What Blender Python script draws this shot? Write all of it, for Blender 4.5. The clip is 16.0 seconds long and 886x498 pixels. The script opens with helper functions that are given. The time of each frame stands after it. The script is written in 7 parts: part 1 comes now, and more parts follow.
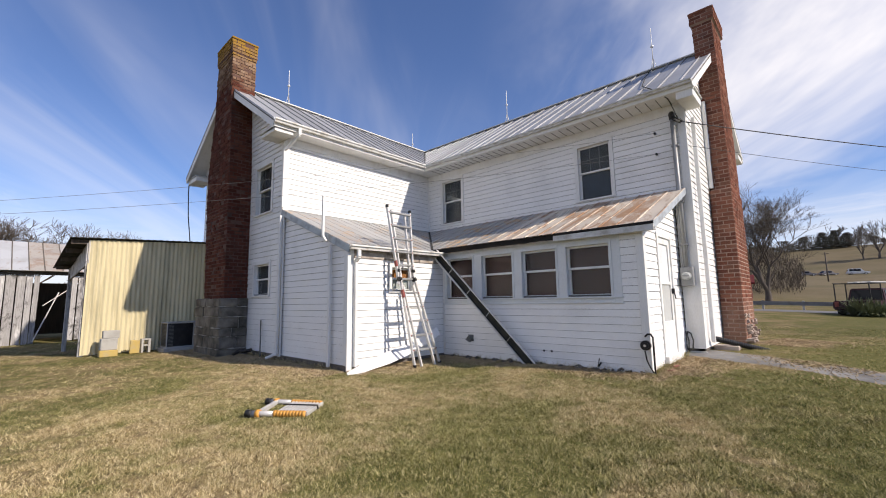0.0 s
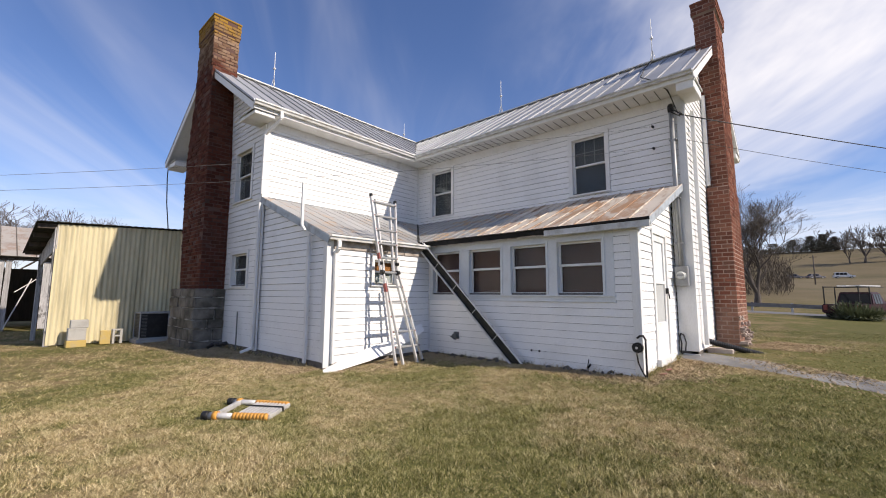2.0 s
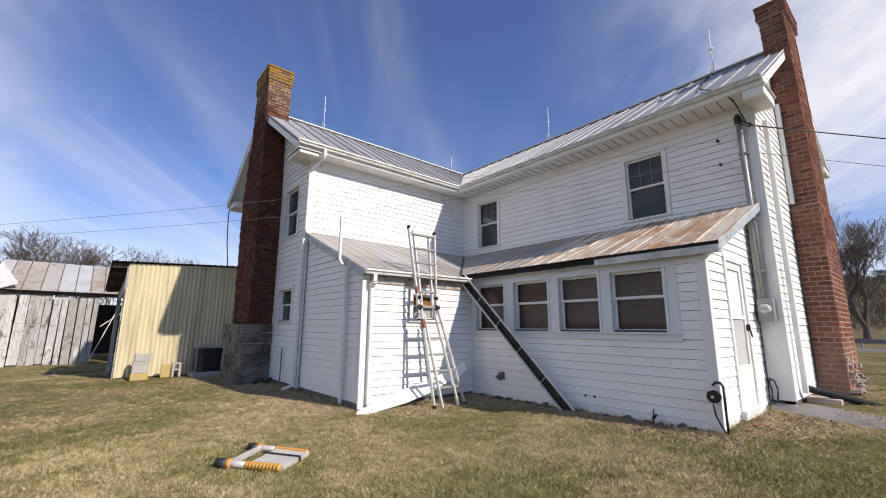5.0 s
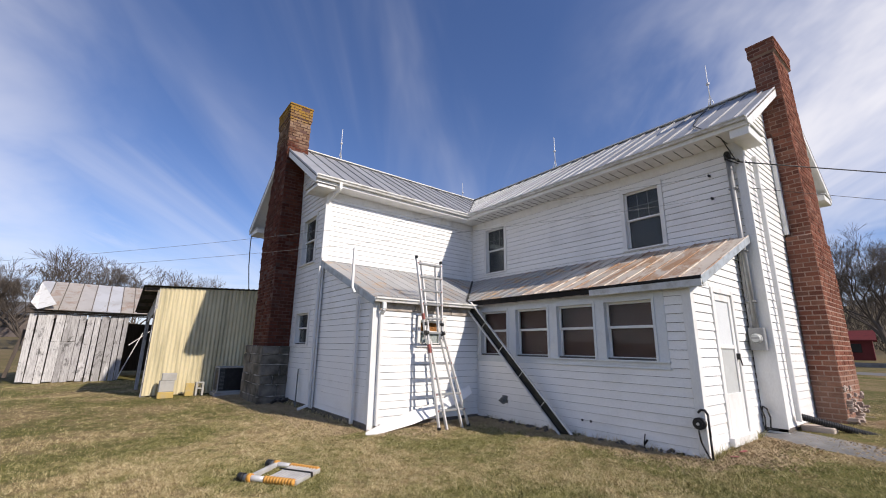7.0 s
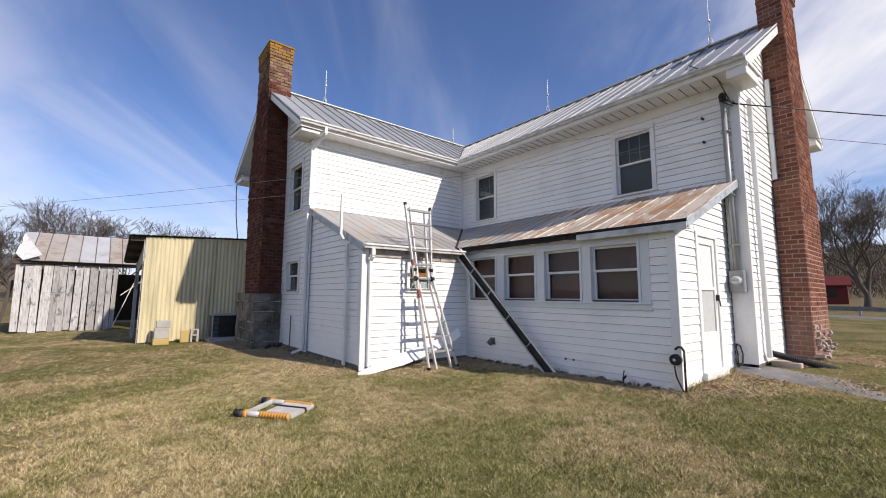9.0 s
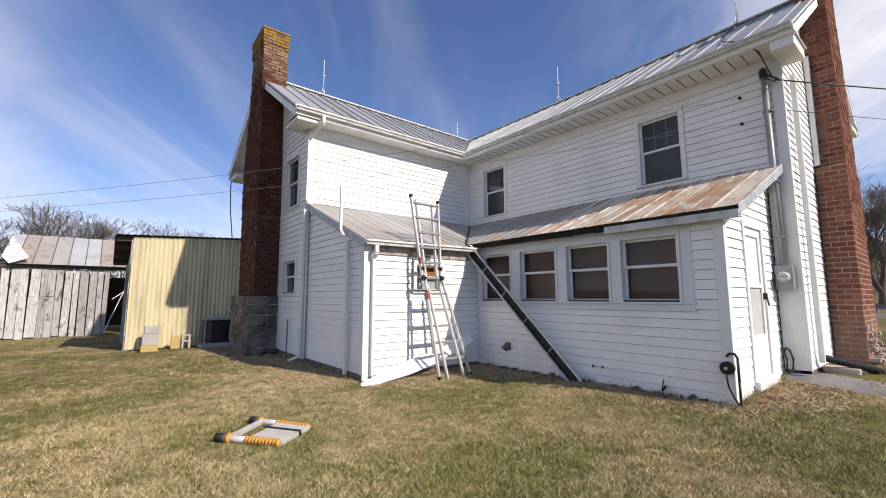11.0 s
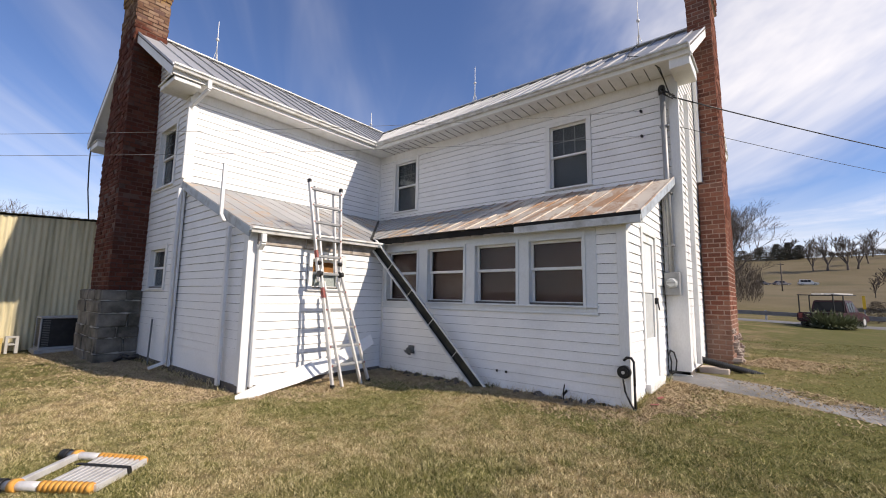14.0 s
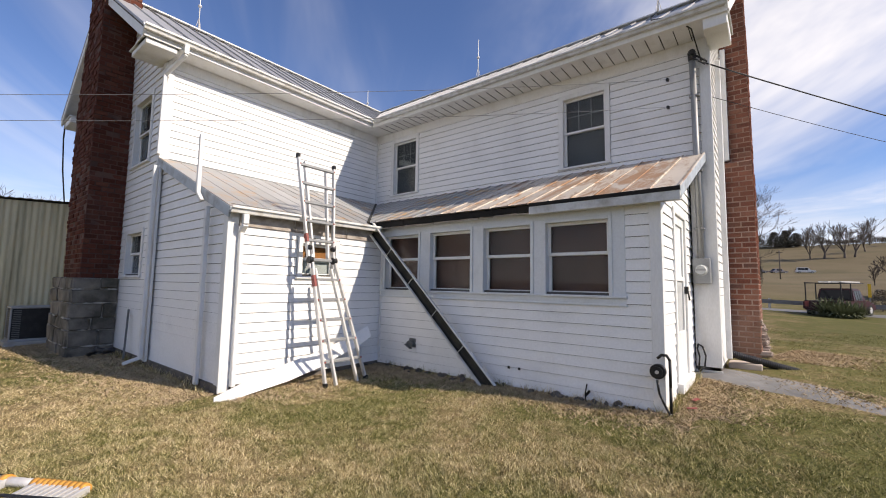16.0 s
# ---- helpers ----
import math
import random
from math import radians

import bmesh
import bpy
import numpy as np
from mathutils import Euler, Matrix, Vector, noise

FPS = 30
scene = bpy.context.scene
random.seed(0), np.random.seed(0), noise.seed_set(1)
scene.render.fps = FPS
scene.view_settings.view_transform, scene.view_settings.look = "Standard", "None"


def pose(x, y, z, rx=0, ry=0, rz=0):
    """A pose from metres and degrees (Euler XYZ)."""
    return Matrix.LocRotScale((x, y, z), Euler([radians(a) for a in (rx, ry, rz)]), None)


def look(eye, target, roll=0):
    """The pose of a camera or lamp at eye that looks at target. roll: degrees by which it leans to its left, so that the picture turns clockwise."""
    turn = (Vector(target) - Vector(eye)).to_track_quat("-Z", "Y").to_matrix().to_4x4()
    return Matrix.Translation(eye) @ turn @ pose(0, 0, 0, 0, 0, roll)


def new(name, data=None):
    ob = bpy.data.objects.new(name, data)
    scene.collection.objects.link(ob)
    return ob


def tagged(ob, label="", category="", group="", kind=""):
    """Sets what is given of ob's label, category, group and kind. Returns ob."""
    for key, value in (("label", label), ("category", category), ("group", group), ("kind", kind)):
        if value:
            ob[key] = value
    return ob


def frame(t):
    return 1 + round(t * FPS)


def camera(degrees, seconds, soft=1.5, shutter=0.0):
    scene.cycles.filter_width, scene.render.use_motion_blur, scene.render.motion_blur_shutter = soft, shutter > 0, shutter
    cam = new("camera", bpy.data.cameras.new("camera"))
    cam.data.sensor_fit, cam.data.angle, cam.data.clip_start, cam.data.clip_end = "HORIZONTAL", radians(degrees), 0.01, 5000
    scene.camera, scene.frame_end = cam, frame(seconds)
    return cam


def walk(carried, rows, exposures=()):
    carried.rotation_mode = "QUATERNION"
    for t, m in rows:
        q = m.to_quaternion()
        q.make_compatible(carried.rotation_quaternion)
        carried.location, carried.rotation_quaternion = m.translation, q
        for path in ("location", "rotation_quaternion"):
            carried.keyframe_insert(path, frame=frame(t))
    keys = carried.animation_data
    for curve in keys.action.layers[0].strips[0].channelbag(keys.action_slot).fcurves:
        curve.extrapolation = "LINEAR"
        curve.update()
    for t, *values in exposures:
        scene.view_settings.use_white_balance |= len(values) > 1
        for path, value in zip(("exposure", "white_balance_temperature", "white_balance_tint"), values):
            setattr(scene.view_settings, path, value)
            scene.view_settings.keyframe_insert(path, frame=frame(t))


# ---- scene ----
cam = camera(94.2, 16.0, soft=1.0)
PATH = [
    (0, (9.481, -9.535, 1.263), (8.13, -8.082, 1.513), -0.9),
    (0.5, (9.513, -9.488, 1.266), (8.168, -8.029, 1.513), -0.7),
    (1, (9.532, -9.433, 1.256), (8.199, -7.962, 1.498), -0.4),
    (1.5, (9.445, -9.289, 1.235), (8.116, -7.813, 1.467), 0.1),
    (2, (9.311, -9.139, 1.275), (7.983, -7.661, 1.5), 0.3),
    (2.5, (9.324, -8.974, 1.282), (7.992, -7.5, 1.51), 0.3),
    (3, (9.377, -8.839, 1.288), (8.033, -7.379, 1.535), 0.3),
    (3.5, (9.401, -8.806, 1.304), (8.039, -7.366, 1.573), 0.2),
    (4, (9.421, -8.773, 1.305), (8.032, -7.364, 1.602), 0.2),
    (4.5, (9.378, -8.71, 1.309), (7.945, -7.353, 1.636), 0.2),
    (5, (9.241, -8.589, 1.331), (7.736, -7.328, 1.711), 0.4),
    (5.2, (9.223, -8.547, 1.345), (7.683, -7.338, 1.753), 0.5),
    (7.3, (9.937, -8.799, 1.458), (8.397, -7.611, 1.923), 0.9),
    (7.5, (10.009, -8.767, 1.433), (8.489, -7.539, 1.861), 0.7),
    (8, (10.137, -8.728, 1.376), (8.638, -7.447, 1.706), 0.5),
    (8.5, (10.035, -8.719, 1.355), (8.517, -7.445, 1.624), 0.7),
    (9, (9.822, -8.718, 1.374), (8.275, -7.471, 1.602), 0.4),
    (9.2, (9.767, -8.71, 1.371), (8.213, -7.47, 1.587), 0.4),
    (11.3, (9.019, -8.281, 1.372), (7.476, -7.031, 1.612), -0.3),
    (11.5, (8.966, -8.218, 1.373), (7.436, -6.952, 1.616), -0.4),
    (12, (8.857, -8.053, 1.38), (7.369, -6.741, 1.631), -0.6),
    (12.5, (8.807, -8.003, 1.391), (7.367, -6.638, 1.641), -0.5),
    (13, (8.799, -7.976, 1.399), (7.417, -6.551, 1.645), -0.2),
    (13.5, (8.805, -7.935, 1.386), (7.488, -6.45, 1.628), 0.4),
    (14, (8.778, -7.866, 1.378), (7.526, -6.324, 1.612), 1.0),
    (14.5, (8.626, -7.76, 1.383), (7.432, -6.17, 1.602), 1.5),
    (15, (8.498, -7.662, 1.41), (7.33, -6.051, 1.613), 1.6),
    (15.5, (8.409, -7.568, 1.401), (7.218, -5.973, 1.589), 1.4),
    (16, (8.251, -7.393, 1.388), (7.006, -5.838, 1.564), 1.0),
]
walk(cam, [(t, look(eye, target, roll)) for t, eye, target, roll in PATH], [(0, 0.84, 7200, 15), (4, 0.84, 7150, 15), (5.2, 0.79, 7050, 15), (7.5, 0.7, 6950, 15), (9, 0.78, 7050, 15), (11.5, 0.84, 7200, 15), (16, 0.88, 7350, 15)])

# ---------------------------------------------------------------- world, sun
SUN = Vector((1.0, 0.29, 0.768)).normalized()
ELEV = math.asin(SUN.z)
AZIM = math.atan2(SUN.x, SUN.y)
world = bpy.data.worlds.new("sky")
scene.world = world
world.use_nodes = True
wn, wl = world.node_tree.nodes, world.node_tree.links
wn.clear()
w_out = wn.new("ShaderNodeOutputWorld")
w_bg = wn.new("ShaderNodeBackground")
w_sky = wn.new("ShaderNodeTexSky")
w_sky.sky_type = "NISHITA"
w_sky.sun_disc = False
w_sky.sun_elevation = ELEV
w_sky.sun_rotation = AZIM
w_sky.air_density, w_sky.dust_density, w_sky.ozone_density = 1.0, 0.15, 2.5
w_co = wn.new("ShaderNodeTexCoord")


def sky_cloud(rot, scale, detail, dist, lo, hi):
    m = wn.new("ShaderNodeMapping")
    m.inputs["Rotation"].default_value = rot
    m.inputs["Scale"].default_value = scale
    n = wn.new("ShaderNodeTexNoise")
    n.inputs["Scale"].default_value = 1.0
    n.inputs["Detail"].default_value = detail
    n.inputs["Roughness"].default_value = 0.6
    n.inputs["Distortion"].default_value = dist
    r = wn.new("ShaderNodeMapRange")
    r.interpolation_type = "SMOOTHSTEP"
    r.inputs["From Min"].default_value, r.inputs["From Max"].default_value = lo, hi
    wl.new(w_co.outputs["Generated"], m.inputs["Vector"])
    wl.new(m.outputs["Vector"], n.inputs["Vector"])
    wl.new(n.outputs["Fac"], r.inputs["Value"])
    return r.outputs["Result"]


def w_math(op, a, b):
    n = wn.new("ShaderNodeMath")
    n.operation, n.use_clamp = op, True
    for i, v in enumerate((a, b)):
        if isinstance(v, (int, float)):
            n.inputs[i].default_value = v
        else:
            wl.new(v, n.inputs[i])
    return n.outputs[0]


w_sep = wn.new("ShaderNodeSeparateXYZ")
wl.new(w_co.outputs["Generated"], w_sep.inputs["Vector"])


def w_range(v, lo, hi):
    r = wn.new("ShaderNodeMapRange")
    r.interpolation_type = "SMOOTHSTEP"
    r.inputs["From Min"].default_value, r.inputs["From Max"].default_value = lo, hi
    wl.new(v, r.inputs["Value"])
    return r.outputs["Result"]


def w_dot(d):
    v = wn.new("ShaderNodeVectorMath")
    v.operation = "DOT_PRODUCT"
    v.inputs[1].default_value = d
    wl.new(w_co.outputs["Generated"], v.inputs[0])
    return v.outputs["Value"]


# the high cloud lies on a level sheet, so that its streaks run together at the horizon
w_height = wn.new("ShaderNodeMath")
w_height.operation = "MAXIMUM"
wl.new(w_sep.outputs["Z"], w_height.inputs[0])
w_height.inputs[1].default_value = 0.0
w_lift = wn.new("ShaderNodeMath")
wl.new(w_height.outputs[0], w_lift.inputs[0])
w_lift.inputs[1].default_value = 0.22
w_flat = wn.new("ShaderNodeVectorMath")
w_flat.operation = "DIVIDE"
wl.new(w_co.outputs["Generated"], w_flat.inputs[0])
wl.new(w_lift.outputs[0], w_flat.inputs[1])


def sheet_cloud(turn, scale, detail, rough, dist, lo, hi, shift=(0, 0, 0)):
    t = wn.new("ShaderNodeMapping")
    t.inputs["Rotation"].default_value = (0, 0, turn)
    m = wn.new("ShaderNodeMapping")
    m.inputs["Scale"].default_value = (scale[0], scale[1], 0.0)
    m.inputs["Location"].default_value = shift
    n = wn.new("ShaderNodeTexNoise")
    n.inputs["Scale"].default_value = 1.0
    n.inputs["Detail"].default_value = detail
    n.inputs["Roughness"].default_value = rough
    n.inputs["Distortion"].default_value = dist
    wl.new(w_flat.outputs["Vector"], t.inputs["Vector"])
    wl.new(t.outputs["Vector"], m.inputs["Vector"])
    wl.new(m.outputs["Vector"], n.inputs["Vector"])
    return w_range(n.outputs["Fac"], lo, hi)


# thin streaks overhead, banks of soft cloud to the north and, unseen and added as fill light, to the south of a clear
# belt, and a pale band low down
TURN = math.atan2(0.77, -0.64)
wisps = sheet_cloud(TURN, (1.9, 0.32), 5, 0.5, 0.9, 0.48, 0.85, (3.1, 0.7, 0))
patches = sheet_cloud(0.4, (0.55, 0.5), 3, 0.5, 0.3, 0.4, 0.66, (1.3, 0.2, 0))
fine = sheet_cloud(TURN, (5.0, 0.9), 6, 0.65, 1.2, 0.42, 0.8, (0.0, 2.0, 0))
streaks = w_math("MULTIPLY", w_math("ADD", fine, 0.25), patches)
streaks = w_math("MAXIMUM", w_math("MULTIPLY", wisps, 0.34), w_math("MULTIPLY", streaks, 0.24))
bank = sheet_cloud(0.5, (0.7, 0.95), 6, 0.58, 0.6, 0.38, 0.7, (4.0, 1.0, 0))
# mirrored band: the unseen south bank brightens the front walls, the clear east doesn't
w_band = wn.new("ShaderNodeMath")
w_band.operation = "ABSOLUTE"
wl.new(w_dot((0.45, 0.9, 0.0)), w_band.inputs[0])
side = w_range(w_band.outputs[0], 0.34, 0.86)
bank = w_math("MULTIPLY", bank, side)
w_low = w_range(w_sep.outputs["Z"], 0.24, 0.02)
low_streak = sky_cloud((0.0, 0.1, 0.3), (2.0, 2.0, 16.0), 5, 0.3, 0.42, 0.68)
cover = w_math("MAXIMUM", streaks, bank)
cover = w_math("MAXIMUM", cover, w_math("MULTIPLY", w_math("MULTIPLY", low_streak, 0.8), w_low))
w_mix = wn.new("ShaderNodeMix")
w_mix.data_type = "RGBA"
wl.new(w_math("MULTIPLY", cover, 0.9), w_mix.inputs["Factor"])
w_tint = wn.new("ShaderNodeMix")
w_tint.data_type, w_tint.blend_type = "RGBA", "MULTIPLY"
w_tint.inputs["Factor"].default_value = 1.0
w_tint.inputs["B"].default_value = (0.345, 0.425, 0.585, 1)
wl.new(w_sky.outputs["Color"], w_tint.inputs["A"])
wl.new(w_tint.outputs["Result"], w_mix.inputs["A"])
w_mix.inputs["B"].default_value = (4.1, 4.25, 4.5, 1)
w_haze = wn.new("ShaderNodeMix")
w_haze.data_type = "RGBA"
wl.new(w_math("MULTIPLY", w_low, 0.6), w_haze.inputs["Factor"])
wl.new(w_mix.outputs["Result"], w_haze.inputs["A"])
w_haze.inputs["B"].default_value = (2.9, 3.2, 3.75, 1)
wl.new(w_haze.outputs["Result"], w_bg.inputs["Color"])
w_bg.inputs["Strength"].default_value = 0.148
wl.new(w_bg.outputs["Background"], w_out.inputs["Surface"])

sun_data = bpy.data.lights.new("sun", "SUN")
sun_data.energy, sun_data.angle, sun_data.color = 2.95, radians(0.6), (1.0, 0.95, 0.87)
sun = new("sun", sun_data)
sun.matrix_world = look((0, 0, 40), Vector((0, 0, 40)) - SUN)


# ---------------------------------------------------------------- materials
def make_mat(name, rough=0.7, metal=0.0, spec=0.4):
    m = bpy.data.materials.new(name)
    m.use_nodes = True
    b = m.node_tree.nodes["Principled BSDF"]
    b.inputs["Roughness"].default_value = rough
    b.inputs["Metallic"].default_value = metal
    b.inputs["Specular IOR Level"].default_value = spec
    return m, m.node_tree.nodes, m.node_tree.links, b


def tex(nodes, links, scale, detail=4, stretch=(1, 1, 1), rot=(0, 0, 0), rough=0.55, dist=0.0, co="Object"):
    c = nodes.new("ShaderNodeTexCoord")
    if co == "Position":
        c = nodes.new("ShaderNodeNewGeometry")
    m = nodes.new("ShaderNodeMapping")
    m.inputs["Scale"].default_value = stretch
    m.inputs["Rotation"].default_value = rot
    n = nodes.new("ShaderNodeTexNoise")
    n.inputs["Scale"].default_value, n.inputs["Detail"].default_value = scale, detail
    n.inputs["Roughness"].default_value, n.inputs["Distortion"].default_value = rough, dist
    links.new(c.outputs[co], m.inputs["Vector"])
    links.new(m.outputs["Vector"], n.inputs["Vector"])
    return n.outputs["Fac"]


def ramp(nodes, links, fac, stops):
    r = nodes.new("ShaderNodeValToRGB")
    e = r.color_ramp.elements
    while len(e) < len(stops):
        e.new(0.5)
    for el, (p, c) in zip(e, stops):
        el.position, el.color = p, (*c, 1)
    links.new(fac, r.inputs["Fac"])
    return r.outputs["Color"]


def mixc(nodes, links, fac, a, b, blend="MIX"):
    m = nodes.new("ShaderNodeMix")
    m.data_type, m.blend_type = "RGBA", blend
    for key, v in (("Factor", fac), ("A", a), ("B", b)):
        if isinstance(v, (int, float)):
            m.inputs[key].default_value = v
        elif isinstance(v, tuple):
            m.inputs[key].default_value = (*v, 1)
        else:
            links.new(v, m.inputs[key])
    return m.outputs["Result"]


def bump(nodes, links, bsdf, height, strength, dist=0.01):
    b = nodes.new("ShaderNodeBump")
    b.inputs["Strength"].default_value, b.inputs["Distance"].default_value = strength, dist
    links.new(height, b.inputs["Height"])
    links.new(b.outputs["Normal"], bsdf.inputs["Normal"])


def worn(name, base, dark, rough=0.7, metal=0.0, scale=3.0, grain=60.0, stretch=(1, 1, 1), amount=(0.45, 0.75), strength=0.15, spec=0.4):
    """A paint or plain surface: large stains of the dark colour and a fine grain."""
    m, n, l, b = make_mat(name, rough, metal, spec)
    big = tex(n, l, scale, 6, stretch, co="Position")
    col = ramp(n, l, big, [(amount[0], base), (amount[1], dark)])
    fine = tex(n, l, grain, 3, stretch, co="Position")
    col = mixc(n, l, 0.18, col, ramp(n, l, fine, [(0.3, tuple(c * 0.55 for c in base)), (0.7, base)]))
    l.new(col, b.inputs["Base Color"])
    bump(n, l, b, fine, strength, 0.004)
    return m


def island_random(n, part):
    if part:
        return n.new("ShaderNodeObjectInfo").outputs["Random"]
    return n.new("ShaderNodeNewGeometry").outputs["Random Per Island"]


def brick_mat(name, part, dark=0.0, lichen_z=None, smear_z=None):
    m, n, l, b = make_mat(name, 0.95, 0, 0.08)
    rnd = island_random(n, part)
    col = ramp(n, l, rnd, [(0.0, (0.07, 0.03, 0.024)), (0.25, (0.16, 0.062, 0.045)), (0.7, (0.25, 0.1, 0.068)), (0.9, (0.32, 0.16, 0.11)), (1.0, (0.15, 0.09, 0.075))])
    if dark:
        col = mixc(n, l, dark, col, (0.075, 0.014, 0.009))
    st = tex(n, l, 1.7, 6, co="Position")
    col = mixc(n, l, ramp(n, l, st, [(0.45, (0, 0, 0)), (0.75, (0.75, 0.75, 0.75))]), col, (0.04, 0.022, 0.018) if dark else (0.09, 0.055, 0.04))
    if lichen_z:
        g = n.new("ShaderNodeNewGeometry")
        s = n.new("ShaderNodeSeparateXYZ")
        l.new(g.outputs["Position"], s.inputs["Vector"])
        ln = tex(n, l, 5.0, 5, co="Position")
        add = n.new("ShaderNodeMath")
        add.operation = "MULTIPLY_ADD"
        l.new(ln, add.inputs[0])
        add.inputs[1].default_value = 1.4
        l.new(s.outputs["Z"], add.inputs[2])
        r = n.new("ShaderNodeMapRange")
        r.inputs["From Min"].default_value, r.inputs["From Max"].default_value = lichen_z + 0.55, lichen_z + 1.05
        l.new(add.outputs[0], r.inputs["Value"])
        # bricks pale towards the top: weathering plus sunlight mixed into the colour
        up = n.new("ShaderNodeMapRange")
        up.inputs["From Min"].default_value, up.inputs["From Max"].default_value = lichen_z - 0.3, lichen_z + 0.3
        up.inputs["To Max"].default_value = 0.75
        l.new(add.outputs[0], up.inputs["Value"])
        col = mixc(n, l, up.outputs["Result"], col, mixc(n, l, rnd, (0.24, 0.16, 0.1), (0.5, 0.38, 0.26)))
        col = mixc(n, l, r.outputs["Result"], col, (0.42, 0.25, 0.045))
    if smear_z:
        g = n.new("ShaderNodeNewGeometry")
        s = n.new("ShaderNodeSeparateXYZ")
        l.new(g.outputs["Position"], s.inputs["Vector"])
        sub_ = n.new("ShaderNodeMath")
        sub_.operation = "MULTIPLY_ADD"
        l.new(tex(n, l, 3.5, 5, co="Position"), sub_.inputs[0])
        sub_.inputs[1].default_value = -1.5
        l.new(s.outputs["Z"], sub_.inputs[2])
        r = n.new("ShaderNodeMapRange")
        r.inputs["From Min"].default_value, r.inputs["From Max"].default_value = smear_z, smear_z - 0.5
        r.inputs["To Max"].default_value = 0.7
        l.new(sub_.outputs[0], r.inputs["Value"])
        col = mixc(n, l, r.outputs["Result"], col, (0.36, 0.24, 0.18))
    fine = tex(n, l, 45, 4, co="Position")
    k = 0.4 if dark else 0.85
    col = mixc(n, l, 0.35, col, ramp(n, l, fine, [(0.3, (0.08 * k, 0.03 * k, 0.02 * k)), (0.7, (0.36 * k, 0.13 * k, 0.08 * k))]))
    l.new(col, b.inputs["Base Color"])
    bump(n, l, b, fine, 0.8 if dark else 0.5, 0.008)
    return m


M_SIDING = worn("white_siding", (0.84, 0.84, 0.825), (0.66, 0.66, 0.64), 0.45, 0, 1.3, 40, (1, 1, 1), (0.5, 0.85), 0.05)
M_TRIM = worn("white_trim", (0.78, 0.78, 0.76), (0.58, 0.57, 0.53), 0.5, 0, 4.0, 50, (1, 1, 0.4), (0.5, 0.85), 0.1)
M_OLDTRIM = worn("weathered_trim", (0.62, 0.63, 0.62), (0.33, 0.31, 0.27), 0.6, 0, 6.0, 40, (1, 1, 1), (0.45, 0.75), 0.2)
M_GREYPAINT = worn("pale_grey_paint", (0.68, 0.71, 0.72), (0.55, 0.57, 0.57), 0.55, 0, 3.0, 40, (1, 1, 1), (0.5, 0.9), 0.1)
M_GUTTER = worn("gutter_metal", (0.72, 0.72, 0.69), (0.42, 0.38, 0.3), 0.4, 0.0, 5.0, 60, (1, 1, 1), (0.5, 0.75), 0.05)
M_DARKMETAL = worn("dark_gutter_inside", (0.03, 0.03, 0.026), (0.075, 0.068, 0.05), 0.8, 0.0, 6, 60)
M_BAREBLACK = worn("black_bare_board", (0.012, 0.011, 0.01), (0.03, 0.026, 0.022), 0.9)
M_BAREBOARD = worn("bare_stained_board", (0.46, 0.41, 0.36), (0.2, 0.16, 0.13), 0.9, 0, 3.5, 30, (1, 2, 3), (0.38, 0.68), 0.5)
M_SASH = worn("pale_muntin", (0.34, 0.34, 0.34), (0.26, 0.26, 0.26), 0.6)
M_BLACK = worn("black_plastic", (0.012, 0.012, 0.013), (0.03, 0.03, 0.03), 0.45, 0, 8, 80, strength=0.05)
# kept dark to paint lap shadow, with grime, into the siding gaps
M_BACKING = worn("wall_backing", (0.1, 0.096, 0.09), (0.06, 0.06, 0.055), 0.9)
M_INTERIOR = worn("interior_wall", (0.3, 0.2, 0.16), (0.2, 0.13, 0.1), 0.9, 0, 1.0, 20)
# grey of the reflecting panes, painted on panels behind the glass
M_REFLECT_GREY = worn("grey_reflection_panel", (0.13, 0.13, 0.14), (0.08, 0.08, 0.085), 0.9, 0, 2, 20)
# brown of the reflections in the porch glass, painted on panels behind it
M_REFLECT_BROWN = worn("brown_reflection_panel", (0.25, 0.14, 0.115), (0.15, 0.085, 0.07), 0.9, 0, 1.5, 20)
M_BRICK = brick_mat("brick_piece", True, smear_z=0.55)
M_BRICKS = brick_mat("brick_joined", False, smear_z=0.55)
M_BRICKL = brick_mat("old_brick_piece", True, 0.6, lichen_z=8.3)
M_BRICKSL = brick_mat("old_brick_joined", False, 0.6, lichen_z=8.3)
M_MORTAR = worn("mortar", (0.36, 0.25, 0.2), (0.17, 0.11, 0.085), 0.95, 0, 4, 70, strength=0.5)
M_OLDMORTAR = worn("old_mortar", (0.12, 0.065, 0.05), (0.025, 0.013, 0.011), 0.95, 0, 3, 70, strength=0.5)
M_STONE = worn("grey_block_stone", (0.24, 0.215, 0.18), (0.055, 0.05, 0.036), 0.92, 0, 2.2, 30, (1, 1, 1), (0.36, 0.62), 0.8)
M_STONEMORTAR = worn("stone_mortar", (0.42, 0.4, 0.36), (0.12, 0.11, 0.1), 0.95, 0, 4, 60, strength=0.5)
M_CONCRETE = worn("concrete", (0.42, 0.41, 0.38), (0.3, 0.29, 0.26), 0.9, 0, 4, 70, strength=0.3)
M_YELLOWBLOCK = worn("yellow_painted_block", (0.5, 0.36, 0.12), (0.38, 0.33, 0.24), 0.85, 0, 6, 50)


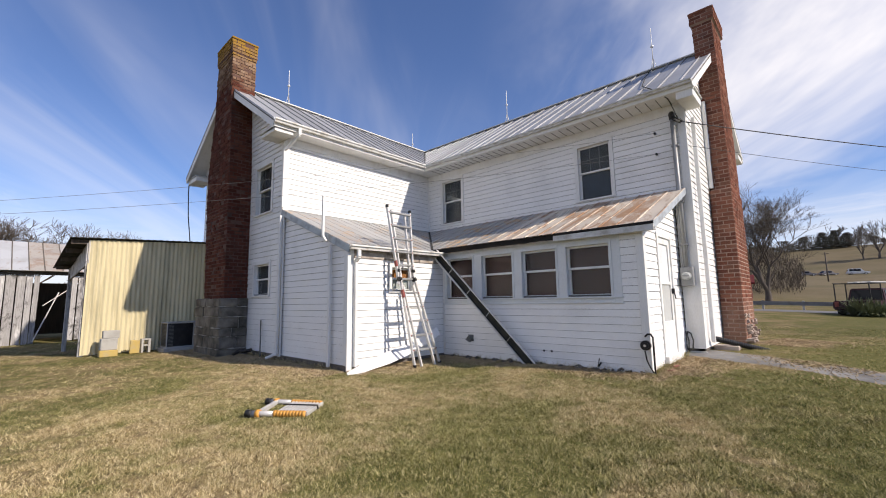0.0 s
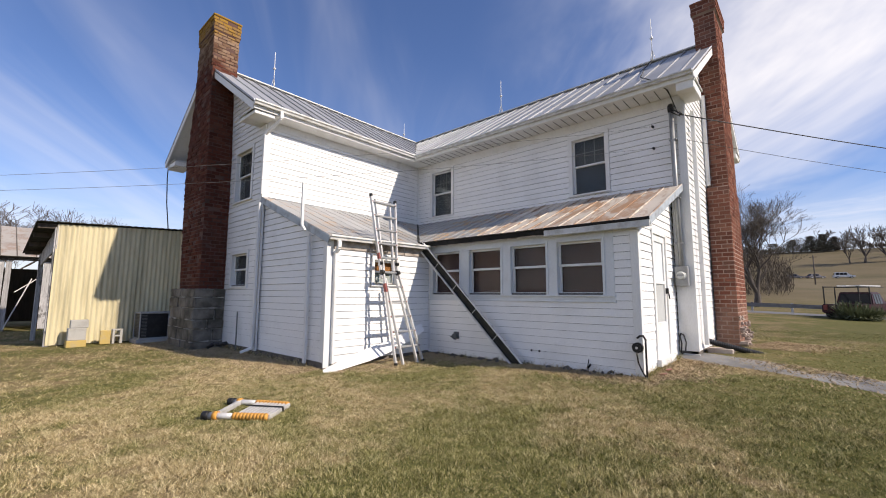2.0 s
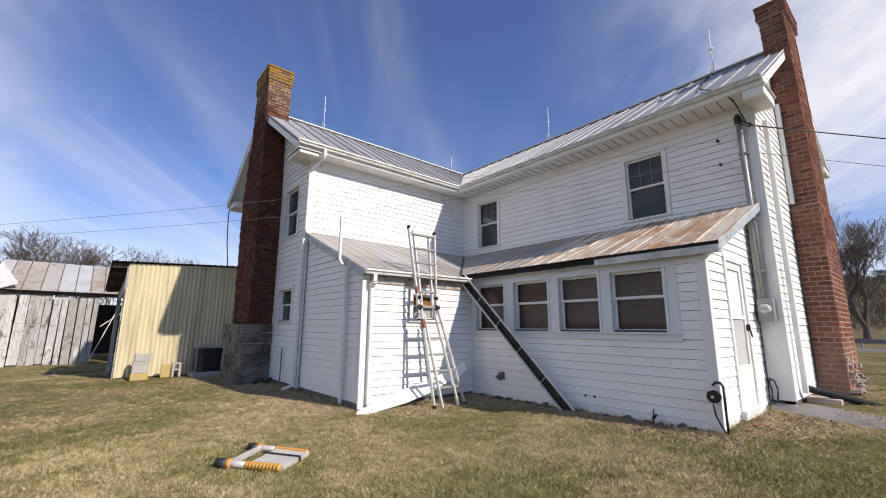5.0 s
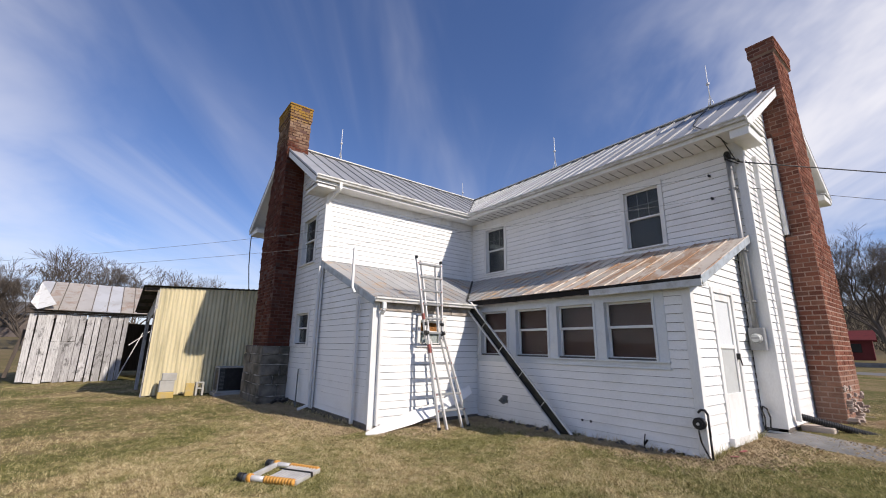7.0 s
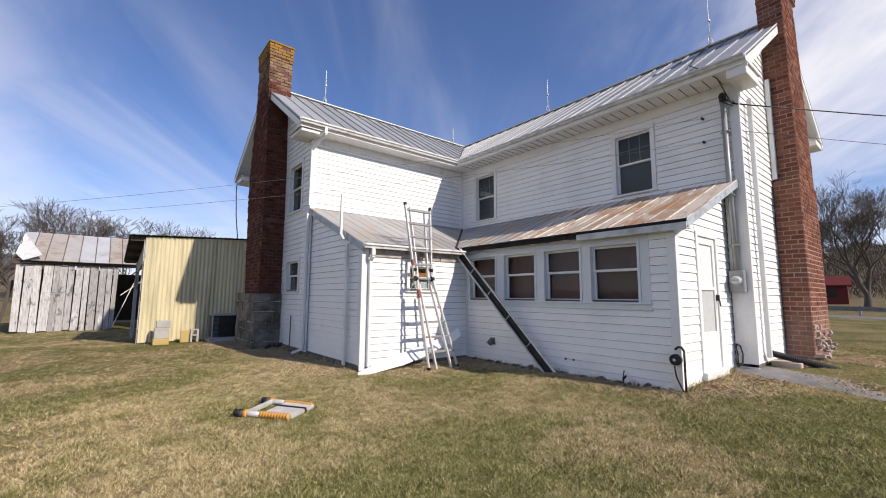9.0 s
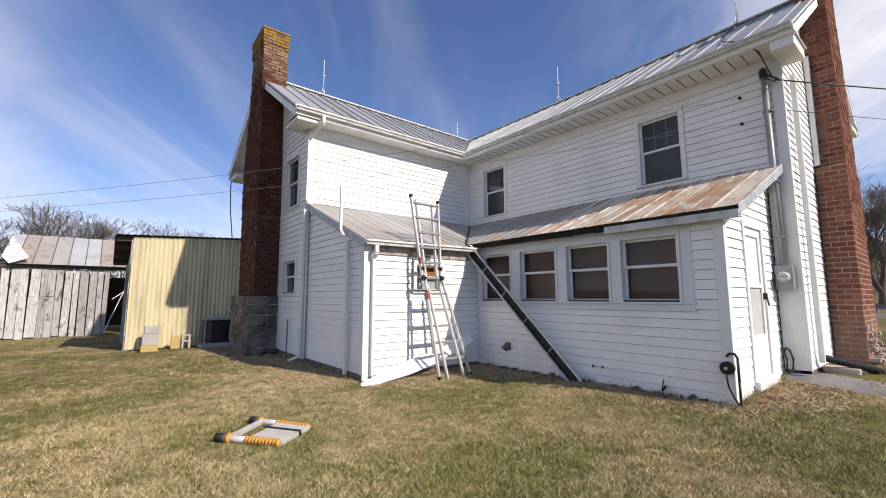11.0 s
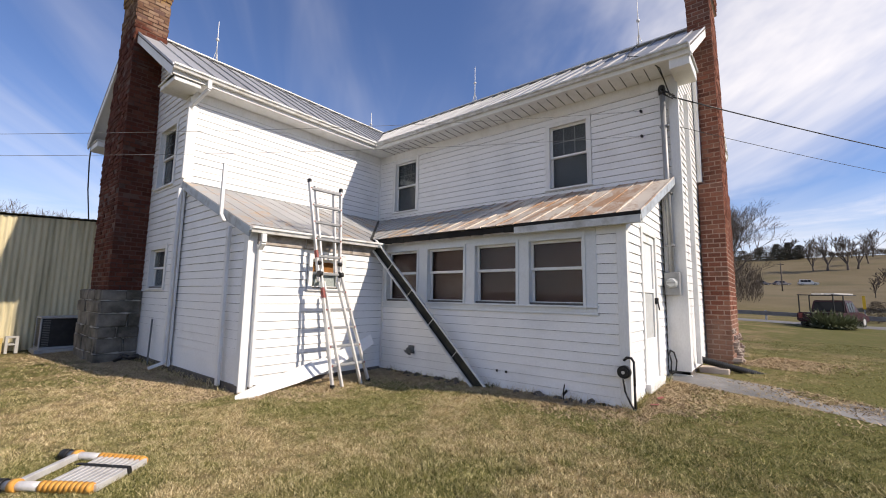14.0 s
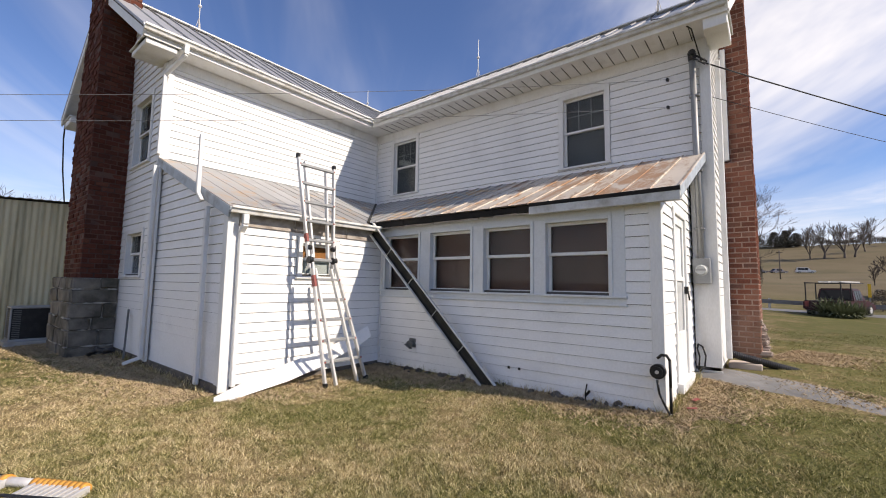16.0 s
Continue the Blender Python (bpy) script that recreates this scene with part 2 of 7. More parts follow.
def barn_wood(name):
    """Silvered planks: each of its own grey, long grain, pale worn scars and dark damp blotches."""
    m, n, l, b = make_mat(name, 0.92, 0, 0.2)
    rnd = island_random(n, True)
    col = ramp(n, l, rnd, [(0.0, (0.36, 0.35, 0.34)), (0.5, (0.5, 0.49, 0.48)), (1.0, (0.64, 0.63, 0.61))])
    grain = tex(n, l, 7.0, 6, (5, 5, 0.35), co="Position", rough=0.7)
    col = mixc(n, l, ramp(n, l, grain, [(0.36, (0.6, 0.6, 0.6)), (0.55, (0, 0, 0))]), col, (0.12, 0.11, 0.105))
    scar = tex(n, l, 2.2, 6, (2.6, 2.6, 0.6), co="Position", rough=0.7, dist=0.3)
    col = mixc(n, l, ramp(n, l, scar, [(0.55, (0, 0, 0)), (0.68, (0.8, 0.8, 0.8))]), col, (0.66, 0.65, 0.64))
    damp = tex(n, l, 1.9, 5, (1.5, 1.5, 1), (0.4, 0, 0), co="Position", rough=0.7, dist=0.4)
    col = mixc(n, l, ramp(n, l, damp, [(0.56, (0, 0, 0)), (0.64, (0.8, 0.8, 0.8))]), col, (0.09, 0.085, 0.08))
    l.new(col, b.inputs["Base Color"])
    bump(n, l, b, grain, 0.7, 0.01)
    return m


M_BARNWOOD = barn_wood("grey_barn_wood")
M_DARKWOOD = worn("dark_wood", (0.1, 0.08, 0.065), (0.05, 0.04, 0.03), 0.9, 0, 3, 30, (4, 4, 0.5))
M_PALEBOARD = worn("pale_board", (0.7, 0.66, 0.62), (0.4, 0.36, 0.33), 0.8, 0, 3, 30, (4, 4, 0.5))
M_YELLOW = worn("yellow_corrugated_sheet", (0.66, 0.58, 0.37), (0.22, 0.2, 0.12), 0.5, 0, 1.6, 24, (4, 4, 0.35), (0.47, 0.8), 0.1)
M_ALU = worn("aluminium", (0.66, 0.65, 0.63), (0.48, 0.47, 0.46), 0.4, 0.3, 6, 80, strength=0.03)
M_RED = worn("red_paint", (0.26, 0.06, 0.05), (0.25, 0.05, 0.04), 0.5)
M_ORANGE = worn("orange_plastic", (0.72, 0.35, 0.07), (0.55, 0.24, 0.04), 0.45, 0, 20, 90, strength=0.03)
M_RUSTSEAM = worn("rusty_seam", (0.14, 0.12, 0.1), (0.07, 0.05, 0.04), 0.8)
M_GREYMETAL = worn("grey_metal", (0.33, 0.34, 0.34), (0.25, 0.25, 0.25), 0.45, 0.3, 5, 70, strength=0.03)
M_FRAME = worn("dark_grey_case", (0.13, 0.135, 0.13), (0.08, 0.08, 0.08), 0.5)
M_CASE = worn("pale_grey_case", (0.36, 0.37, 0.37), (0.25, 0.25, 0.25), 0.5)
M_ASPHALT = worn("worn_asphalt", (0.25, 0.245, 0.24), (0.1, 0.1, 0.1), 0.9, 0, 2, 90, (1, 1, 1), (0.35, 0.7), 0.7)
M_ROAD = worn("road_asphalt", (0.16, 0.16, 0.165), (0.12, 0.12, 0.12), 0.85, 0, 1, 60, strength=0.3)
M_RAIL = worn("weathered_rail", (0.2, 0.2, 0.2), (0.12, 0.11, 0.1), 0.6, 0.2)
M_BARK = worn("bark", (0.12, 0.1, 0.085), (0.06, 0.048, 0.04), 0.95, 0, 4, 40, (3, 3, 0.6), strength=0.6)
M_DARKFOLIAGE = worn("dark_foliage", (0.075, 0.068, 0.05), (0.045, 0.04, 0.03), 0.9, 0, 0.6, 8)
M_REDBARN = worn("red_barn_paint", (0.14, 0.018, 0.018), (0.1, 0.014, 0.014), 0.7)
M_FARBRICK = worn("far_brick", (0.17, 0.14, 0.125), (0.12, 0.1, 0.09), 0.9)
M_FARROOF = worn("grey_shingle", (0.12, 0.12, 0.12), (0.08, 0.08, 0.08), 0.9)
M_DRY = worn("dry_leaves", (0.48, 0.37, 0.23), (0.26, 0.19, 0.12), 0.95, 0, 5, 60, strength=0.5)
M_SCRUB = worn("brown_scrub", (0.11, 0.088, 0.066), (0.06, 0.05, 0.038), 0.95, 0, 0.5, 8)
M_YUCCA = worn("spiky_green_leaf", (0.17, 0.19, 0.1), (0.08, 0.095, 0.045), 0.6, 0, 3, 20)
M_RUBBER = worn("tyre_rubber", (0.02, 0.02, 0.02), (0.035, 0.035, 0.035), 0.8)
M_FOOTING = worn("dirty_footing", (0.15, 0.13, 0.11), (0.035, 0.03, 0.025), 0.95, 0, 5, 40)
M_RUBBLE = worn("pale_rubble", (0.4, 0.33, 0.28), (0.2, 0.14, 0.11), 0.95, 0, 7, 50, strength=0.6)
M_RAKE = worn("blue_grey_rake_metal", (0.42, 0.47, 0.5), (0.2, 0.2, 0.19), 0.5, 0.1, 6, 40, (1, 1, 1), (0.45, 0.72))
M_CREAM = worn("cream_clay_spill", (0.5, 0.42, 0.36), (0.4, 0.3, 0.24), 0.9)


def metal_roof(name, light, grey, rust, rust_at, part=True, metal=0.55, flow=(1, 1, 1), two=False):
    m, n, l, b = make_mat(name, 0.5, metal, 0.4)
    big = tex(n, l, 0.8, 7, (1, 1, 1), co="Position", dist=0.4)
    rnd = island_random(n, part)
    col = mixc(n, l, ramp(n, l, rnd, [(0.35 if two else 0, (0, 0, 0)), (0.65 if two else 1, (1, 1, 1))]), light, grey)
    streak = tex(n, l, 2.2, 6, flow, co="Position", rough=0.7, dist=1.0)
    add = n.new("ShaderNodeMath")
    add.operation = "MULTIPLY_ADD"
    l.new(rnd, add.inputs[0])
    add.inputs[1].default_value = 0.16
    l.new(streak, add.inputs[2])
    rf = ramp(n, l, add.outputs[0], [(rust_at, (0, 0, 0)), (rust_at + 0.14, (1, 1, 1))])
    col = mixc(n, l, rf, col, rust)
    col = mixc(n, l, ramp(n, l, big, [(0.45, (0, 0, 0)), (0.8, (0.5, 0.5, 0.5))]), col, tuple(c * 0.55 for c in grey))
    l.new(col, b.inputs["Base Color"])
    rr = n.new("ShaderNodeMapRange")
    rr.inputs["To Min"].default_value, rr.inputs["To Max"].default_value = metal, 0.0
    l.new(rf, rr.inputs["Value"])
    l.new(rr.outputs["Result"], b.inputs["Metallic"])
    fine = tex(n, l, 9, 3, co="Position")
    bump(n, l, b, fine, 0.25, 0.01)
    return m


M_ROOF = metal_roof("galvanised_roof", (0.44, 0.45, 0.46), (0.32, 0.325, 0.335), (0.33, 0.25, 0.19), 0.76, metal=0.35)
M_PORCHROOF = metal_roof("rusty_porch_roof", (0.68, 0.6, 0.5), (0.52, 0.47, 0.41), (0.36, 0.21, 0.12), 0.54, metal=0.1, flow=(2.0, 0.6, 1))
M_LEANROOF = metal_roof("grey_lean_to_roof", (0.43, 0.43, 0.42), (0.33, 0.33, 0.325), (0.42, 0.27, 0.14), 0.655, metal=0.1)
M_BARNROOF = metal_roof("rusty_barn_roof", (0.47, 0.485, 0.5), (0.4, 0.37, 0.33), (0.3, 0.22, 0.17), 0.6, metal=0.1, two=True)

# glass: a clear pane that mirrors more at a slant
M_GLASS, gn, gl, gb = make_mat("window_glass")
gn.remove(gb)
g_tr, g_gl, g_mx, g_fr = gn.new("ShaderNodeBsdfTransparent"), gn.new("ShaderNodeBsdfGlossy"), gn.new("ShaderNodeMixShader"), gn.new("ShaderNodeLayerWeight")
g_tr.inputs["Color"].default_value = (0.82, 0.85, 0.85, 1)
g_gl.inputs["Roughness"].default_value = 0.015
g_fr.inputs["Blend"].default_value = 0.5
g_pw, g_ad = gn.new("ShaderNodeMath"), gn.new("ShaderNodeMath")
g_pw.operation, g_ad.operation = "POWER", "MULTIPLY_ADD"
g_pw.inputs[1].default_value = 3.6
g_ad.inputs[1].default_value, g_ad.inputs[2].default_value = 0.4, 0.015
gl.new(g_fr.outputs["Facing"], g_pw.inputs[0])
gl.new(g_pw.outputs[0], g_ad.inputs[0])
gl.new(g_ad.outputs[0], g_mx.inputs[0])
gl.new(g_tr.outputs[0], g_mx.inputs[1])
gl.new(g_gl.outputs[0], g_mx.inputs[2])
gl.new(g_mx.outputs[0], gn["Material Output"].inputs["Surface"])
M_FROST = worn("frosted_pane", (0.55, 0.57, 0.56), (0.45, 0.46, 0.45), 0.25)


def car_paint(name, col):
    m, n, l, b = make_mat(name, 0.4, 0.1, 0.3)
    f = tex(n, l, 2.0, 4, co="Position")
    l.new(ramp(n, l, f, [(0.3, col), (0.8, tuple(c * 0.7 for c in col))]), b.inputs["Base Color"])
    b.inputs["Coat Weight"].default_value = 0.1
    return m


M_VAN = car_paint("burgundy_paint", (0.045, 0.008, 0.013))
M_WHITECAR = car_paint("white_car_paint", (0.75, 0.75, 0.75))
M_GREYCAR = car_paint("grey_car_paint", (0.2, 0.19, 0.2))
M_CARGLASS, *_cg = make_mat("dark_car_glass", 0.12, 0, 0.25)
_cg[2].inputs["Base Color"].default_value = (0.01, 0.011, 0.012, 1)


def grass_colours(n, l, blade):
    """Dormant lawn: straw with green patches, at the scale of metres and of tufts."""
    p1 = ramp(n, l, tex(n, l, 0.55, 5, co="Position", dist=0.6), [(0.35, (0.3, 0.3, 0.3)), (0.65, (0.7, 0.7, 0.7))])
    p2 = tex(n, l, 5.0, 5, co="Position")
    add = n.new("ShaderNodeMath")
    add.operation = "MULTIPLY_ADD"
    l.new(p2, add.inputs[0])
    add.inputs[1].default_value = 0.6
    l.new(p1, add.inputs[2])
    gp = n.new("ShaderNodeNewGeometry")
    gs = n.new("ShaderNodeSeparateXYZ")
    l.new(gp.outputs["Position"], gs.inputs["Vector"])
    gr = n.new("ShaderNodeMapRange")
    gr.inputs["From Min"].default_value, gr.inputs["From Max"].default_value = 6.5, 10.5
    gr.inputs["To Min"].default_value, gr.inputs["To Max"].default_value = -0.03, 0.15
    l.new(gs.outputs["X"], gr.inputs["Value"])
    more = n.new("ShaderNodeMath")
    l.new(add.outputs[0], more.inputs[0])
    l.new(gr.outputs["Result"], more.inputs[1])
    speck = tex(n, l, 70, 2, co="Position")
    last = n.new("ShaderNodeMath")
    last.operation = "MULTIPLY_ADD"
    l.new(speck, last.inputs[0])
    last.inputs[1].default_value = 0.6
    l.new(more.outputs[0], last.inputs[2])
    shift = n.new("ShaderNodeMath")
    l.new(last.outputs[0], shift.inputs[0])
    shift.inputs[1].default_value = -0.62
    green = ramp(n, l, shift.outputs[0], [(0.32, (0, 0, 0)), (0.58, (1, 1, 1))])
    if blade:
        rnd = island_random(n, False)
        straw = ramp(n, l, rnd, [(0.0, (0.1, 0.07, 0.032)), (0.45, (0.45, 0.345, 0.17)), (1.0, (0.93, 0.79, 0.5))])
        grass = ramp(n, l, rnd, [(0.0, (0.05, 0.062, 0.016)), (0.6, (0.24, 0.228, 0.072)), (1.0, (0.66, 0.58, 0.31))])
    else:
        f = tex(n, l, 38, 5, co="Position")
        straw = ramp(n, l, f, [(0.3, (0.1, 0.072, 0.038)), (0.7, (0.33, 0.25, 0.13))])
        grass = ramp(n, l, f, [(0.3, (0.045, 0.05, 0.014)), (0.7, (0.17, 0.16, 0.055))])
    return mixc(n, l, green, straw, grass)


M_GROUND, n_, l_, b_ = make_mat("lawn_ground", 0.95, 0, 0.1)
far_n = tex(n_, l_, 0.035, 5, co="Position")
far_c = ramp(n_, l_, far_n, [(0.3, (0.11, 0.092, 0.052)), (0.5, (0.16, 0.13, 0.08)), (0.75, (0.085, 0.08, 0.042))])
geo_ = n_.new("ShaderNodeNewGeometry")
vl_ = n_.new("ShaderNodeVectorMath")
vl_.operation = "LENGTH"
l_.new(geo_.outputs["Position"], vl_.inputs[0])
mr_ = n_.new("ShaderNodeMapRange")
mr_.inputs["From Min"].default_value, mr_.inputs["From Max"].default_value = 28, 55
l_.new(vl_.outputs["Value"], mr_.inputs["Value"])
l_.new(mixc(n_, l_, mr_.outputs["Result"], grass_colours(n_, l_, False), far_c), b_.inputs["Base Color"])
bump(n_, l_, b_, tex(n_, l_, 30, 5, co="Position"), 0.8, 0.03)
M_BLADE, n_, l_, b_ = make_mat("grass_blades", 0.8, 0, 0.15)
l_.new(grass_colours(n_, l_, True), b_.inputs["Base Color"])


# ---------------------------------------------------------------- building helpers
def bm_new():
    return bmesh.new()


def origin_of(ob):
    v = Vector((0, 0, 0))
    while ob is not None:
        v += ob.location
        ob = ob.parent
    return v


def link_mesh(name, me, material, parent, label=""):
    if material:
        me.materials.append(material)
    ob = new(name, me)
    if parent is not None:
        ob.parent = parent
    if label:
        tagged(ob, label)
    return ob


def part(name, bm, material, parent, label=""):
    """One mesh under a thing or a part; bm is in world places."""
    if parent is not None:
        bmesh.ops.translate(bm, verts=bm.verts, vec=-origin_of(parent))
    bmesh.ops.recalc_face_normals(bm, faces=bm.faces)
    me = bpy.data.meshes.new(name)
    bm.to_mesh(me)
    bm.free()
    return link_mesh(name, me, material, parent, label)


def thing(name, at, label, category, group="", kind=""):
    ob = new(name)
    ob.location = at
    ob.empty_display_size = 0.1
    return tagged(ob, label, category, group, kind)


def box(bm, x0, x1, y0, y1, z0, z1, bevel=0.0):
    vs = [bm.verts.new(p) for p in ((x0, y0, z0), (x1, y0, z0), (x1, y1, z0), (x0, y1, z0), (x0, y0, z1), (x1, y0, z1), (x1, y1, z1), (x0, y1, z1))]
    fs = [bm.faces.new([vs[i] for i in f]) for f in ((3, 2, 1, 0), (4, 5, 6, 7), (0, 1, 5, 4), (1, 2, 6, 5), (2, 3, 7, 6), (3, 0, 4, 7))]
    if bevel:
        es = list({e for f in fs for e in f.edges})
        bmesh.ops.bevel(bm, geom=es, offset=bevel, segments=1, affect="EDGES")
    return vs


def beam(bm, p, q, w, h, up=(0, 0, 1), bevel=0.0):
    """A bar of section w (sideways) by h (upwards) from p to q."""
    p, q = Vector(p), Vector(q)
    d = (q - p).normalized()
    s = d.cross(Vector(up))
    if s.length < 1e-4:
        s = d.cross(Vector((1, 0, 0)))
    s.normalize()
    u = s.cross(d)
    c = [p + s * a * w / 2 + u * b * h / 2 for a, b in ((-1, -1), (1, -1), (1, 1), (-1, 1))]
    e = [v + (q - p) for v in c]
    vs = [bm.verts.new(v) for v in c + e]
    fs = [bm.faces.new([vs[i] for i in f]) for f in ((0, 1, 2, 3), (7, 6, 5, 4), (0, 4, 5, 1), (1, 5, 6, 2), (2, 6, 7, 3), (3, 7, 4, 0))]
    if bevel:
        bmesh.ops.bevel(bm, geom=list({x for f in fs for x in f.edges}), offset=bevel, segments=1, affect="EDGES")


def tube(bm, p, q, r0, r1=None, seg=10, caps=True):
    p, q = Vector(p), Vector(q)
    r1 = r0 if r1 is None else r1
    d = (q - p).normalized()
    s = d.orthogonal().normalized()
    u = d.cross(s)
    rings = []
    for c, r in ((p, r0), (q, r1)):
        rings.append([bm.verts.new(c + (s * math.cos(a) + u * math.sin(a)) * r) for a in (2 * math.pi * i / seg for i in range(seg))])
    for i in range(seg):
        f = bm.faces.new((rings[0][i], rings[0][(i + 1) % seg], rings[1][(i + 1) % seg], rings[1][i]))
        f.smooth = True
    if caps:
        bm.faces.new(rings[0][::-1])
        bm.faces.new(rings[1])


def pipe(bm, pts, r, seg=8):
    for a, b in zip(pts, pts[1:]):
        tube(bm, a, b, r, r, seg)
    for p in pts[1:-1]:
        bmesh.ops.create_uvsphere(bm, u_segments=seg, v_segments=5, radius=r * 1.02, matrix=Matrix.Translation(p))


def clip(poly, a, b, c):
    """The part of a polygon of 2D points where a*u + b*v <= c."""
    out = []
    for i, p in enumerate(poly):
        q = poly[(i + 1) % len(poly)]
        dp, dq = a * p[0] + b * p[1] - c, a * q[0] + b * q[1] - c
        if dp <= 1e-9:
            out.append(p)
        if (dp < -1e-9 and dq > 1e-9) or (dp > 1e-9 and dq < -1e-9):
            t = dp / (dp - dq)
            out.append((p[0] + t * (q[0] - p[0]), p[1] + t * (q[1] - p[1])))
    return out


def clip_convex(poly, outline):
    """poly cut to a convex outline given anticlockwise."""
    for i, p in enumerate(outline):
        q = outline[(i + 1) % len(outline)]
        a, b = q[1] - p[1], -(q[0] - p[0])
        poly = clip(poly, a, b, a * p[0] + b * p[1])
        if len(poly) < 3:
            return []
    return poly


def area(poly):
    return 0.5 * abs(sum(p[0] * q[1] - q[0] * p[1] for p, q in zip(poly, poly[1:] + poly[:1])))


def prism(bm, lower, upper):
    """A solid between two matching rings of 3D points."""
    a, b = [bm.verts.new(p) for p in lower], [bm.verts.new(p) for p in upper]
    bm.faces.new(a[::-1])
    bm.faces.new(b)
    for i in range(len(a)):
        j = (i + 1) % len(a)
        bm.faces.new((a[i], a[j], b[j], b[i]))


class Plane:
    """A wall face: u along it, z up, d outwards."""

    def __init__(self, o, u, n):
        self.o, self.u, self.n = Vector(o), Vector(u), Vector(n)

    def at(self, u, z, d=0.0):
        return self.o + self.u * u + Vector((0, 0, z)) + self.n * d

    def box(self, bm, u0, u1, z0, z1, d0, d1, bevel=0.0):
        a, b = self.at(u0, z0, d0), self.at(u1, z1, d1)
        box(bm, min(a.x, b.x), max(a.x, b.x), min(a.y, b.y), max(a.y, b.y), z0, z1, bevel)


def cut_rect(u0, u1, z0, z1, holes):
    """The rectangles left of one after the holes are taken out."""
    rects = [(u0, u1, z0, z1)]
    for h0, h1, hz0, hz1 in holes:
        out = []
        for a, b, c, d in rects:
            if h1 <= a or h0 >= b or hz1 <= c or hz0 >= d:
                out.append((a, b, c, d))
                continue
            if h0 > a:
                out.append((a, h0, c, d))
            if h1 < b:
                out.append((h1, b, c, d))
            m0, m1 = max(a, h0), min(b, h1)
            if hz0 > c:
                out.append((m0, m1, c, hz0))
            if hz1 < d:
                out.append((m0, m1, hz1, d))
        rects = out
    return rects


def wall(name, plane, outline, holes, parent, siding_holes=None, pitch=0.131, z_first=0.1, depth=0.12, label=""):
    """A wall of real thickness with its openings, clad in lapped boards, each board an object."""
    us, zs = [p[0] for p in outline], [p[1] for p in outline]
    bm = bm_new()
    cu = sorted({min(us), max(us), *(h[i] for h in holes for i in (0, 1))})
    cz = sorted({min(zs), max(zs), *(h[i] for h in holes for i in (2, 3))})
    for a, b in zip(cu, cu[1:]):
        for c, d in zip(cz, cz[1:]):
            if any(h[0] <= a and b <= h[1] and h[2] <= c and d <= h[3] for h in holes):
                continue
            poly = clip_convex([(a, c), (b, c), (b, d), (a, d)], outline)
            if len(poly) >= 3 and area(poly) > 1e-4:
                prism(bm, [plane.at(u, z, -depth) for u, z in poly], [plane.at(u, z, 0) for u, z in poly])
    bmesh.ops.remove_doubles(bm, verts=bm.verts, dist=1e-4)
    w = part(name, bm, M_BACKING, parent, label)
    z, rows = z_first, []
    while z < max(zs):
        rows.append((z, z + pitch))
        z += pitch
    for r0, r1 in rows:
        for a, b, c, d in cut_rect(min(us), max(us), r0, r1, siding_holes if siding_holes is not None else holes):
            top = d - 0.006 if abs(d - r1) < 1e-6 else d
            poly = clip_convex([(a, c), (b, c), (b, top), (a, top)], outline)
            if len(poly) < 3 or area(poly) < 4e-4:
                continue
            bm = bm_new()
            lean = random.uniform(-0.002, 0.002)
            prism(bm, [plane.at(u, z, 0.001) for u, z in poly], [plane.at(u, z, 0.021 + lean - 0.016 * (z - r0) / pitch) for u, z in poly])
            part("siding_board", bm, M_SIDING, w)
    return w


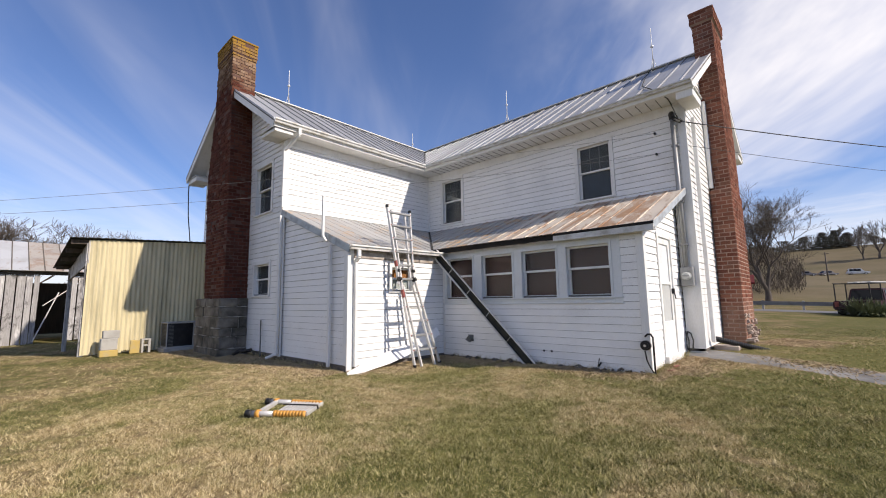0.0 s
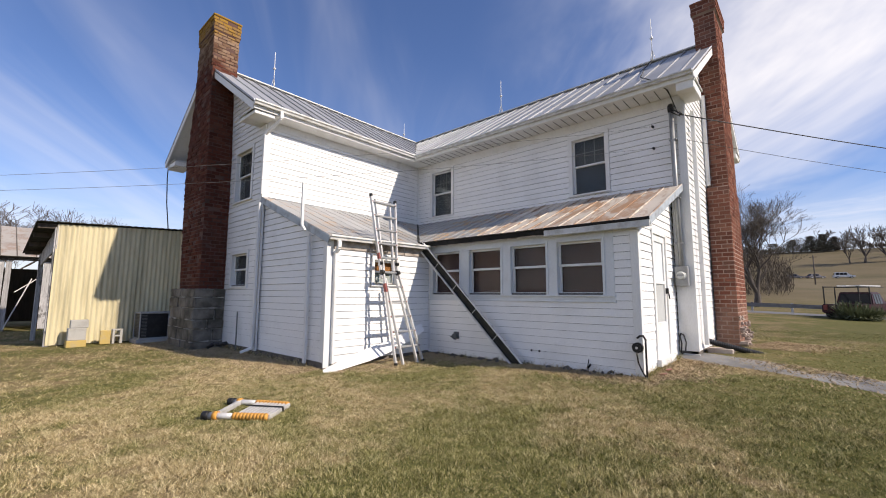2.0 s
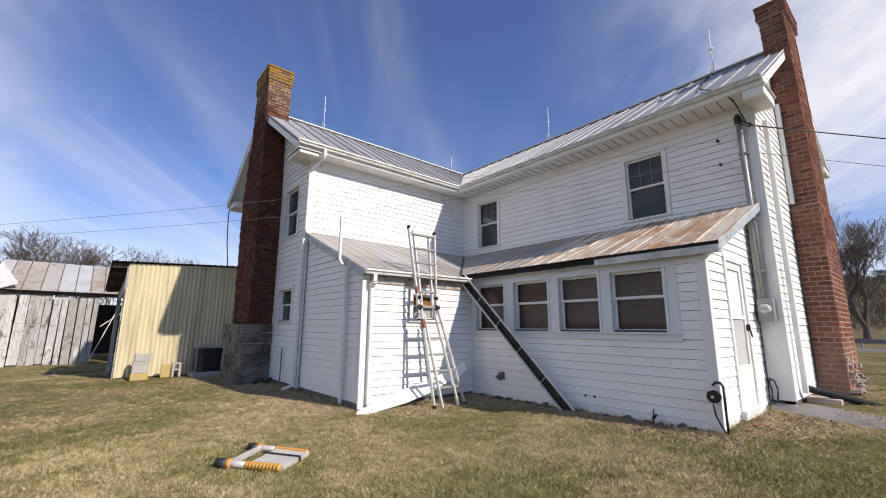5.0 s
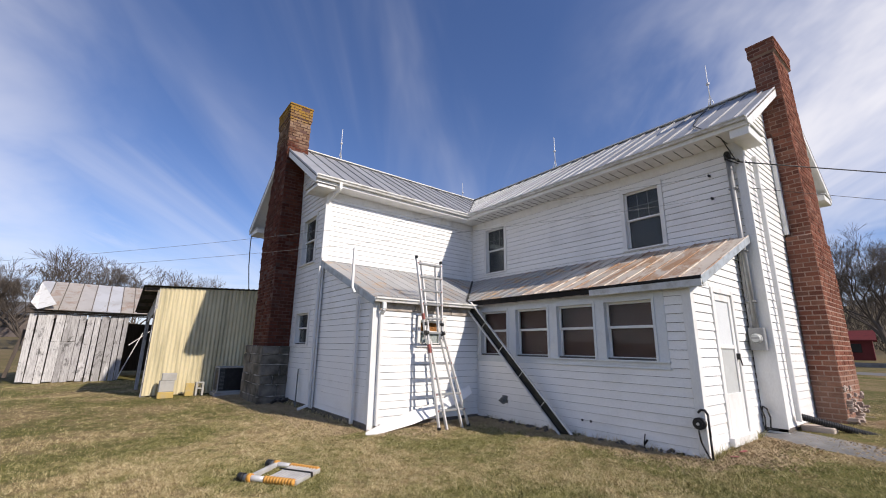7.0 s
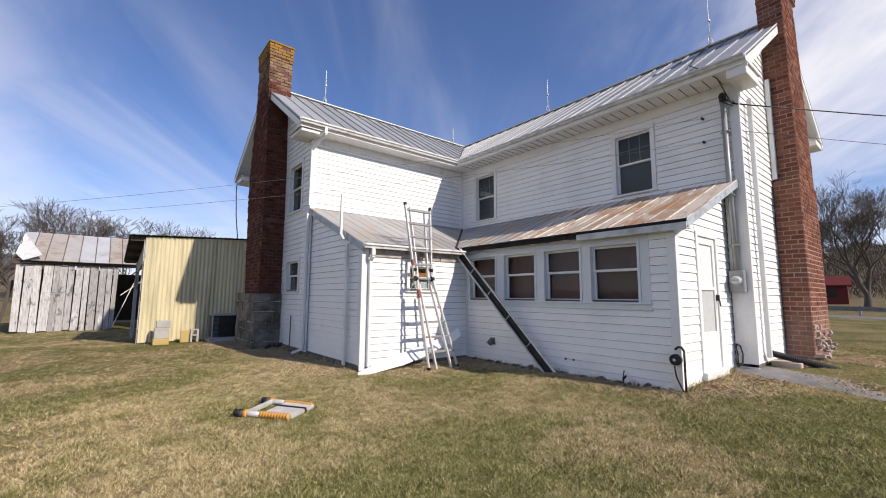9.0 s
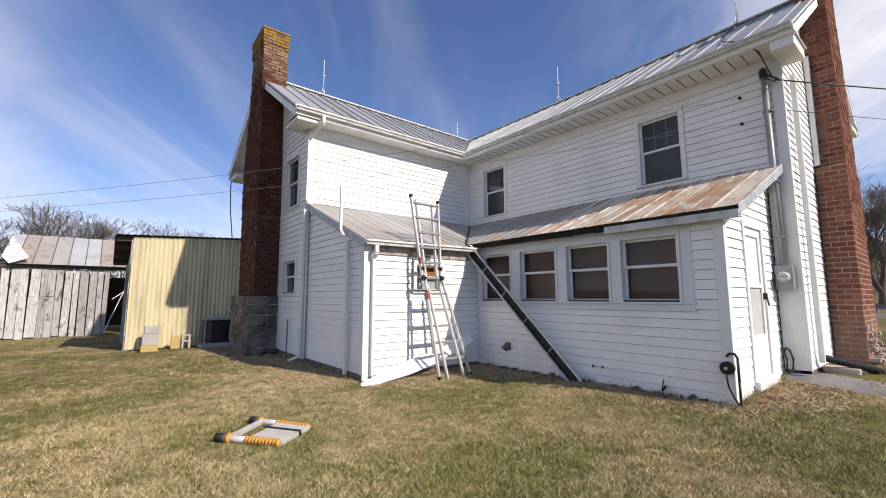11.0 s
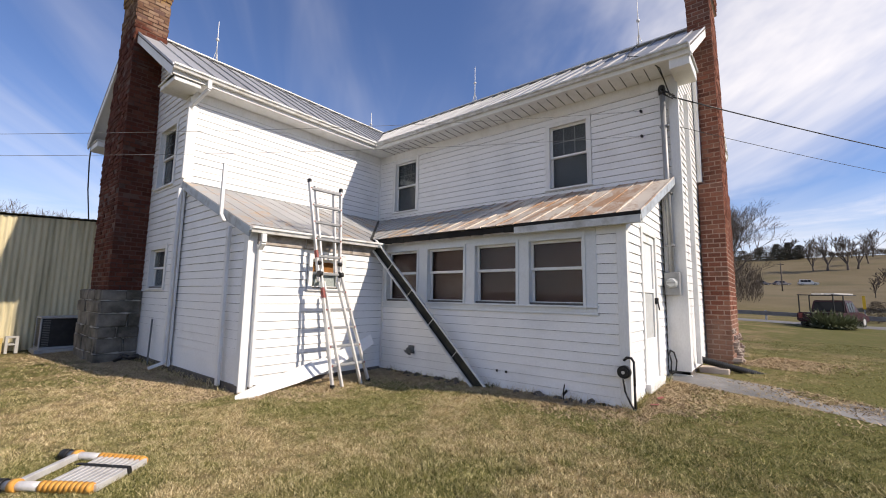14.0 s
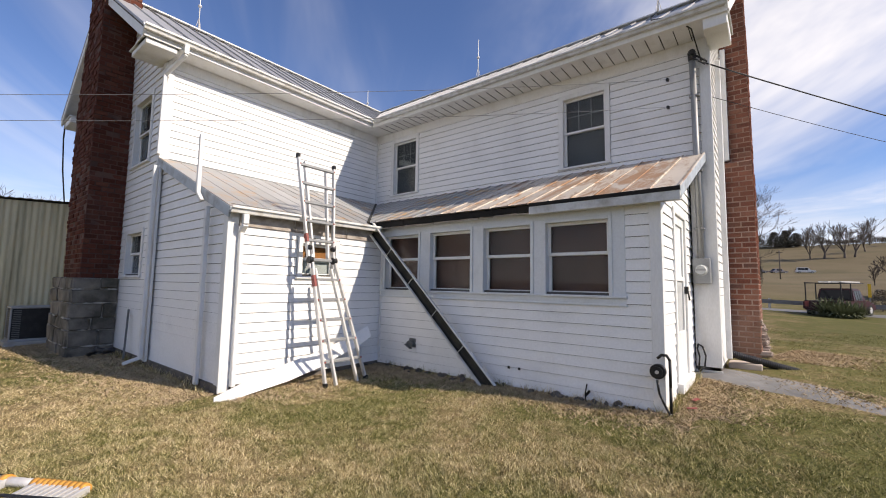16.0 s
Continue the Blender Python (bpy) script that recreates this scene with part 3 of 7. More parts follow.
def window(plane, u0, u1, z0, z1, parent, label, trim=0.085, grid=(1, 1), sill=True, mat=None, mid=None, name="window"):
    """A sash window; u0..z1 is the opening inside its casing."""
    mat = mat or M_TRIM
    w = thing(name, plane.at((u0 + u1) / 2, z0), label, "window")
    w.parent = parent
    w.location -= origin_of(parent)
    w["category"] = ""
    del w["category"]
    bm = bm_new()
    for a, b, c, d in ((u0 - trim, u0 + 0.004, z0 - 0.03, z1 + trim), (u1 - 0.004, u1 + trim, z0 - 0.03, z1 + trim), (u0 + 0.004, u1 - 0.004, z1 - 0.004, z1 + trim)):
        plane.box(bm, a, b, c, d, -0.135, 0.034, 0.003)
    part("casing", bm, mat, w)
    if sill:
        bm = bm_new()
        plane.box(bm, u0 - trim - 0.02, u1 + trim + 0.02, z0 - 0.07, z0 - 0.028, -0.11, 0.06, 0.006)
        part("sill", bm, mat, w)
    mid = mid if mid else (z0 + z1) / 2
    s = 0.042
    for nm, c, d, back in (("upper_sash", mid - 0.02, z1, -0.045), ("lower_sash", z0 - 0.028, mid + 0.02, -0.075)):
        bm = bm_new()
        for a, b, e, f in ((u0, u0 + s, c, d), (u1 - s, u1, c, d), (u0 + s, u1 - s, d - s, d), (u0 + s, u1 - s, c, c + s)):
            plane.box(bm, a, b, e, f, back - 0.03, back, 0.003)
        part(nm, bm, M_TRIM, w)
        nx, nz = grid if nm == "upper_sash" else (1, 1)
        if nx * nz == 1:
            bm = None
        else:
            bm = bm_new()
        for i in range(1, nx):
            x = u0 + s + (u1 - u0 - 2 * s) * i / nx
            plane.box(bm, x - 0.008, x + 0.008, c + s, d - s, back - 0.03, back - 0.022)
        for i in range(1, nz):
            x = c + s + (d - c - 2 * s) * i / nz
            plane.box(bm, u0 + s, u1 - s, x - 0.008, x + 0.008, back - 0.031, back - 0.023)
        if bm:
            part("muntin_grid", bm, M_SASH, w)
        bm = bm_new()
        plane.box(bm, u0 + s - 0.004, u1 - s + 0.004, c + s - 0.004, d - s + 0.004, back - 0.018, back - 0.014)
        g = part("pane", bm, M_GLASS, w)
        g.visible_shadow = False
    return w


# ---------------------------------------------------------------- ground
def smooth(a, b, x):
    t = np.clip((x - a) / (b - a), 0, 1)
    return t * t * (3 - 2 * t)


def ground_z(x, y):
    x, y = np.asarray(x, float), np.asarray(y, float)
    z = -0.03 - 0.012 * np.clip(-5 - y, 0, 6)
    z = z + 0.27 * np.exp(-((x - 8.4) ** 2 + (y - 2.2) ** 2) / (2 * 3.0**2)) * (1 - 0.0 * x)
    z = z - 0.12 * smooth(5.6, 9.0, -x) * (1 - smooth(-4, 6, y))
    z = z + 0.25 * smooth(6, 20, y) * (1 - smooth(4, 14, x))
    z = z + (0.051 * np.clip(y - 31, 0, 130) + 0.185 * np.clip(y - 161, 0, 72)) * smooth(30, 46, y) + 2.0 * smooth(120, 240, y) * np.sin(x * 0.012 + 1.0)
    z = z + 0.05 * np.clip(-x - 26, 0, 150) * smooth(26, 60, -x) * (1 - smooth(20, 60, y))
    return z


def gz(x, y):
    return float(ground_z(x, y))


def spaced(lo, hi, near_lo, near_hi, step):
    a = np.arange(near_lo, near_hi + 1e-6, step)
    left = near_lo - np.cumsum(step * 1.13 ** np.arange(1, 90))
    right = near_hi + np.cumsum(step * 1.13 ** np.arange(1, 90))
    return np.concatenate([left[left > lo][::-1], a, right[right < hi]])


def make_ground():
    xs, ys = spaced(-1800, 1800, -16, 16, 0.4), spaced(-1800, 1800, -14, 12, 0.4)
    gx, gy = np.meshgrid(xs, ys)
    zz = ground_z(gx, gy)
    near = np.exp(-(gx**2 + gy**2) / 900)
    zz = zz + near * 0.018 * (np.sin(gx * 1.9 + 0.6 * gy) * np.cos(gy * 1.4 - 0.3 * gx))
    verts = np.stack([gx, gy, zz], -1).reshape(-1, 3)
    nx, ny = len(xs), len(ys)
    i = np.arange(nx * ny).reshape(ny, nx)
    faces = np.stack([i[:-1, :-1], i[:-1, 1:], i[1:, 1:], i[1:, :-1]], -1).reshape(-1, 4)
    me = bpy.data.meshes.new("ground")
    me.from_pydata(verts.tolist(), [], faces.tolist())
    me.polygons.foreach_set("use_smooth", [True] * len(me.polygons))
    ob = link_mesh("ground", me, M_GROUND, None)
    return tagged(ob, "dormant straw-coloured lawn with green patches", "ground", kind="structure")


make_ground()

# ---------------------------------------------------------------- farmhouse
house = thing("farmhouse", (0, 0, 0), "white two-storey farmhouse with lapped siding and metal roof", "house")
XE, XP, YP = 7.6, 7.27, -2.29          # east walls of the main block and porch, porch front
XL, YG = 2.73, -5.0                    # lean-to side wall, gable and lean-to front
RY, RZ, EY, EZ = 2.63, 7.68, -0.6, 5.53  # main ridge and eave
RX, EX, WZ = -2.83, 0.45, 5.54         # wing ridge and eave
SL, SW = (RZ - EZ) / (RY - EY), (RZ - WZ) / (EX - RX)
XW, YN = -5.66, 5.26
P_main = Plane((0, 0, 0), (1, 0, 0), (0, -1, 0))
P_wing = Plane((0, 0, 0), (0, 1, 0), (1, 0, 0))
P_gable = Plane((0, YG, 0), (1, 0, 0), (0, -1, 0))
P_east = Plane((XE, 0, 0), (0, 1, 0), (1, 0, 0))
P_porch = Plane((0, YP, 0), (1, 0, 0), (0, -1, 0))
P_pside = Plane((XP, 0, 0), (0, 1, 0), (1, 0, 0))
P_lean = Plane((XL, 0, 0), (0, 1, 0), (1, 0, 0))
P_rear = Plane((0, YN, 0), (-1, 0, 0), (0, 1, 0))
P_west = Plane((XW, 0, 0), (0, -1, 0), (-1, 0, 0))

W1, W2 = (5.235, 6.02, 3.665, 4.965), (0.655, 1.44, 3.72, 5.06)
G1, G2 = (-1.5, -0.62, 1.5, 2.26), (-1.56, -0.64, 3.62, 4.86)
LW = (-3.9, -3.3, 1.52, 1.99)
PW = [(2.87, 3.66), (3.915, 4.715), (4.945, 5.705), (5.92, 6.73)]
PZ = (1.33, 2.235)
DR = (-1.46, -0.7, 0.24, 2.37)


def grown(o, m=0.09, low=0.07):
    return (o[0] - m, o[1] + m, o[2] - low, o[3] + m)


wall("wall", P_main, [(0, -0.3), (XE, -0.3), (XE, 5.45), (0, 5.45)], [W1, W2], house, [grown(W1), grown(W2), (-1, 9, -1, 3.3)], z_first=3.32)
wall("wall", P_wing, [(YG, -0.3), (0, -0.3), (0, 5.45), (YG, 5.45)], [], house, [(-9, 1, -1, 3.1 - 0.75)], z_first=2.35)
wall("wall", P_gable, [(XW, -0.3), (0, -0.3), (0, 5.5), (RX, RZ - 0.15), (XW, 5.5)], [G1, G2], house, [grown(G1), grown(G2), (-3.4, -2.1, -1, 6.2)], z_first=0.09)
wall("wall", P_east, [(0, -0.3), (YN, -0.3), (YN, 5.5), (RY, RZ - 0.15), (0, 5.5)], [], house, [(2.0, 3.2, -1, 6.2)], z_first=0.26)
wall("wall", P_porch, [(XL, -0.3), (XP, -0.3), (XP, 2.5), (XL, 2.5)], [(a, b, *PZ) for a, b in PW], house, [(2.745, 6.915, 1.19, 2.6)], z_first=0.03)
wall("wall", P_pside, [(YP, -0.3), (0, -0.3), (0, 3.42), (YP, 2.46)], [DR], house, [grown(DR, 0.08, 0.3)], z_first=0.06)
wall("wall", P_lean, [(YG + 0.03, -0.3), (YP, -0.3), (YP, 2.42), (YG + 0.03, 2.42)], [LW], house, [grown(LW)], z_first=0.06)
wall("wall", Plane((0, YG + 0.03, 0), (1, 0, 0), (0, -1, 0)), [(0.0, -0.3), (XL, -0.3), (XL, 2.36), (0.0, 3.4)], [], house, [], z_first=0.06)
wall("wall", P_rear, [(-XE, -0.3), (-XW, -0.3), (-XW, 5.45), (-XE, 5.45)], [], house, z_first=0.3, pitch=0.36)
wall("wall", P_west, [(-YN, -0.3), (-YG, -0.3), (-YG, 5.45), (-YN, 5.45)], [], house, z_first=0.3, pitch=0.36)

# floors and ceilings inside
bm = bm_new()
box(bm, XW + 0.12, XE - 0.12, 0.12, YN - 0.12, 2.75, 2.95)
box(bm, XW + 0.12, -0.12, YG + 0.12, 0.12, 2.75, 2.95)
box(bm, XL, XP - 0.12, YP + 0.12, -0.0, 0.15, 0.2)
part("floor_slab", bm, M_INTERIOR, house)
bm = bm_new()
box(bm, XW + 0.12, XE - 0.12, 0.12, YN - 0.12, 5.44, 5.5)
box(bm, XW + 0.12, -0.12, YG + 0.12, 0.12, 5.44, 5.5)
part("upper_ceiling", bm, M_INTERIOR, house)
bm = bm_new()
box(bm, XL + 0.02, XP - 0.14, -0.09, -0.02, 0.2, 3.2)
box(bm, 2.5, 2.53, YP + 0.12, -0.1, 0.2, 2.3)
part("porch_lining", bm, M_INTERIOR, house, "reddish brown inner wall of the enclosed porch")
bm = bm_new()
P_lean.box(bm, LW[0] - 0.01, LW[1] + 0.01, LW[2] - 0.05, 1.76, -0.126, -0.118)
part("backing", bm, M_FROST, house, "pale curtain behind the lower sash")
# windows
window(P_main, *W1, house, "dark double-hung window with a muntin grid above", grid=(3, 2))
window(P_main, *W2, house, "dark double-hung window with a muntin grid above", grid=(3, 2))
window(P_gable, *G1, house, "small double-hung window in the gable wall")
window(P_gable, *G2, house, "tall double-hung window in the gable wall", grid=(3, 2))
window(P_lean, *LW, house, "small lean-to window with an orange-brown blind", trim=0.08)
for a, b in PW:
    window(P_porch, a, b, *PZ, house, "porch sash window in pale grey frame", trim=0.04, sill=False, mat=M_GREYPAINT, mid=1.82)
for a, b, c, d in ((2.745, 2.83, 1.19, 2.42), (3.7, 3.875, 1.29, 2.275), (4.755, 4.905, 1.29, 2.275), (5.745, 5.88, 1.29, 2.275), (6.77, 6.915, 1.19, 2.42), (2.83, 6.77, 2.275, 2.42), (2.83, 6.77, 1.19, 1.29)):
    bm = bm_new()
    P_porch.box(bm, a, b, c, d, 0.0, 0.022, 0.003)
    part("window_band", bm, M_GREYPAINT, house, "pale grey painted boards round the porch windows")
bm = bm_new()
P_porch.box(bm, 2.745, 6.93, 1.27, 1.3, 0, 0.05, 0.004)
P_porch.box(bm, 2.745, 6.93, 1.175, 1.2, 0, 0.035, 0.004)
part("band_sill", bm, M_GREYPAINT, house)
# added brown panels that give the porch panes their reflected tone
for a, b in PW:
    bm = bm_new()
    P_porch.box(bm, a - 0.05, b + 0.05, PZ[0] - 0.05, PZ[1] + 0.05, -0.2, -0.19)
    part("reflection_panel", bm, M_REFLECT_BROWN, house, "brown panel standing in for reflections in the porch window")
# added grey panels in place of what these panes reflect
for pl, o in ((P_gable, G1), (P_gable, G2), (P_main, W1), (P_main, W2)):
    bm = bm_new()
    pl.box(bm, o[0] - 0.01, o[1] + 0.01, o[2] - 0.05, o[3] + 0.02, -0.122, -0.115)
    part("backing", bm, M_REFLECT_GREY, house, "dim grey panel behind the glass standing in for reflections")
M_DRAPE = worn("pale_drape", (0.4, 0.4, 0.39), (0.25, 0.25, 0.245), 0.9, 0, 6, 30)
for o, lo, tip in ((W2, 4.5, 0.32),):
    bm = bm_new()
    n, u0, u1 = 9, o[0] + 0.05, o[1] - 0.05
    for i in range(n):
        a, b = u0 + (u1 - u0) * i / n, u0 + (u1 - u0) * (i + 1) / n
        za, zb = (lo - tip * (0.5 - 0.5 * math.cos(3.0 * (u - u0) / (u1 - u0))) * 0.6 for u in (a, b))
        d = lambda u: -0.111 + 0.004 * math.sin(u * 60)
        prism(bm, [P_main.at(u, z, d(u) - 0.002) for u, z in ((a, za), (b, zb), (b, zb + 0.16), (a, za + 0.12))], [P_main.at(u, z, d(u)) for u, z in ((a, za), (b, zb), (b, zb + 0.16), (a, za + 0.12))])
    bmesh.ops.remove_doubles(bm, verts=bm.verts, dist=1e-4)
    part("sagging_curtain", bm, M_DRAPE, house, "pale sagging curtain behind the glass")
bm = bm_new()
P_lean.box(bm, LW[0] + 0.0, LW[1], 1.78, LW[3], -0.126, -0.118)
part("window_blind", bm, worn("orange_blind", (0.42, 0.17, 0.05), (0.3, 0.12, 0.04), 0.8), house)

# door
door = thing("door", P_pside.at(-1.08, 0.2), "white storm door with two glass panels", "")
door.parent = house
bm = bm_new()
for a, b, c, d in ((DR[0] - 0.08, DR[0], DR[2] - 0.1, DR[3] + 0.08), (DR[1], DR[1] + 0.08, DR[2] - 0.1, DR[3] + 0.08), (DR[0], DR[1], DR[3], DR[3] + 0.08)):
    P_pside.box(bm, a, b, c, d, -0.11, 0.036, 0.004)
part("door_casing", bm, M_TRIM, door)
bm = bm_new()
for a, b, c, d in ((DR[0], DR[0] + 0.1, DR[2], DR[3]), (DR[1] - 0.1, DR[1], DR[2], DR[3]), (DR[0] + 0.1, DR[1] - 0.1, DR[3] - 0.12, DR[3]), (DR[0] + 0.1, DR[1] - 0.1, 1.5, 1.56), (DR[0] + 0.1, DR[1] - 0.1, DR[2], 0.83)):
    P_pside.box(bm, a, b, c, d, -0.035, 0.01, 0.004)
part("door_leaf", bm, M_TRIM, door)
for c, d, m in ((1.56, DR[3] - 0.12, M_GREYPAINT), (0.83, 1.5, M_FROST)):
    bm = bm_new()
    P_pside.box(bm, DR[0] + 0.098, DR[1] - 0.098, c - 0.002, d + 0.002, -0.02, -0.012)
    part("pane", bm, m, door)
bm = bm_new()
P_pside.box(bm, DR[1] - 0.07, DR[1] - 0.03, 1.33, 1.43, 0.01, 0.06, 0.006)
tube(bm, P_pside.at(DR[1] - 0.05, 1.38, 0.05), P_pside.at(DR[1] - 0.05, 1.24, 0.07), 0.011)
part("door_handle", bm, M_BLACK, door, "black latch handle")
bm = bm_new()
P_pside.box(bm, DR[0] - 0.1, DR[1] + 0.1, DR[2] - 0.12, DR[2] - 0.0, 0.0, 0.09, 0.006)
part("threshold", bm, M_TRIM, door)


# corner boards
def board(name, boxes, mat=None, label=""):
    bm = bm_new()
    for b in boxes:
        box(bm, *b, 0.004)
    return part(name, bm, mat or M_TRIM, house, label)


board("corner_board", [(XP - 0.09, XP + 0.036, YP - 0.036, YP - 0.001, 0.02, 2.46), (XP + 0.001, XP + 0.033, YP - 0.001, YP + 0.09, 0.02, 2.46)])
board("corner_board", [(XL - 0.09, XL + 0.036, YG - 0.01, YG + 0.029, -0.02, 2.34), (XL + 0.001, XL + 0.033, YG + 0.029, YG + 0.13, -0.02, 2.34)])
board("corner_board", [(XL + 0.032, XL + 0.06, YP - 0.034, YP - 0.001, 0.1, 2.4)])
board("corner_board", [(-0.1, 0.03, YG - 0.04, YG - 0.008, 0.05, 5.25), (0.001, 0.033, YG - 0.008, YG + 0.1, 3.4, 5.25)])
board("corner_board", [(0.04, 0.13, YG - 0.05, YG - 0.01, 0.05, 3.36)])
board("corner_board", [(XP + 0.034, XE + 0.03, -0.045, -0.001, 0.25, 3.5), (XE - 0.12, XE + 0.03, -0.045, -0.001, 3.5, 5.22)], label="flat white panel at the corner behind the meter")
board("corner_board", [(-0.001, 0.045, -0.045, -0.001, 3.5, 5.2)])

# cornices: frieze, soffit, fascia
FZ = 5.36
board("frieze", [(0.03, XE, -0.03, -0.001, 5.17, FZ)])
board("frieze", [(0.001, 0.03, YG, -0.03, 5.17, FZ)])
board("soffit", [(-0.0, XE + 0.3, -0.56, 0.0, FZ, FZ + 0.03)])
board("soffit", [(0.0, 0.41, YG - 0.5, -0.56, FZ, FZ + 0.03)])
board("fascia", [(EX - 0.03, XE + 0.3, EY + 0.01, EY + 0.04, FZ + 0.002, EZ - 0.06)])
board("fascia", [(EX - 0.04, EX - 0.01, YG - 0.5, EY + 0.01, FZ + 0.002, WZ - 0.06)])
# soffit slats over the main wall
bm = bm_new()
x = 0.6
while x < XE:
    box(bm, x, x + 0.012, -0.5, -0.04, FZ - 0.006, FZ)
    x += 0.2
part("soffit_joint", bm, M_DARKMETAL, house)


def cornice_return(x0, x1, y0, y1, z0, z1, lid):
    bm = bm_new()
    box(bm, x0, x1, y0, y1, z0, z1, 0.01)
    part("cornice_return", bm, M_TRIM, house)
    bm = bm_new()
    box(bm, x0 - 0.03, x1 + 0.03, y0 - 0.03, y1 + 0.03, z1, z1 + 0.03, 0.006)
    part("return_cap", bm, M_OLDTRIM, house)


cornice_return(XE, XE + 0.3, EY + 0.05, 0.16, 5.2, 5.37, 0)
cornice_return(XE, XE + 0.3, YN - 0.16, YN + 0.55, 5.3, 5.45, 0)
cornice_return(-0.36, EX - 0.05, YG - 0.46, YG, 5.27, 5.36, 0)
cornice_return(RX * 2 - EX + 0.05, RX * 2 + 0.42, YG - 0.46, YG, 5.28, 5.42, 0)


# ---------------------------------------------------------------- roofs
def roof(name, outline, zfun, along, step, mat, thick=0.03, rib=0.022, rib_h=0.036, start=0.0, label="", other=None, other_to=0.0):
    """Metal sheets side by side, each an object with its raised seam. outline: plan points; along: 'x' or 'y', the way that the seams are counted."""
    k = 0 if along == "x" else 1
    bm = bm_new()
    prism(bm, [(x, y, zfun(x, y) - thick - 0.03) for x, y in outline], [(x, y, zfun(x, y) - thick) for x, y in outline])
    r = part(name, bm, M_DARKWOOD, house, label)
    lo, hi = min(p[k] for p in outline), max(p[k] for p in outline)
    c = lo + start
    while c < hi:
        strip = clip(clip(outline, *((-1, 0) if k == 0 else (0, -1)), -c), *((1, 0) if k == 0 else (0, 1)), c + step)
        if len(strip) >= 3 and area(strip) > 0.002:
            bm = bm_new()
            dz = random.uniform(-0.004, 0.004)
            prism(bm, [(x, y, zfun(x, y) - thick + 0.001) for x, y in strip], [(x, y, zfun(x, y) - 0.012 + dz) for x, y in strip])
            for off in (0.0, step * 0.5) if rib_h < 0.018 else (0.0,):
                seam = clip(clip(strip, *((-1, 0) if k == 0 else (0, -1)), -(c + off)), *((1, 0) if k == 0 else (0, 1)), c + off + rib)
                if len(seam) >= 3 and area(seam) > 1e-4:
                    prism(bm, [(x, y, zfun(x, y) - 0.014) for x, y in seam], [(x, y, zfun(x, y) + rib_h - 0.012) for x, y in seam])
            part("roof_panel", bm, other if other and c + step * random.uniform(0.3, 1.2) < other_to else mat, r)
        c += step
    return r


z_ms = lambda x, y: EZ + SL * (y - EY)
z_mn = lambda x, y: RZ - SL * (y - RY)
z_we = lambda x, y: WZ + SW * (EX - x)
z_ww = lambda x, y: RZ - SW * (RX - x)
XR = XE + 0.32
roof("roof", [(EX, EY), (XR, EY), (XR, RY), (RX, RY)], z_ms, "x", 0.42, M_ROOF, label="galvanised standing seam roof of the main block")
roof("roof", [(XW - 0.4, RY), (XR, RY), (XR, YN + 0.6), (XW - 0.4, YN + 0.6)], z_mn, "x", 0.84, M_ROOF)
roof("roof", [(EX, YG - 0.52), (EX, EY), (RX, RY), (RX, YG - 0.52)], z_we, "y", 0.42, M_ROOF, label="galvanised standing seam roof of the wing")
roof("roof", [(RX, YG - 0.52), (RX, RY), (2 * RX - EX, RY), (2 * RX - EX, YG - 0.52)], z_ww, "y", 0.84, M_ROOF)
z_lean = lambda x, y: 3.53 - 0.405 * x
z_porch = lambda x, y: 3.53 + 0.42 * y
XLE, YPE, XPE = 2.86, -2.43, 7.52
vx = 0.42 * -YPE / 0.405
roof("roof", [(0.0, -5.04), (XLE, -5.04), (XLE, YPE), (vx, YPE), (0.0, 0.0)], z_lean, "y", 0.6, M_LEANROOF, rib_h=0.008, label="rust-streaked metal lean-to roof")
roof("roof", [(0.0, 0.0), (vx, YPE), (XPE, YPE), (XPE, 0.0)], z_porch, "x", 0.6, M_PORCHROOF, rib_h=0.016, label="rust-streaked metal porch roof", other=M_LEANROOF, other_to=4.4)
# ridge caps and valley
bm = bm_new()
beam(bm, (RX, RY, RZ + 0.005), (XR, RY, RZ + 0.005), 0.2, 0.03)
beam(bm, (RX, YG - 0.52, RZ + 0.005), (RX, RY, RZ + 0.005), 0.2, 0.03)
part("ridge_cap", bm, M_GUTTER, house)
bm = bm_new()
beam(bm, (0.02, -0.02, 3.525), (vx, YPE, z_porch(0, YPE) + 0.004), 0.05, 0.02)
part("valley_flashing", bm, M_DARKMETAL, house)
bm = bm_new()
beam(bm, (EX, EY, EZ - 0.02), (RX, RY, RZ - 0.0), 0.08, 0.03)
part("valley_flashing", bm, M_DARKMETAL, house)


# rake boards
def rake(p, q, w, h, mat=None, drop=None):
    bm = bm_new()
    d = (h / 2 + 0.02) if drop is None else drop
    beam(bm, Vector(p) - Vector((0, 0, d)), Vector(q) - Vector((0, 0, d)), w, h, bevel=0.004)
    return part("rake_board", bm, mat or M_TRIM, house)


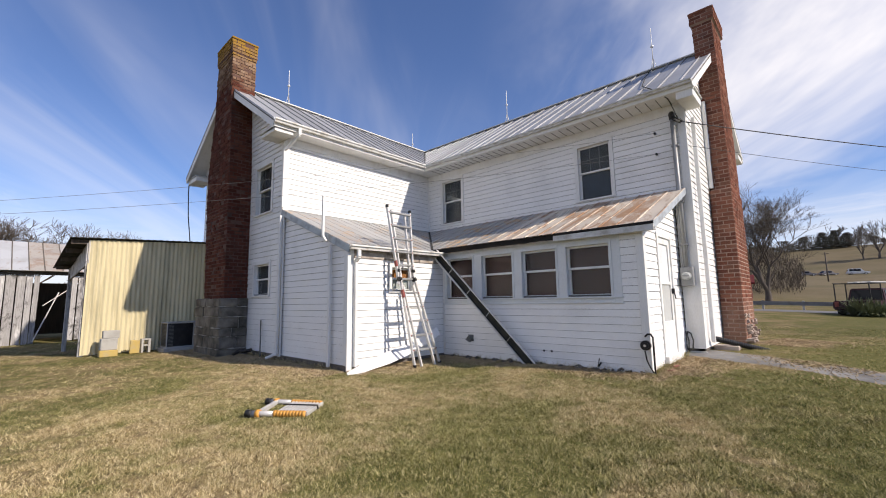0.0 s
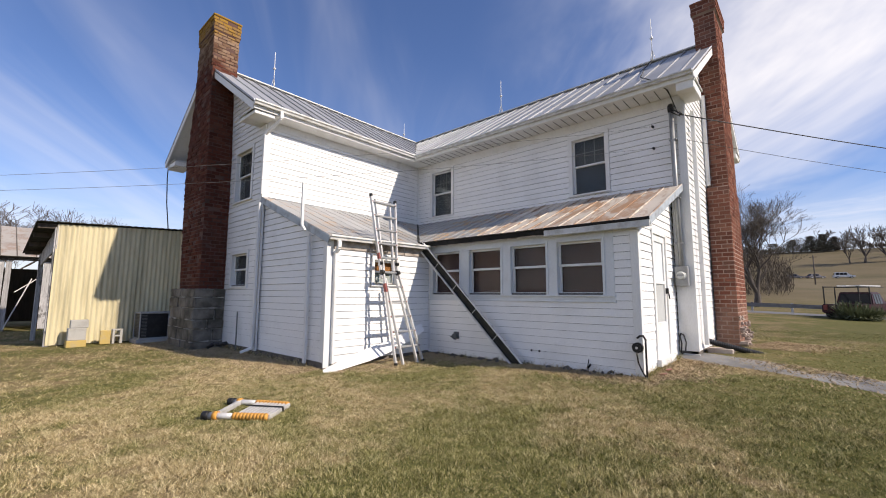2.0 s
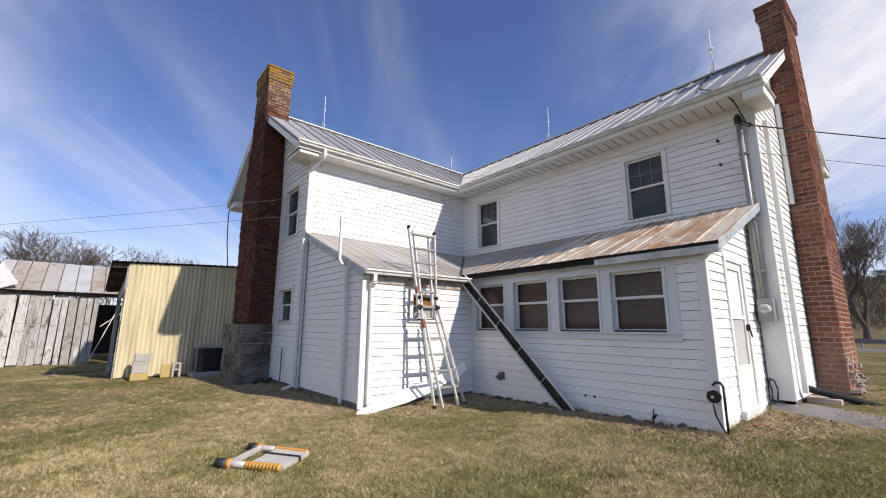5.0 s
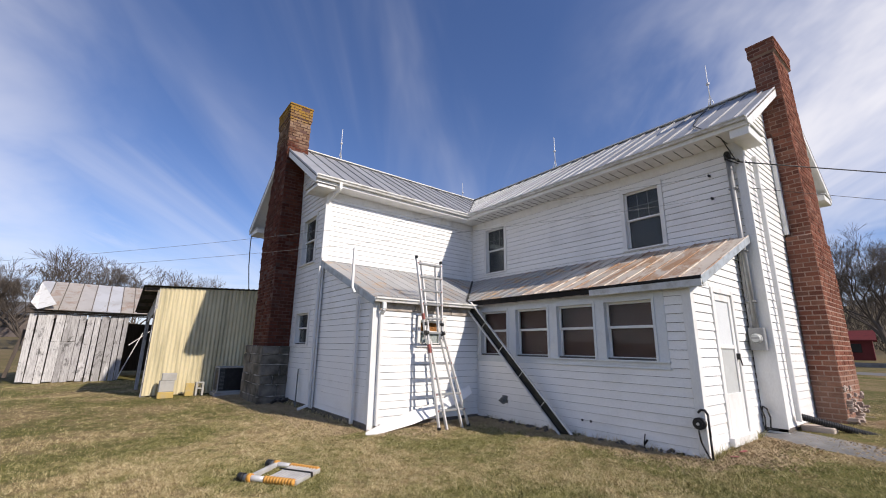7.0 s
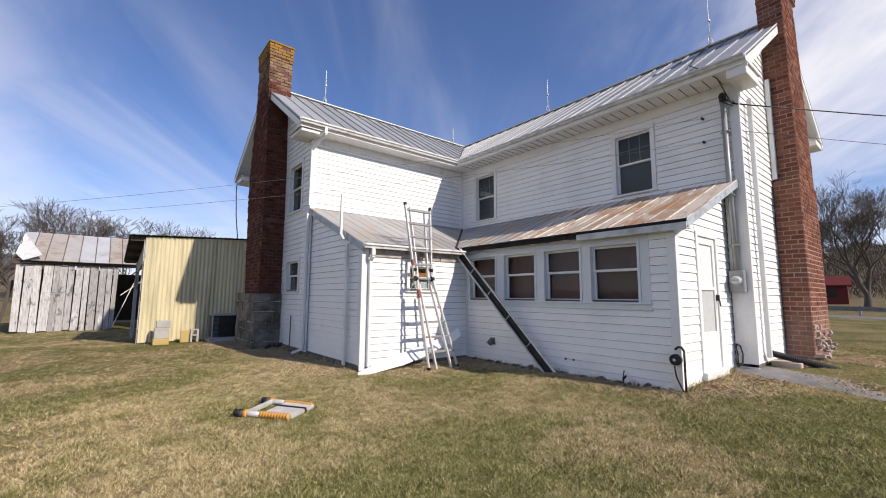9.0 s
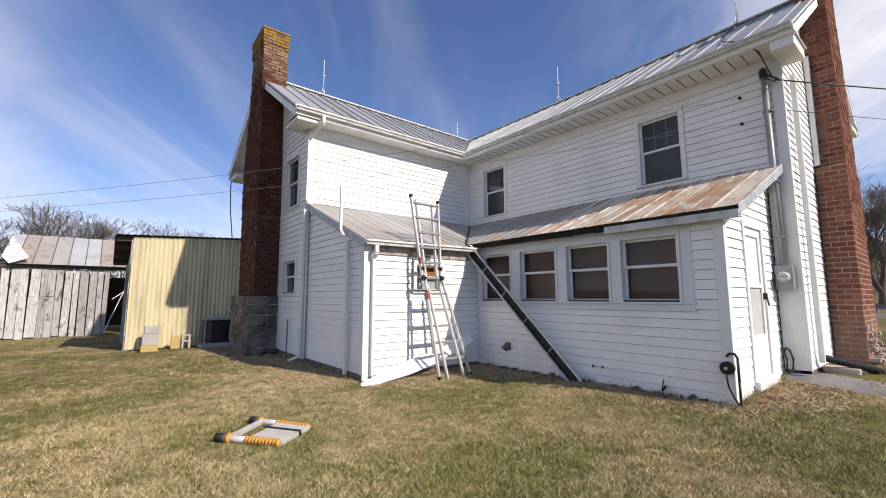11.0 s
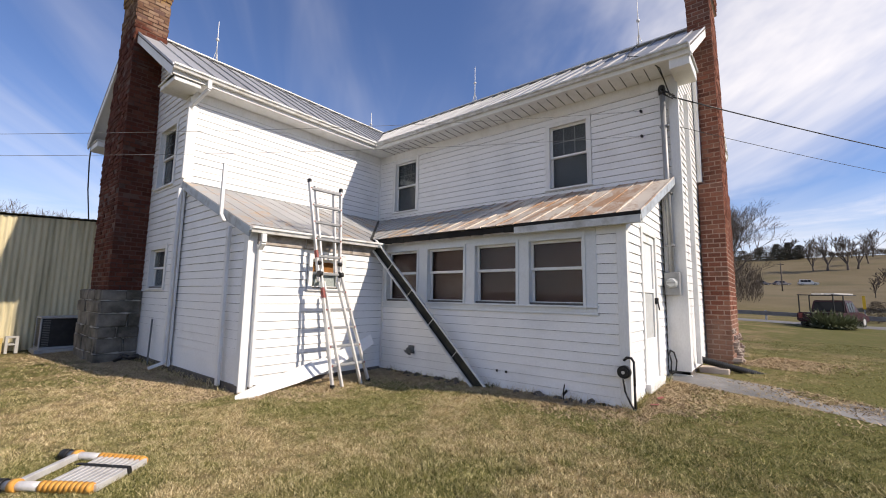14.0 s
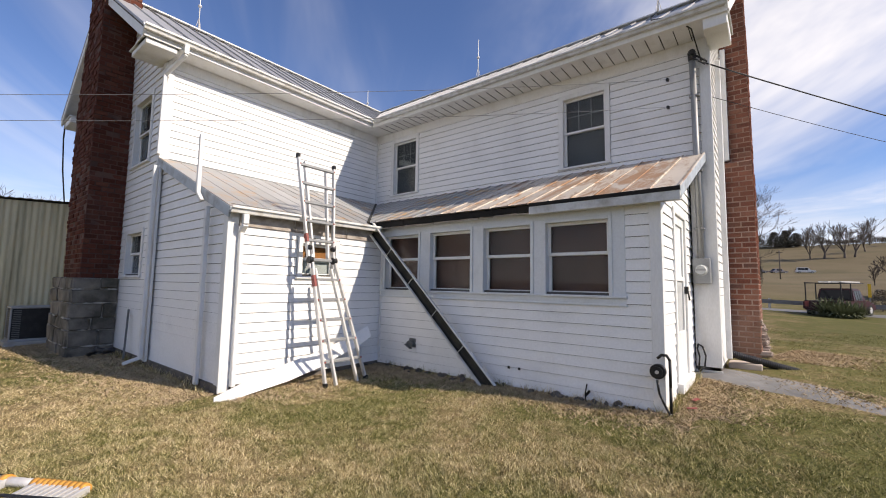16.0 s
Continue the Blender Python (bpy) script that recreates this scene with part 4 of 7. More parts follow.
for s in (1, -1):
    rake((XR - 0.02, RY - s * (RY - EY), EZ), (XR - 0.02, RY, RZ), 0.035, 0.2)
    rake((XE + 0.01, RY - s * (RY - EY - 0.5), EZ + 0.31), (XE + 0.01, RY, RZ), 0.03, 0.36, drop=0.27)
    rake((RX + s * (EX - RX), YG - 0.5, WZ), (RX, YG - 0.5, RZ), 0.035, 0.2)
    rake((RX + s * (EX - RX - 0.5), YG - 0.03, WZ + 0.31), (RX, YG - 0.03, RZ), 0.03, 0.3, drop=0.25)
    # boards under the overhang
    for p, q, along in (((XE, RY - s * (RY - EY), EZ), (XE, RY, RZ), (XR - XE - 0.04, 0, 0)), ((RX + s * (EX - RX), YG, WZ), (RX, YG, RZ), (0, -0.48, 0))):
        bm = bm_new()
        a, b, o = Vector(p) - Vector((0, 0, 0.13)), Vector(q) - Vector((0, 0, 0.13)), Vector(along)
        prism(bm, [a, b, b + o, a + o], [v + Vector((0, 0, 0.02)) for v in (a, b, b + o, a + o)])
        part("rake_soffit", bm, M_TRIM, house)
rake((XPE - 0.01, YPE, z_porch(0, YPE)), (XPE - 0.01, 0.0, 3.53), 0.03, 0.12, M_RAKE)
rake((XP + 0.03, YPE + 0.12, z_porch(0, YPE + 0.12)), (XP + 0.03, 0.0, 3.53), 0.03, 0.12, M_TRIM, drop=0.14)
rake((0.0, -5.035, 3.53), (XLE, -5.035, z_lean(XLE, 0)), 0.03, 0.14, M_RAKE)
# porch fascia: a bare dark run where the gutter fell off, and a grey board still in place
bm = bm_new()
box(bm, vx - 0.05, 5.75, YPE + 0.0, YPE + 0.05, 2.385, 2.484)
box(bm, 5.75, XPE, YPE - 0.034, YPE + 0.05, 2.452, 2.497)
part("bare_fascia", bm, M_BAREBLACK, house, "dark bare board where the gutter came off")
x = vx - 0.04
while x < 5.66:
    w = min(random.uniform(0.16, 0.42), 5.74 - x)
    bm = bm_new()
    beam(bm, (x, YPE - random.uniform(0.004, 0.02), 2.44 + random.uniform(-0.014, 0.01)), (x + w - 0.004, YPE - random.uniform(0.004, 0.02), 2.44 + random.uniform(-0.014, 0.01)), 0.012, random.uniform(0.06, 0.1))
    part("torn_board", bm, M_BAREBLACK, house)
    bm = bm_new()
    beam(bm, (x + 0.02, YPE + 0.008, 2.375 + random.uniform(-0.008, 0.006)), (x + w, YPE + 0.008, 2.375 + random.uniform(-0.008, 0.006)), 0.02, 0.016)
    part("lath", bm, M_BAREBOARD, house)
    bm = bm_new()
    beam(bm, (x, YPE - 0.02, 2.489 + random.uniform(-0.004, 0.004)), (x + w - 0.01, YPE - 0.02, 2.489 + random.uniform(-0.006, 0.004)), 0.05, 0.008)
    part("roof_lip", bm, M_RUSTSEAM, house)
    x += w
bm = bm_new()
box(bm, 5.75, XPE, YPE - 0.03, YPE + 0.02, 2.345, 2.45, 0.004)
box(bm, XP + 0.03, XPE, YPE - 0.02, YPE + 0.12, 2.36, 2.4, 0.004)
part("porch_fascia", bm, M_OLDTRIM, house)
bm = bm_new()
box(bm, XL, XP + 0.03, YPE + 0.05, YP - 0.0, 2.41, 2.43)
box(bm, XL, XLE - 0.02, YG - 0.04, YPE, 2.33, 2.345)
part("low_soffit", bm, M_OLDTRIM, house)
bm = bm_new()
box(bm, XL + 0.002, XL + 0.026, YG + 0.1, YP - 0.04, 2.2, 2.345)
part("lean_frieze", bm, M_OLDTRIM, house, "stained frieze board under the lean-to eave")


def gutter(name, p, q, out, mat, size=0.11):
    """An open K-shaped trough from p to q; out: the way that it faces."""
    bm = bm_new()
    p, q, o = Vector(p), Vector(q), Vector(out)
    prof = [(0, 0), (0, -0.085), (0.07, -0.085), (0.085, -0.04), (0.11, -0.03), (0.11, 0.0), (0.1, 0.0), (0.1, -0.022), (0.077, -0.033), (0.063, -0.077), (0.008, -0.077), (0.008, 0)]
    k = size / 0.11
    prism(bm, [p + o * a * k + Vector((0, 0, b * k)) for a, b in prof], [q + o * a * k + Vector((0, 0, b * k)) for a, b in prof])
    return part(name, bm, mat, house)


gutter("gutter", (EX - 0.01, YG - 0.52, WZ - 0.005), (EX - 0.01, EY - 0.02, WZ - 0.005), (1, 0, 0), M_GUTTER, 0.12)
gutter("gutter", (EX + 0.1, EY + 0.01, EZ - 0.01), (XE + 0.3, EY + 0.01, EZ - 0.01), (0, -1, 0), M_OLDTRIM, 0.1)
gutter("gutter", (XLE - 0.02, -5.04, z_lean(XLE, 0) - 0.01), (XLE - 0.02, YPE - 0.05, z_lean(XLE, 0) + 0.02), (1, 0, 0), M_GUTTER, 0.11)


def downspout(pts, label=""):
    bm = bm_new()
    for a, b in zip(pts, pts[1:]):
        up = (0, 1, 0) if abs(Vector(b).z - Vector(a).z) > 0.3 else (0, 0, 1)
        beam(bm, a, b, 0.075, 0.055, up, bevel=0.008)
    return part("downspout", bm, M_TRIM, house, label)


downspout([(EX + 0.06, YG + 0.1, WZ - 0.09), (EX + 0.06, YG + 0.1, WZ - 0.26), (0.08, YG - 0.06, 4.98), (0.08, YG - 0.07, 3.55)])
downspout([(0.08, YG - 0.1, 3.35), (0.08, YG - 0.1, 0.12), (-0.02, YG - 0.3, 0.03)])
downspout([(XLE + 0.05, -4.85, 2.27), (XLE + 0.05, -4.85, 2.14), (XL + 0.07, -4.85, 2.04), (XL + 0.07, -4.85, 0.05)])
downspout([(XE + 0.09, 0.35, 5.1), (XE + 0.09, 0.35, 0.35)])


# ---------------------------------------------------------------- chimneys
def brickwork(name, levels, course, length, m_piece, m_joined, label, near, mortar, rough=1.0):
    """A stack of brick: levels of (z, x0, x1, y0, y1), tapering between them. Bricks stand proud of the mortar; those for which near(p, side) holds are objects."""
    base = levels[0]
    ch = thing(name, ((base[1] + base[2]) / 2, (base[3] + base[4]) / 2, base[0]), label, "chimney")
    o = origin_of(ch)

    def span(z):
        for a, b in zip(levels, levels[1:]):
            if z <= b[0]:
                t = (z - a[0]) / (b[0] - a[0])
                return [p + (q - p) * t for p, q in zip(a[1:], b[1:])]
        return levels[-1][1:]

    bm = bm_new()
    for a, b in zip(levels, levels[1:]):
        ring = lambda l: [(l[1] + 0.006, l[3] + 0.006, l[0]), (l[2] - 0.006, l[3] + 0.006, l[0]), (l[2] - 0.006, l[4] - 0.006, l[0]), (l[1] + 0.006, l[4] - 0.006, l[0])]
        prism(bm, ring(a), ring(b))
    bmesh.ops.remove_doubles(bm, verts=bm.verts, dist=1e-4)
    part("mortar_core", bm, mortar, ch)
    rest, count, shared = bm_new(), 0, {}
    z, row = levels[0][0] + 0.01, 0
    while z + course < levels[-1][0]:
        x0, x1, y0, y1 = span(z + course / 2)
        for side in range(4):
            along, fixed, lo, hi = ((0, y0, x0, x1), (1, x1, y0, y1), (0, y1, x0, x1), (1, x0, y0, y1))[side]
            n = max(2, round((hi - lo) / length))
            cuts = [lo + (hi - lo) * i / n for i in range(n + 1)]
            if row % 2:
                cuts = [lo] + [c - (hi - lo) / n / 2 for c in cuts[1:]] + [hi]
            for a, b in zip(cuts, cuts[1:]):
                proud = random.uniform(-0.003, 0.006) * rough
                sgn = (-1, 1, 1, -1)[side]
                w = b - a - 0.02
                c = [(a + b) / 2, 0, z + course / 2]
                d = 0.05
                if along == 0:
                    centre = Vector(((a + b) / 2, fixed + sgn * (proud - d / 2), z + course / 2))
                else:
                    centre = Vector((fixed + sgn * (proud - d / 2), (a + b) / 2, z + course / 2))
                h = course - 0.021
                if near(centre, side) and count < 300 and side < 2:
                    key = (along, round(w, 2))
                    if key not in shared:
                        q = bm_new()
                        dx, dy = (w / 2, d / 2) if along == 0 else (d / 2, w / 2)
                        box(q, -dx, dx, -dy, dy, -h / 2, h / 2, 0.006)
                        bmesh.ops.recalc_face_normals(q, faces=q.faces)
                        me = bpy.data.meshes.new("brick")
                        q.to_mesh(me)
                        q.free()
                        me.materials.append(m_piece)
                        shared[key] = me
                    ob = new("brick", shared[key])
                    ob.parent = ch
                    ob.location = centre - o
                    ob.rotation_euler = (random.uniform(-0.01, 0.01), random.uniform(-0.01, 0.01), random.uniform(-0.012, 0.012))
                    count += 1
                else:
                    dx, dy = (w / 2, d / 2) if along == 0 else (d / 2, w / 2)
                    jj = random.uniform(-0.003, 0.003)
                    box(rest, centre.x - dx, centre.x + dx, centre.y - dy, centre.y + dy, centre.z - h / 2 + jj, centre.z + h / 2 + jj)
        z += course
        row += 1
    r = part("brickwork", rest, m_joined, ch)
    tagged(r, kind="stuff")
    x0, x1, y0, y1 = levels[-1][1:]
    bm = bm_new()
    box(bm, x0 - 0.015, x1 + 0.015, y0 - 0.015, y1 + 0.015, levels[-1][0] - 0.05, levels[-1][0] + 0.01, 0.012)
    part("cap", bm, m_joined, ch)
    return ch


brickwork("brick_chimney", [(-0.1, XE + 0.03, 8.06, 1.8, 3.42), (3.74, XE + 0.03, 8.05, 1.8, 3.4), (3.8, XE + 0.03, 8.04, 1.9, 3.3), (6.4, XE + 0.0, 8.03, 1.9, 3.15), (8.05, XE - 0.03, 8.0, 1.92, 3.1), (8.1, XE - 0.07, 8.05, 1.87, 3.15), (8.4, XE - 0.07, 8.05, 1.87, 3.15)],
          0.094, 0.21, M_BRICK, M_BRICKS, "tall red brick chimney against the east gable", lambda p, s: p.z < 3.5, M_MORTAR)
brickwork("brick_chimney", [(1.4, -3.38, -1.9, -5.6, -4.98), (4.3, -3.6, -1.93, -5.6, -4.98), (5.0, -3.6, -1.95, -5.6, -4.98), (6.7, -3.36, -2.1, -5.58, -4.96), (8.3, -3.3, -2.18, -5.58, -4.93), (8.36, -3.33, -2.15, -5.61, -4.9), (8.8, -3.33, -2.15, -5.61, -4.9)],
          0.094, 0.21, M_BRICKL, M_BRICKSL, "old red brick chimney with yellow lichen at the top", lambda p, s: p.z < 4.6, M_OLDMORTAR, 2.6)


board("chimney_flashing_board", [(XE + 0.027, XE + 0.11, 1.81, 1.89, 3.82, 6.0)], label="white upright board beside the chimney")


def stone_base(x0, x1, y0, y1, z1):
    st = thing("chimney_base", ((x0 + x1) / 2, (y0 + y1) / 2, 0), "rough grey block base under the old chimney", "stone base")
    bm = bm_new()
    box(bm, x0 + 0.02, x1 - 0.02, y0 + 0.02, y1, -0.2, z1 - 0.01)
    part("mortar_core", bm, M_STONEMORTAR, st)
    z, row = -0.1, 0
    for h in (0.24, 0.3, 0.22, 0.28, 0.26, 0.3):
        h = min(h, z1 - z)
        for side in (0, 1, 2):
            lo, hi = (x0, x1) if side == 0 else (y0, y1)
            c = lo
            while c < hi - 0.02:
                w = min(random.uniform(0.3, 0.75), hi - c)
                if hi - c - w < 0.2:
                    w = hi - c
                p = random.uniform(-0.005, 0.03)
                bm = bm_new()
                if side == 0:
                    box(bm, c + 0.006, c + w - 0.006, y0 - p, y0 + 0.1, z + 0.006, z + h - 0.006, 0.02)
                elif side == 1:
                    box(bm, x1 - 0.1, x1 + p, c + 0.006, c + w - 0.006, z + 0.006, z + h - 0.006, 0.02)
                else:
                    box(bm, x0 - p, x0 + 0.1, c + 0.006, c + w - 0.006, z + 0.006, z + h - 0.006, 0.02)
                for v in bm.verts:
                    v.co += Vector((random.uniform(-1, 1), random.uniform(-1, 1), random.uniform(-1, 1))) * 0.015
                part("stone", bm, M_STONE, st)
                if side < 2 and random.random() < 0.45:
                    # lime mortar smeared along the joint
                    bm = bm_new()
                    a, n = c + random.uniform(0, 0.5) * w, 6
                    run = random.uniform(0.3, 0.7) * w
                    up = [0.002] + [random.uniform(0.004, 0.026) for _ in range(n - 1)] + [0.002]
                    for i in range(n):
                        u0, u1 = a + run * i / n, a + run * (i + 1) / n
                        ring = lambda k: [(u0, z - up[i] * 0.6, k), (u1, z - up[i + 1] * 0.6, k), (u1, z + up[i + 1], k), (u0, z + up[i], k)]
                        if side == 0:
                            prism(bm, [(u, y0 - k, q) for u, q, k in ring(-0.02)], [(u, y0 - k, q) for u, q, k in ring(0.026)])
                        else:
                            prism(bm, [(x1 + k, u, q) for u, q, k in ring(-0.02)], [(x1 + k, u, q) for u, q, k in ring(0.026)])
                    bmesh.ops.remove_doubles(bm, verts=bm.verts, dist=1e-4)
                    part("mortar_smear", bm, M_STONEMORTAR, st)
                c += w
        z += h
        row += 1
        if z >= z1 - 0.05:
            break


stone_base(-3.6, -1.8, -5.72, -5.02, 1.42)

def rubble_footing():
    """Crumbled pale masonry spreading from the foot of the east chimney."""
    f = thing("rubble_footing", (8.1, 2.6, 0.1), "crumbled pale stones spilling from the chimney foot", "rubble")
    rng = random.Random(15)
    for i in range(46):
        z = 0.12 + 0.75 * rng.random() ** 1.2
        y = 1.84 + rng.random() * 1.55
        out = 8.07 + max(0.0, 0.16 - 0.2 * (z - 0.1)) * rng.uniform(0.4, 1.0)
        s = rng.uniform(0.035, 0.075)
        bm = bm_new()
        box(bm, 8.02, out, y - s, y + s, z - s * 0.6, z + s * 0.6, 0.012)
        for v in bm.verts:
            v.co += Vector((rng.uniform(-1, 1), rng.uniform(-1, 1), rng.uniform(-1, 1))) * 0.014
        part("stone", bm, M_RUBBLE, f)


rubble_footing()

# ---------------------------------------------------------------- fittings on the house
for z in (4.804, 4.335):
    bm = bm_new()
    tube(bm, (7.04, -0.02, z), (7.04, -0.09, z), 0.012)
    tube(bm, (7.04, -0.07, z), (7.04, -0.12, z), 0.028, 0.02)
    part("wire_insulator", bm, M_BLACK, house, "small black wall insulator")
mast = thing("service_mast", (7.43, -0.1, 3.5), "dark grey electrical conduit with weatherhead and meter", "conduit")
bm = bm_new()
tube(bm, (7.42, -0.11, 1.84), (7.4, -0.11, 5.02), 0.045, 0.045, 14)
for z in (2.3, 3.2, 4.4):
    box(bm, 7.34, 7.48, -0.15, -0.046, z, z + 0.03, 0.004)
part("conduit", bm, M_GREYMETAL, mast)
bm = bm_new()
tube(bm, (7.4, -0.11, 5.0), (7.4, -0.13, 5.12), 0.055, 0.06)
tube(bm, (7.4, -0.13, 5.12), (7.42, -0.24, 5.08), 0.055, 0.035)
part("weatherhead", bm, M_BLACK, mast)
bm = bm_new()
box(bm, 7.31, 7.54, -0.17, -0.05, 1.48, 1.86, 0.01)
part("meter_box", bm, M_GREYMETAL, mast, "grey steel meter box")
bm = bm_new()
tube(bm, (7.43, -0.17, 1.68), (7.43, -0.22, 1.68), 0.085, 0.085, 20)
tube(bm, (7.43, -0.22, 1.68), (7.43, -0.27, 1.68), 0.078, 0.06, 20)
part("meter_dial", bm, M_FROST, mast, "round glass meter dial")
bm = bm_new()
box(bm, 7.37, 7.49, -0.276, -0.272, 1.67, 1.7)
part("dial_plate", bm, M_GREYMETAL, mast)
bm = bm_new()
pipe(bm, [(7.34, -0.1, 0.58), (7.33, -0.12, 0.52), (7.36, -0.14, 0.4), (7.34, -0.12, 0.2)], 0.012)
pipe(bm, [(7.34, -0.1, 0.58), (7.4, -0.13, 0.55), (7.44, -0.16, 0.42), (7.42, -0.15, 0.26), (7.36, -0.18, 0.2)], 0.012)
part("loose_cable", bm, M_BLACK, mast)


def catenary(bm, p, q, sag, r, n=24):
    p, q = Vector(p), Vector(q)
    pts = []
    for i in range(n + 1):
        t = i / n
        v = p.lerp(q, t)
        v.z -= sag * 4 * t * (1 - t)
        pts.append(v)
    side = Vector((q - p).to_3d()).cross(Vector((0, 0, 1))).normalized()
    rings = [[bm.verts.new(v + side * r * math.cos(a) + Vector((0, 0, r * math.sin(a)))) for a in (0, 1.2566, 2.5133, 3.7699, 5.0265)] for v in pts]
    for a, b in zip(rings, rings[1:]):
        for i in range(5):
            bm.faces.new((a[i], a[(i + 1) % 5], b[(i + 1) % 5], b[i])).smooth = True
    bm.faces.new(rings[0])
    bm.faces.new(rings[-1][::-1])


def wire(p, q, sag, r, label, mat=M_BLACK):
    bm = bm_new()
    catenary(bm, p, q, sag, r)
    ob = part("overhead_wire", bm, mat, None)
    return tagged(ob, label, "wire", "overhead wires")


wire((7.55, -0.15, 4.9), (25.0, 31.0, 7.6), 0.6, 0.012, "thick black service cable to the house corner")
wire((7.62, 0.1, 4.42), (25.0, 26.5, 5.6), 0.7, 0.005, "thin overhead wire to the house corner")
wire((7.04, -0.1, 4.8), (-5.0, -16.07, 2.4), 0.4, 0.003, "thin wire strung from the wall insulator over the lawn", M_RAIL)
wire((7.04, -0.1, 4.335), (-5.0, -16.07, 2.34), 0.4, 0.003, "thin wire strung from the wall insulator over the lawn", M_RAIL)
bm = bm_new()
pipe(bm, [(7.42, -0.2, 5.05), (7.5, -0.28, 4.95), (7.6, -0.2, 4.88), (7.56, -0.15, 4.95)], 0.014)
pipe(bm, [(7.4, -0.2, 5.05), (7.46, -0.34, 4.9), (7.58, -0.22, 4.83)], 0.012)
part("drip_loop", bm, M_BLACK, mast)


def lightning_rod(x, y, z, h, wire_to=None):
    r = thing("lightning_rod", (x, y, z), "thin metal lightning rod with a glass ball", "lightning rod", "rods on the ridge")
    bm = bm_new()
    tube(bm, (x, y, z), (x, y, z + h), 0.015, 0.009, 6)
    part("rod", bm, M_TRIM, r)
    bm = bm_new()
    bmesh.ops.create_uvsphere(bm, u_segments=10, v_segments=8, radius=0.045, matrix=Matrix.Translation((x, y, z + h * 0.55)))
    part("ball", bm, M_ALU, r)
    for a in (0, 2.1, 4.2):
        bm = bm_new()
        tube(bm, (x + 0.1 * math.cos(a), y + 0.1 * math.sin(a), z - 0.05), (x, y, z + h * 0.3), 0.007, 0.007, 5)
        part("brace", bm, M_ALU, r)


lightning_rod(RX, -3.6, RZ, 1.2)
lightning_rod(1.48, RY, RZ, 1.25)
lightning_rod(6.45, RY, RZ, 1.28)
lightning_rod(-3.6, RY, RZ, 1.1)
bm = bm_new()
pts = [(6.45, RY, RZ + 0.1), (6.5, 1.6, z_ms(0, 1.6) + 0.03), (6.75, 0.3, z_ms(0, 0.3) + 0.03), (7.2, EY + 0.02, EZ + 0.03), (7.45, EY + 0.1, 5.3), (7.52, -0.1, 4.95)]
pipe(bm, pts, 0.01, 6)
part("ground_wire", bm, M_DARKMETAL, house)

# white vent pipe on the lean-to roof edge and the spout below it
bm = bm_new()
beam(bm, (2.03, -5.12, 2.62), (2.03, -5.12, 3.46), 0.05, 0.05, (0, 1, 0), 0.006)
beam(bm, (2.03, -5.12, 2.62), (2.12, -5.1, 2.5), 0.05, 0.05, (0, 1, 0), 0.006)
part("vent_pipe", bm, M_TRIM, house)
downspout([(2.2, YG - 0.05, 2.42), (2.2, YG - 0.05, 0.02)])
# dryer vent
bm = bm_new()
tube(bm, (3.57, YP - 0.01, 0.44), (3.57, YP - 0.1, 0.42), 0.055, 0.06, 14)
box(bm, 3.5, 3.64, YP - 0.03, YP - 0.004, 0.37, 0.51, 0.004)
beam(bm, (3.5, YP - 0.11, 0.42), (3.63, YP - 0.12, 0.36), 0.06, 0.01)
part("dryer_vent", bm, M_FRAME, house, "grey dryer vent hood")
# small square holes low on the porch front, their dark inside drawn as black plates
for x in (5.36, 5.52):
    bm = bm_new()
    box(bm, x, x + 0.035, YP - 0.034, YP - 0.03, 0.27, 0.305)
    part("vent_slot", bm, M_BLACK, house)
# skirt board at the foot of the short wall by the door
bm = bm_new()
box(bm, XP + 0.02, XE + 0.03, -0.045, -0.004, -0.1, 0.2, 0.004)
part("skirt_board", bm, M_OLDTRIM, house)
# bare stained boards under the lean-to gutter
for y0_, y1_ in ((YG + 0.14, -4.05), (-4.04, -3.1), (-3.09, YP - 0.06)):
    bm = bm_new()
    box(bm, XL + 0.004, XL + 0.034, y0_, y1_, 2.13, 2.335, 0.004)
    part("frieze_board", bm, M_BAREBOARD, house, "bare weather-stained frieze board")
# low footing along the walls
bm = bm_new()
box(bm, XL - 0.02, XP + 0.005, YP - 0.012, YP + 0.02, -0.25, 0.05)
box(bm, XL - 0.02, XL + 0.012, YG - 0.014, YP, -0.25, 0.07)
box(bm, XP - 0.02, XP + 0.012, YP, 0.0, -0.25, 0.07)
box(bm, XW, XL, YG - 0.012, YG + 0.02, -0.25, 0.08)
box(bm, XE - 0.02, XE + 0.012, 0, YN, -0.25, 0.3)
part("footing", bm, M_FOOTING, house, "dirt-stained footing")


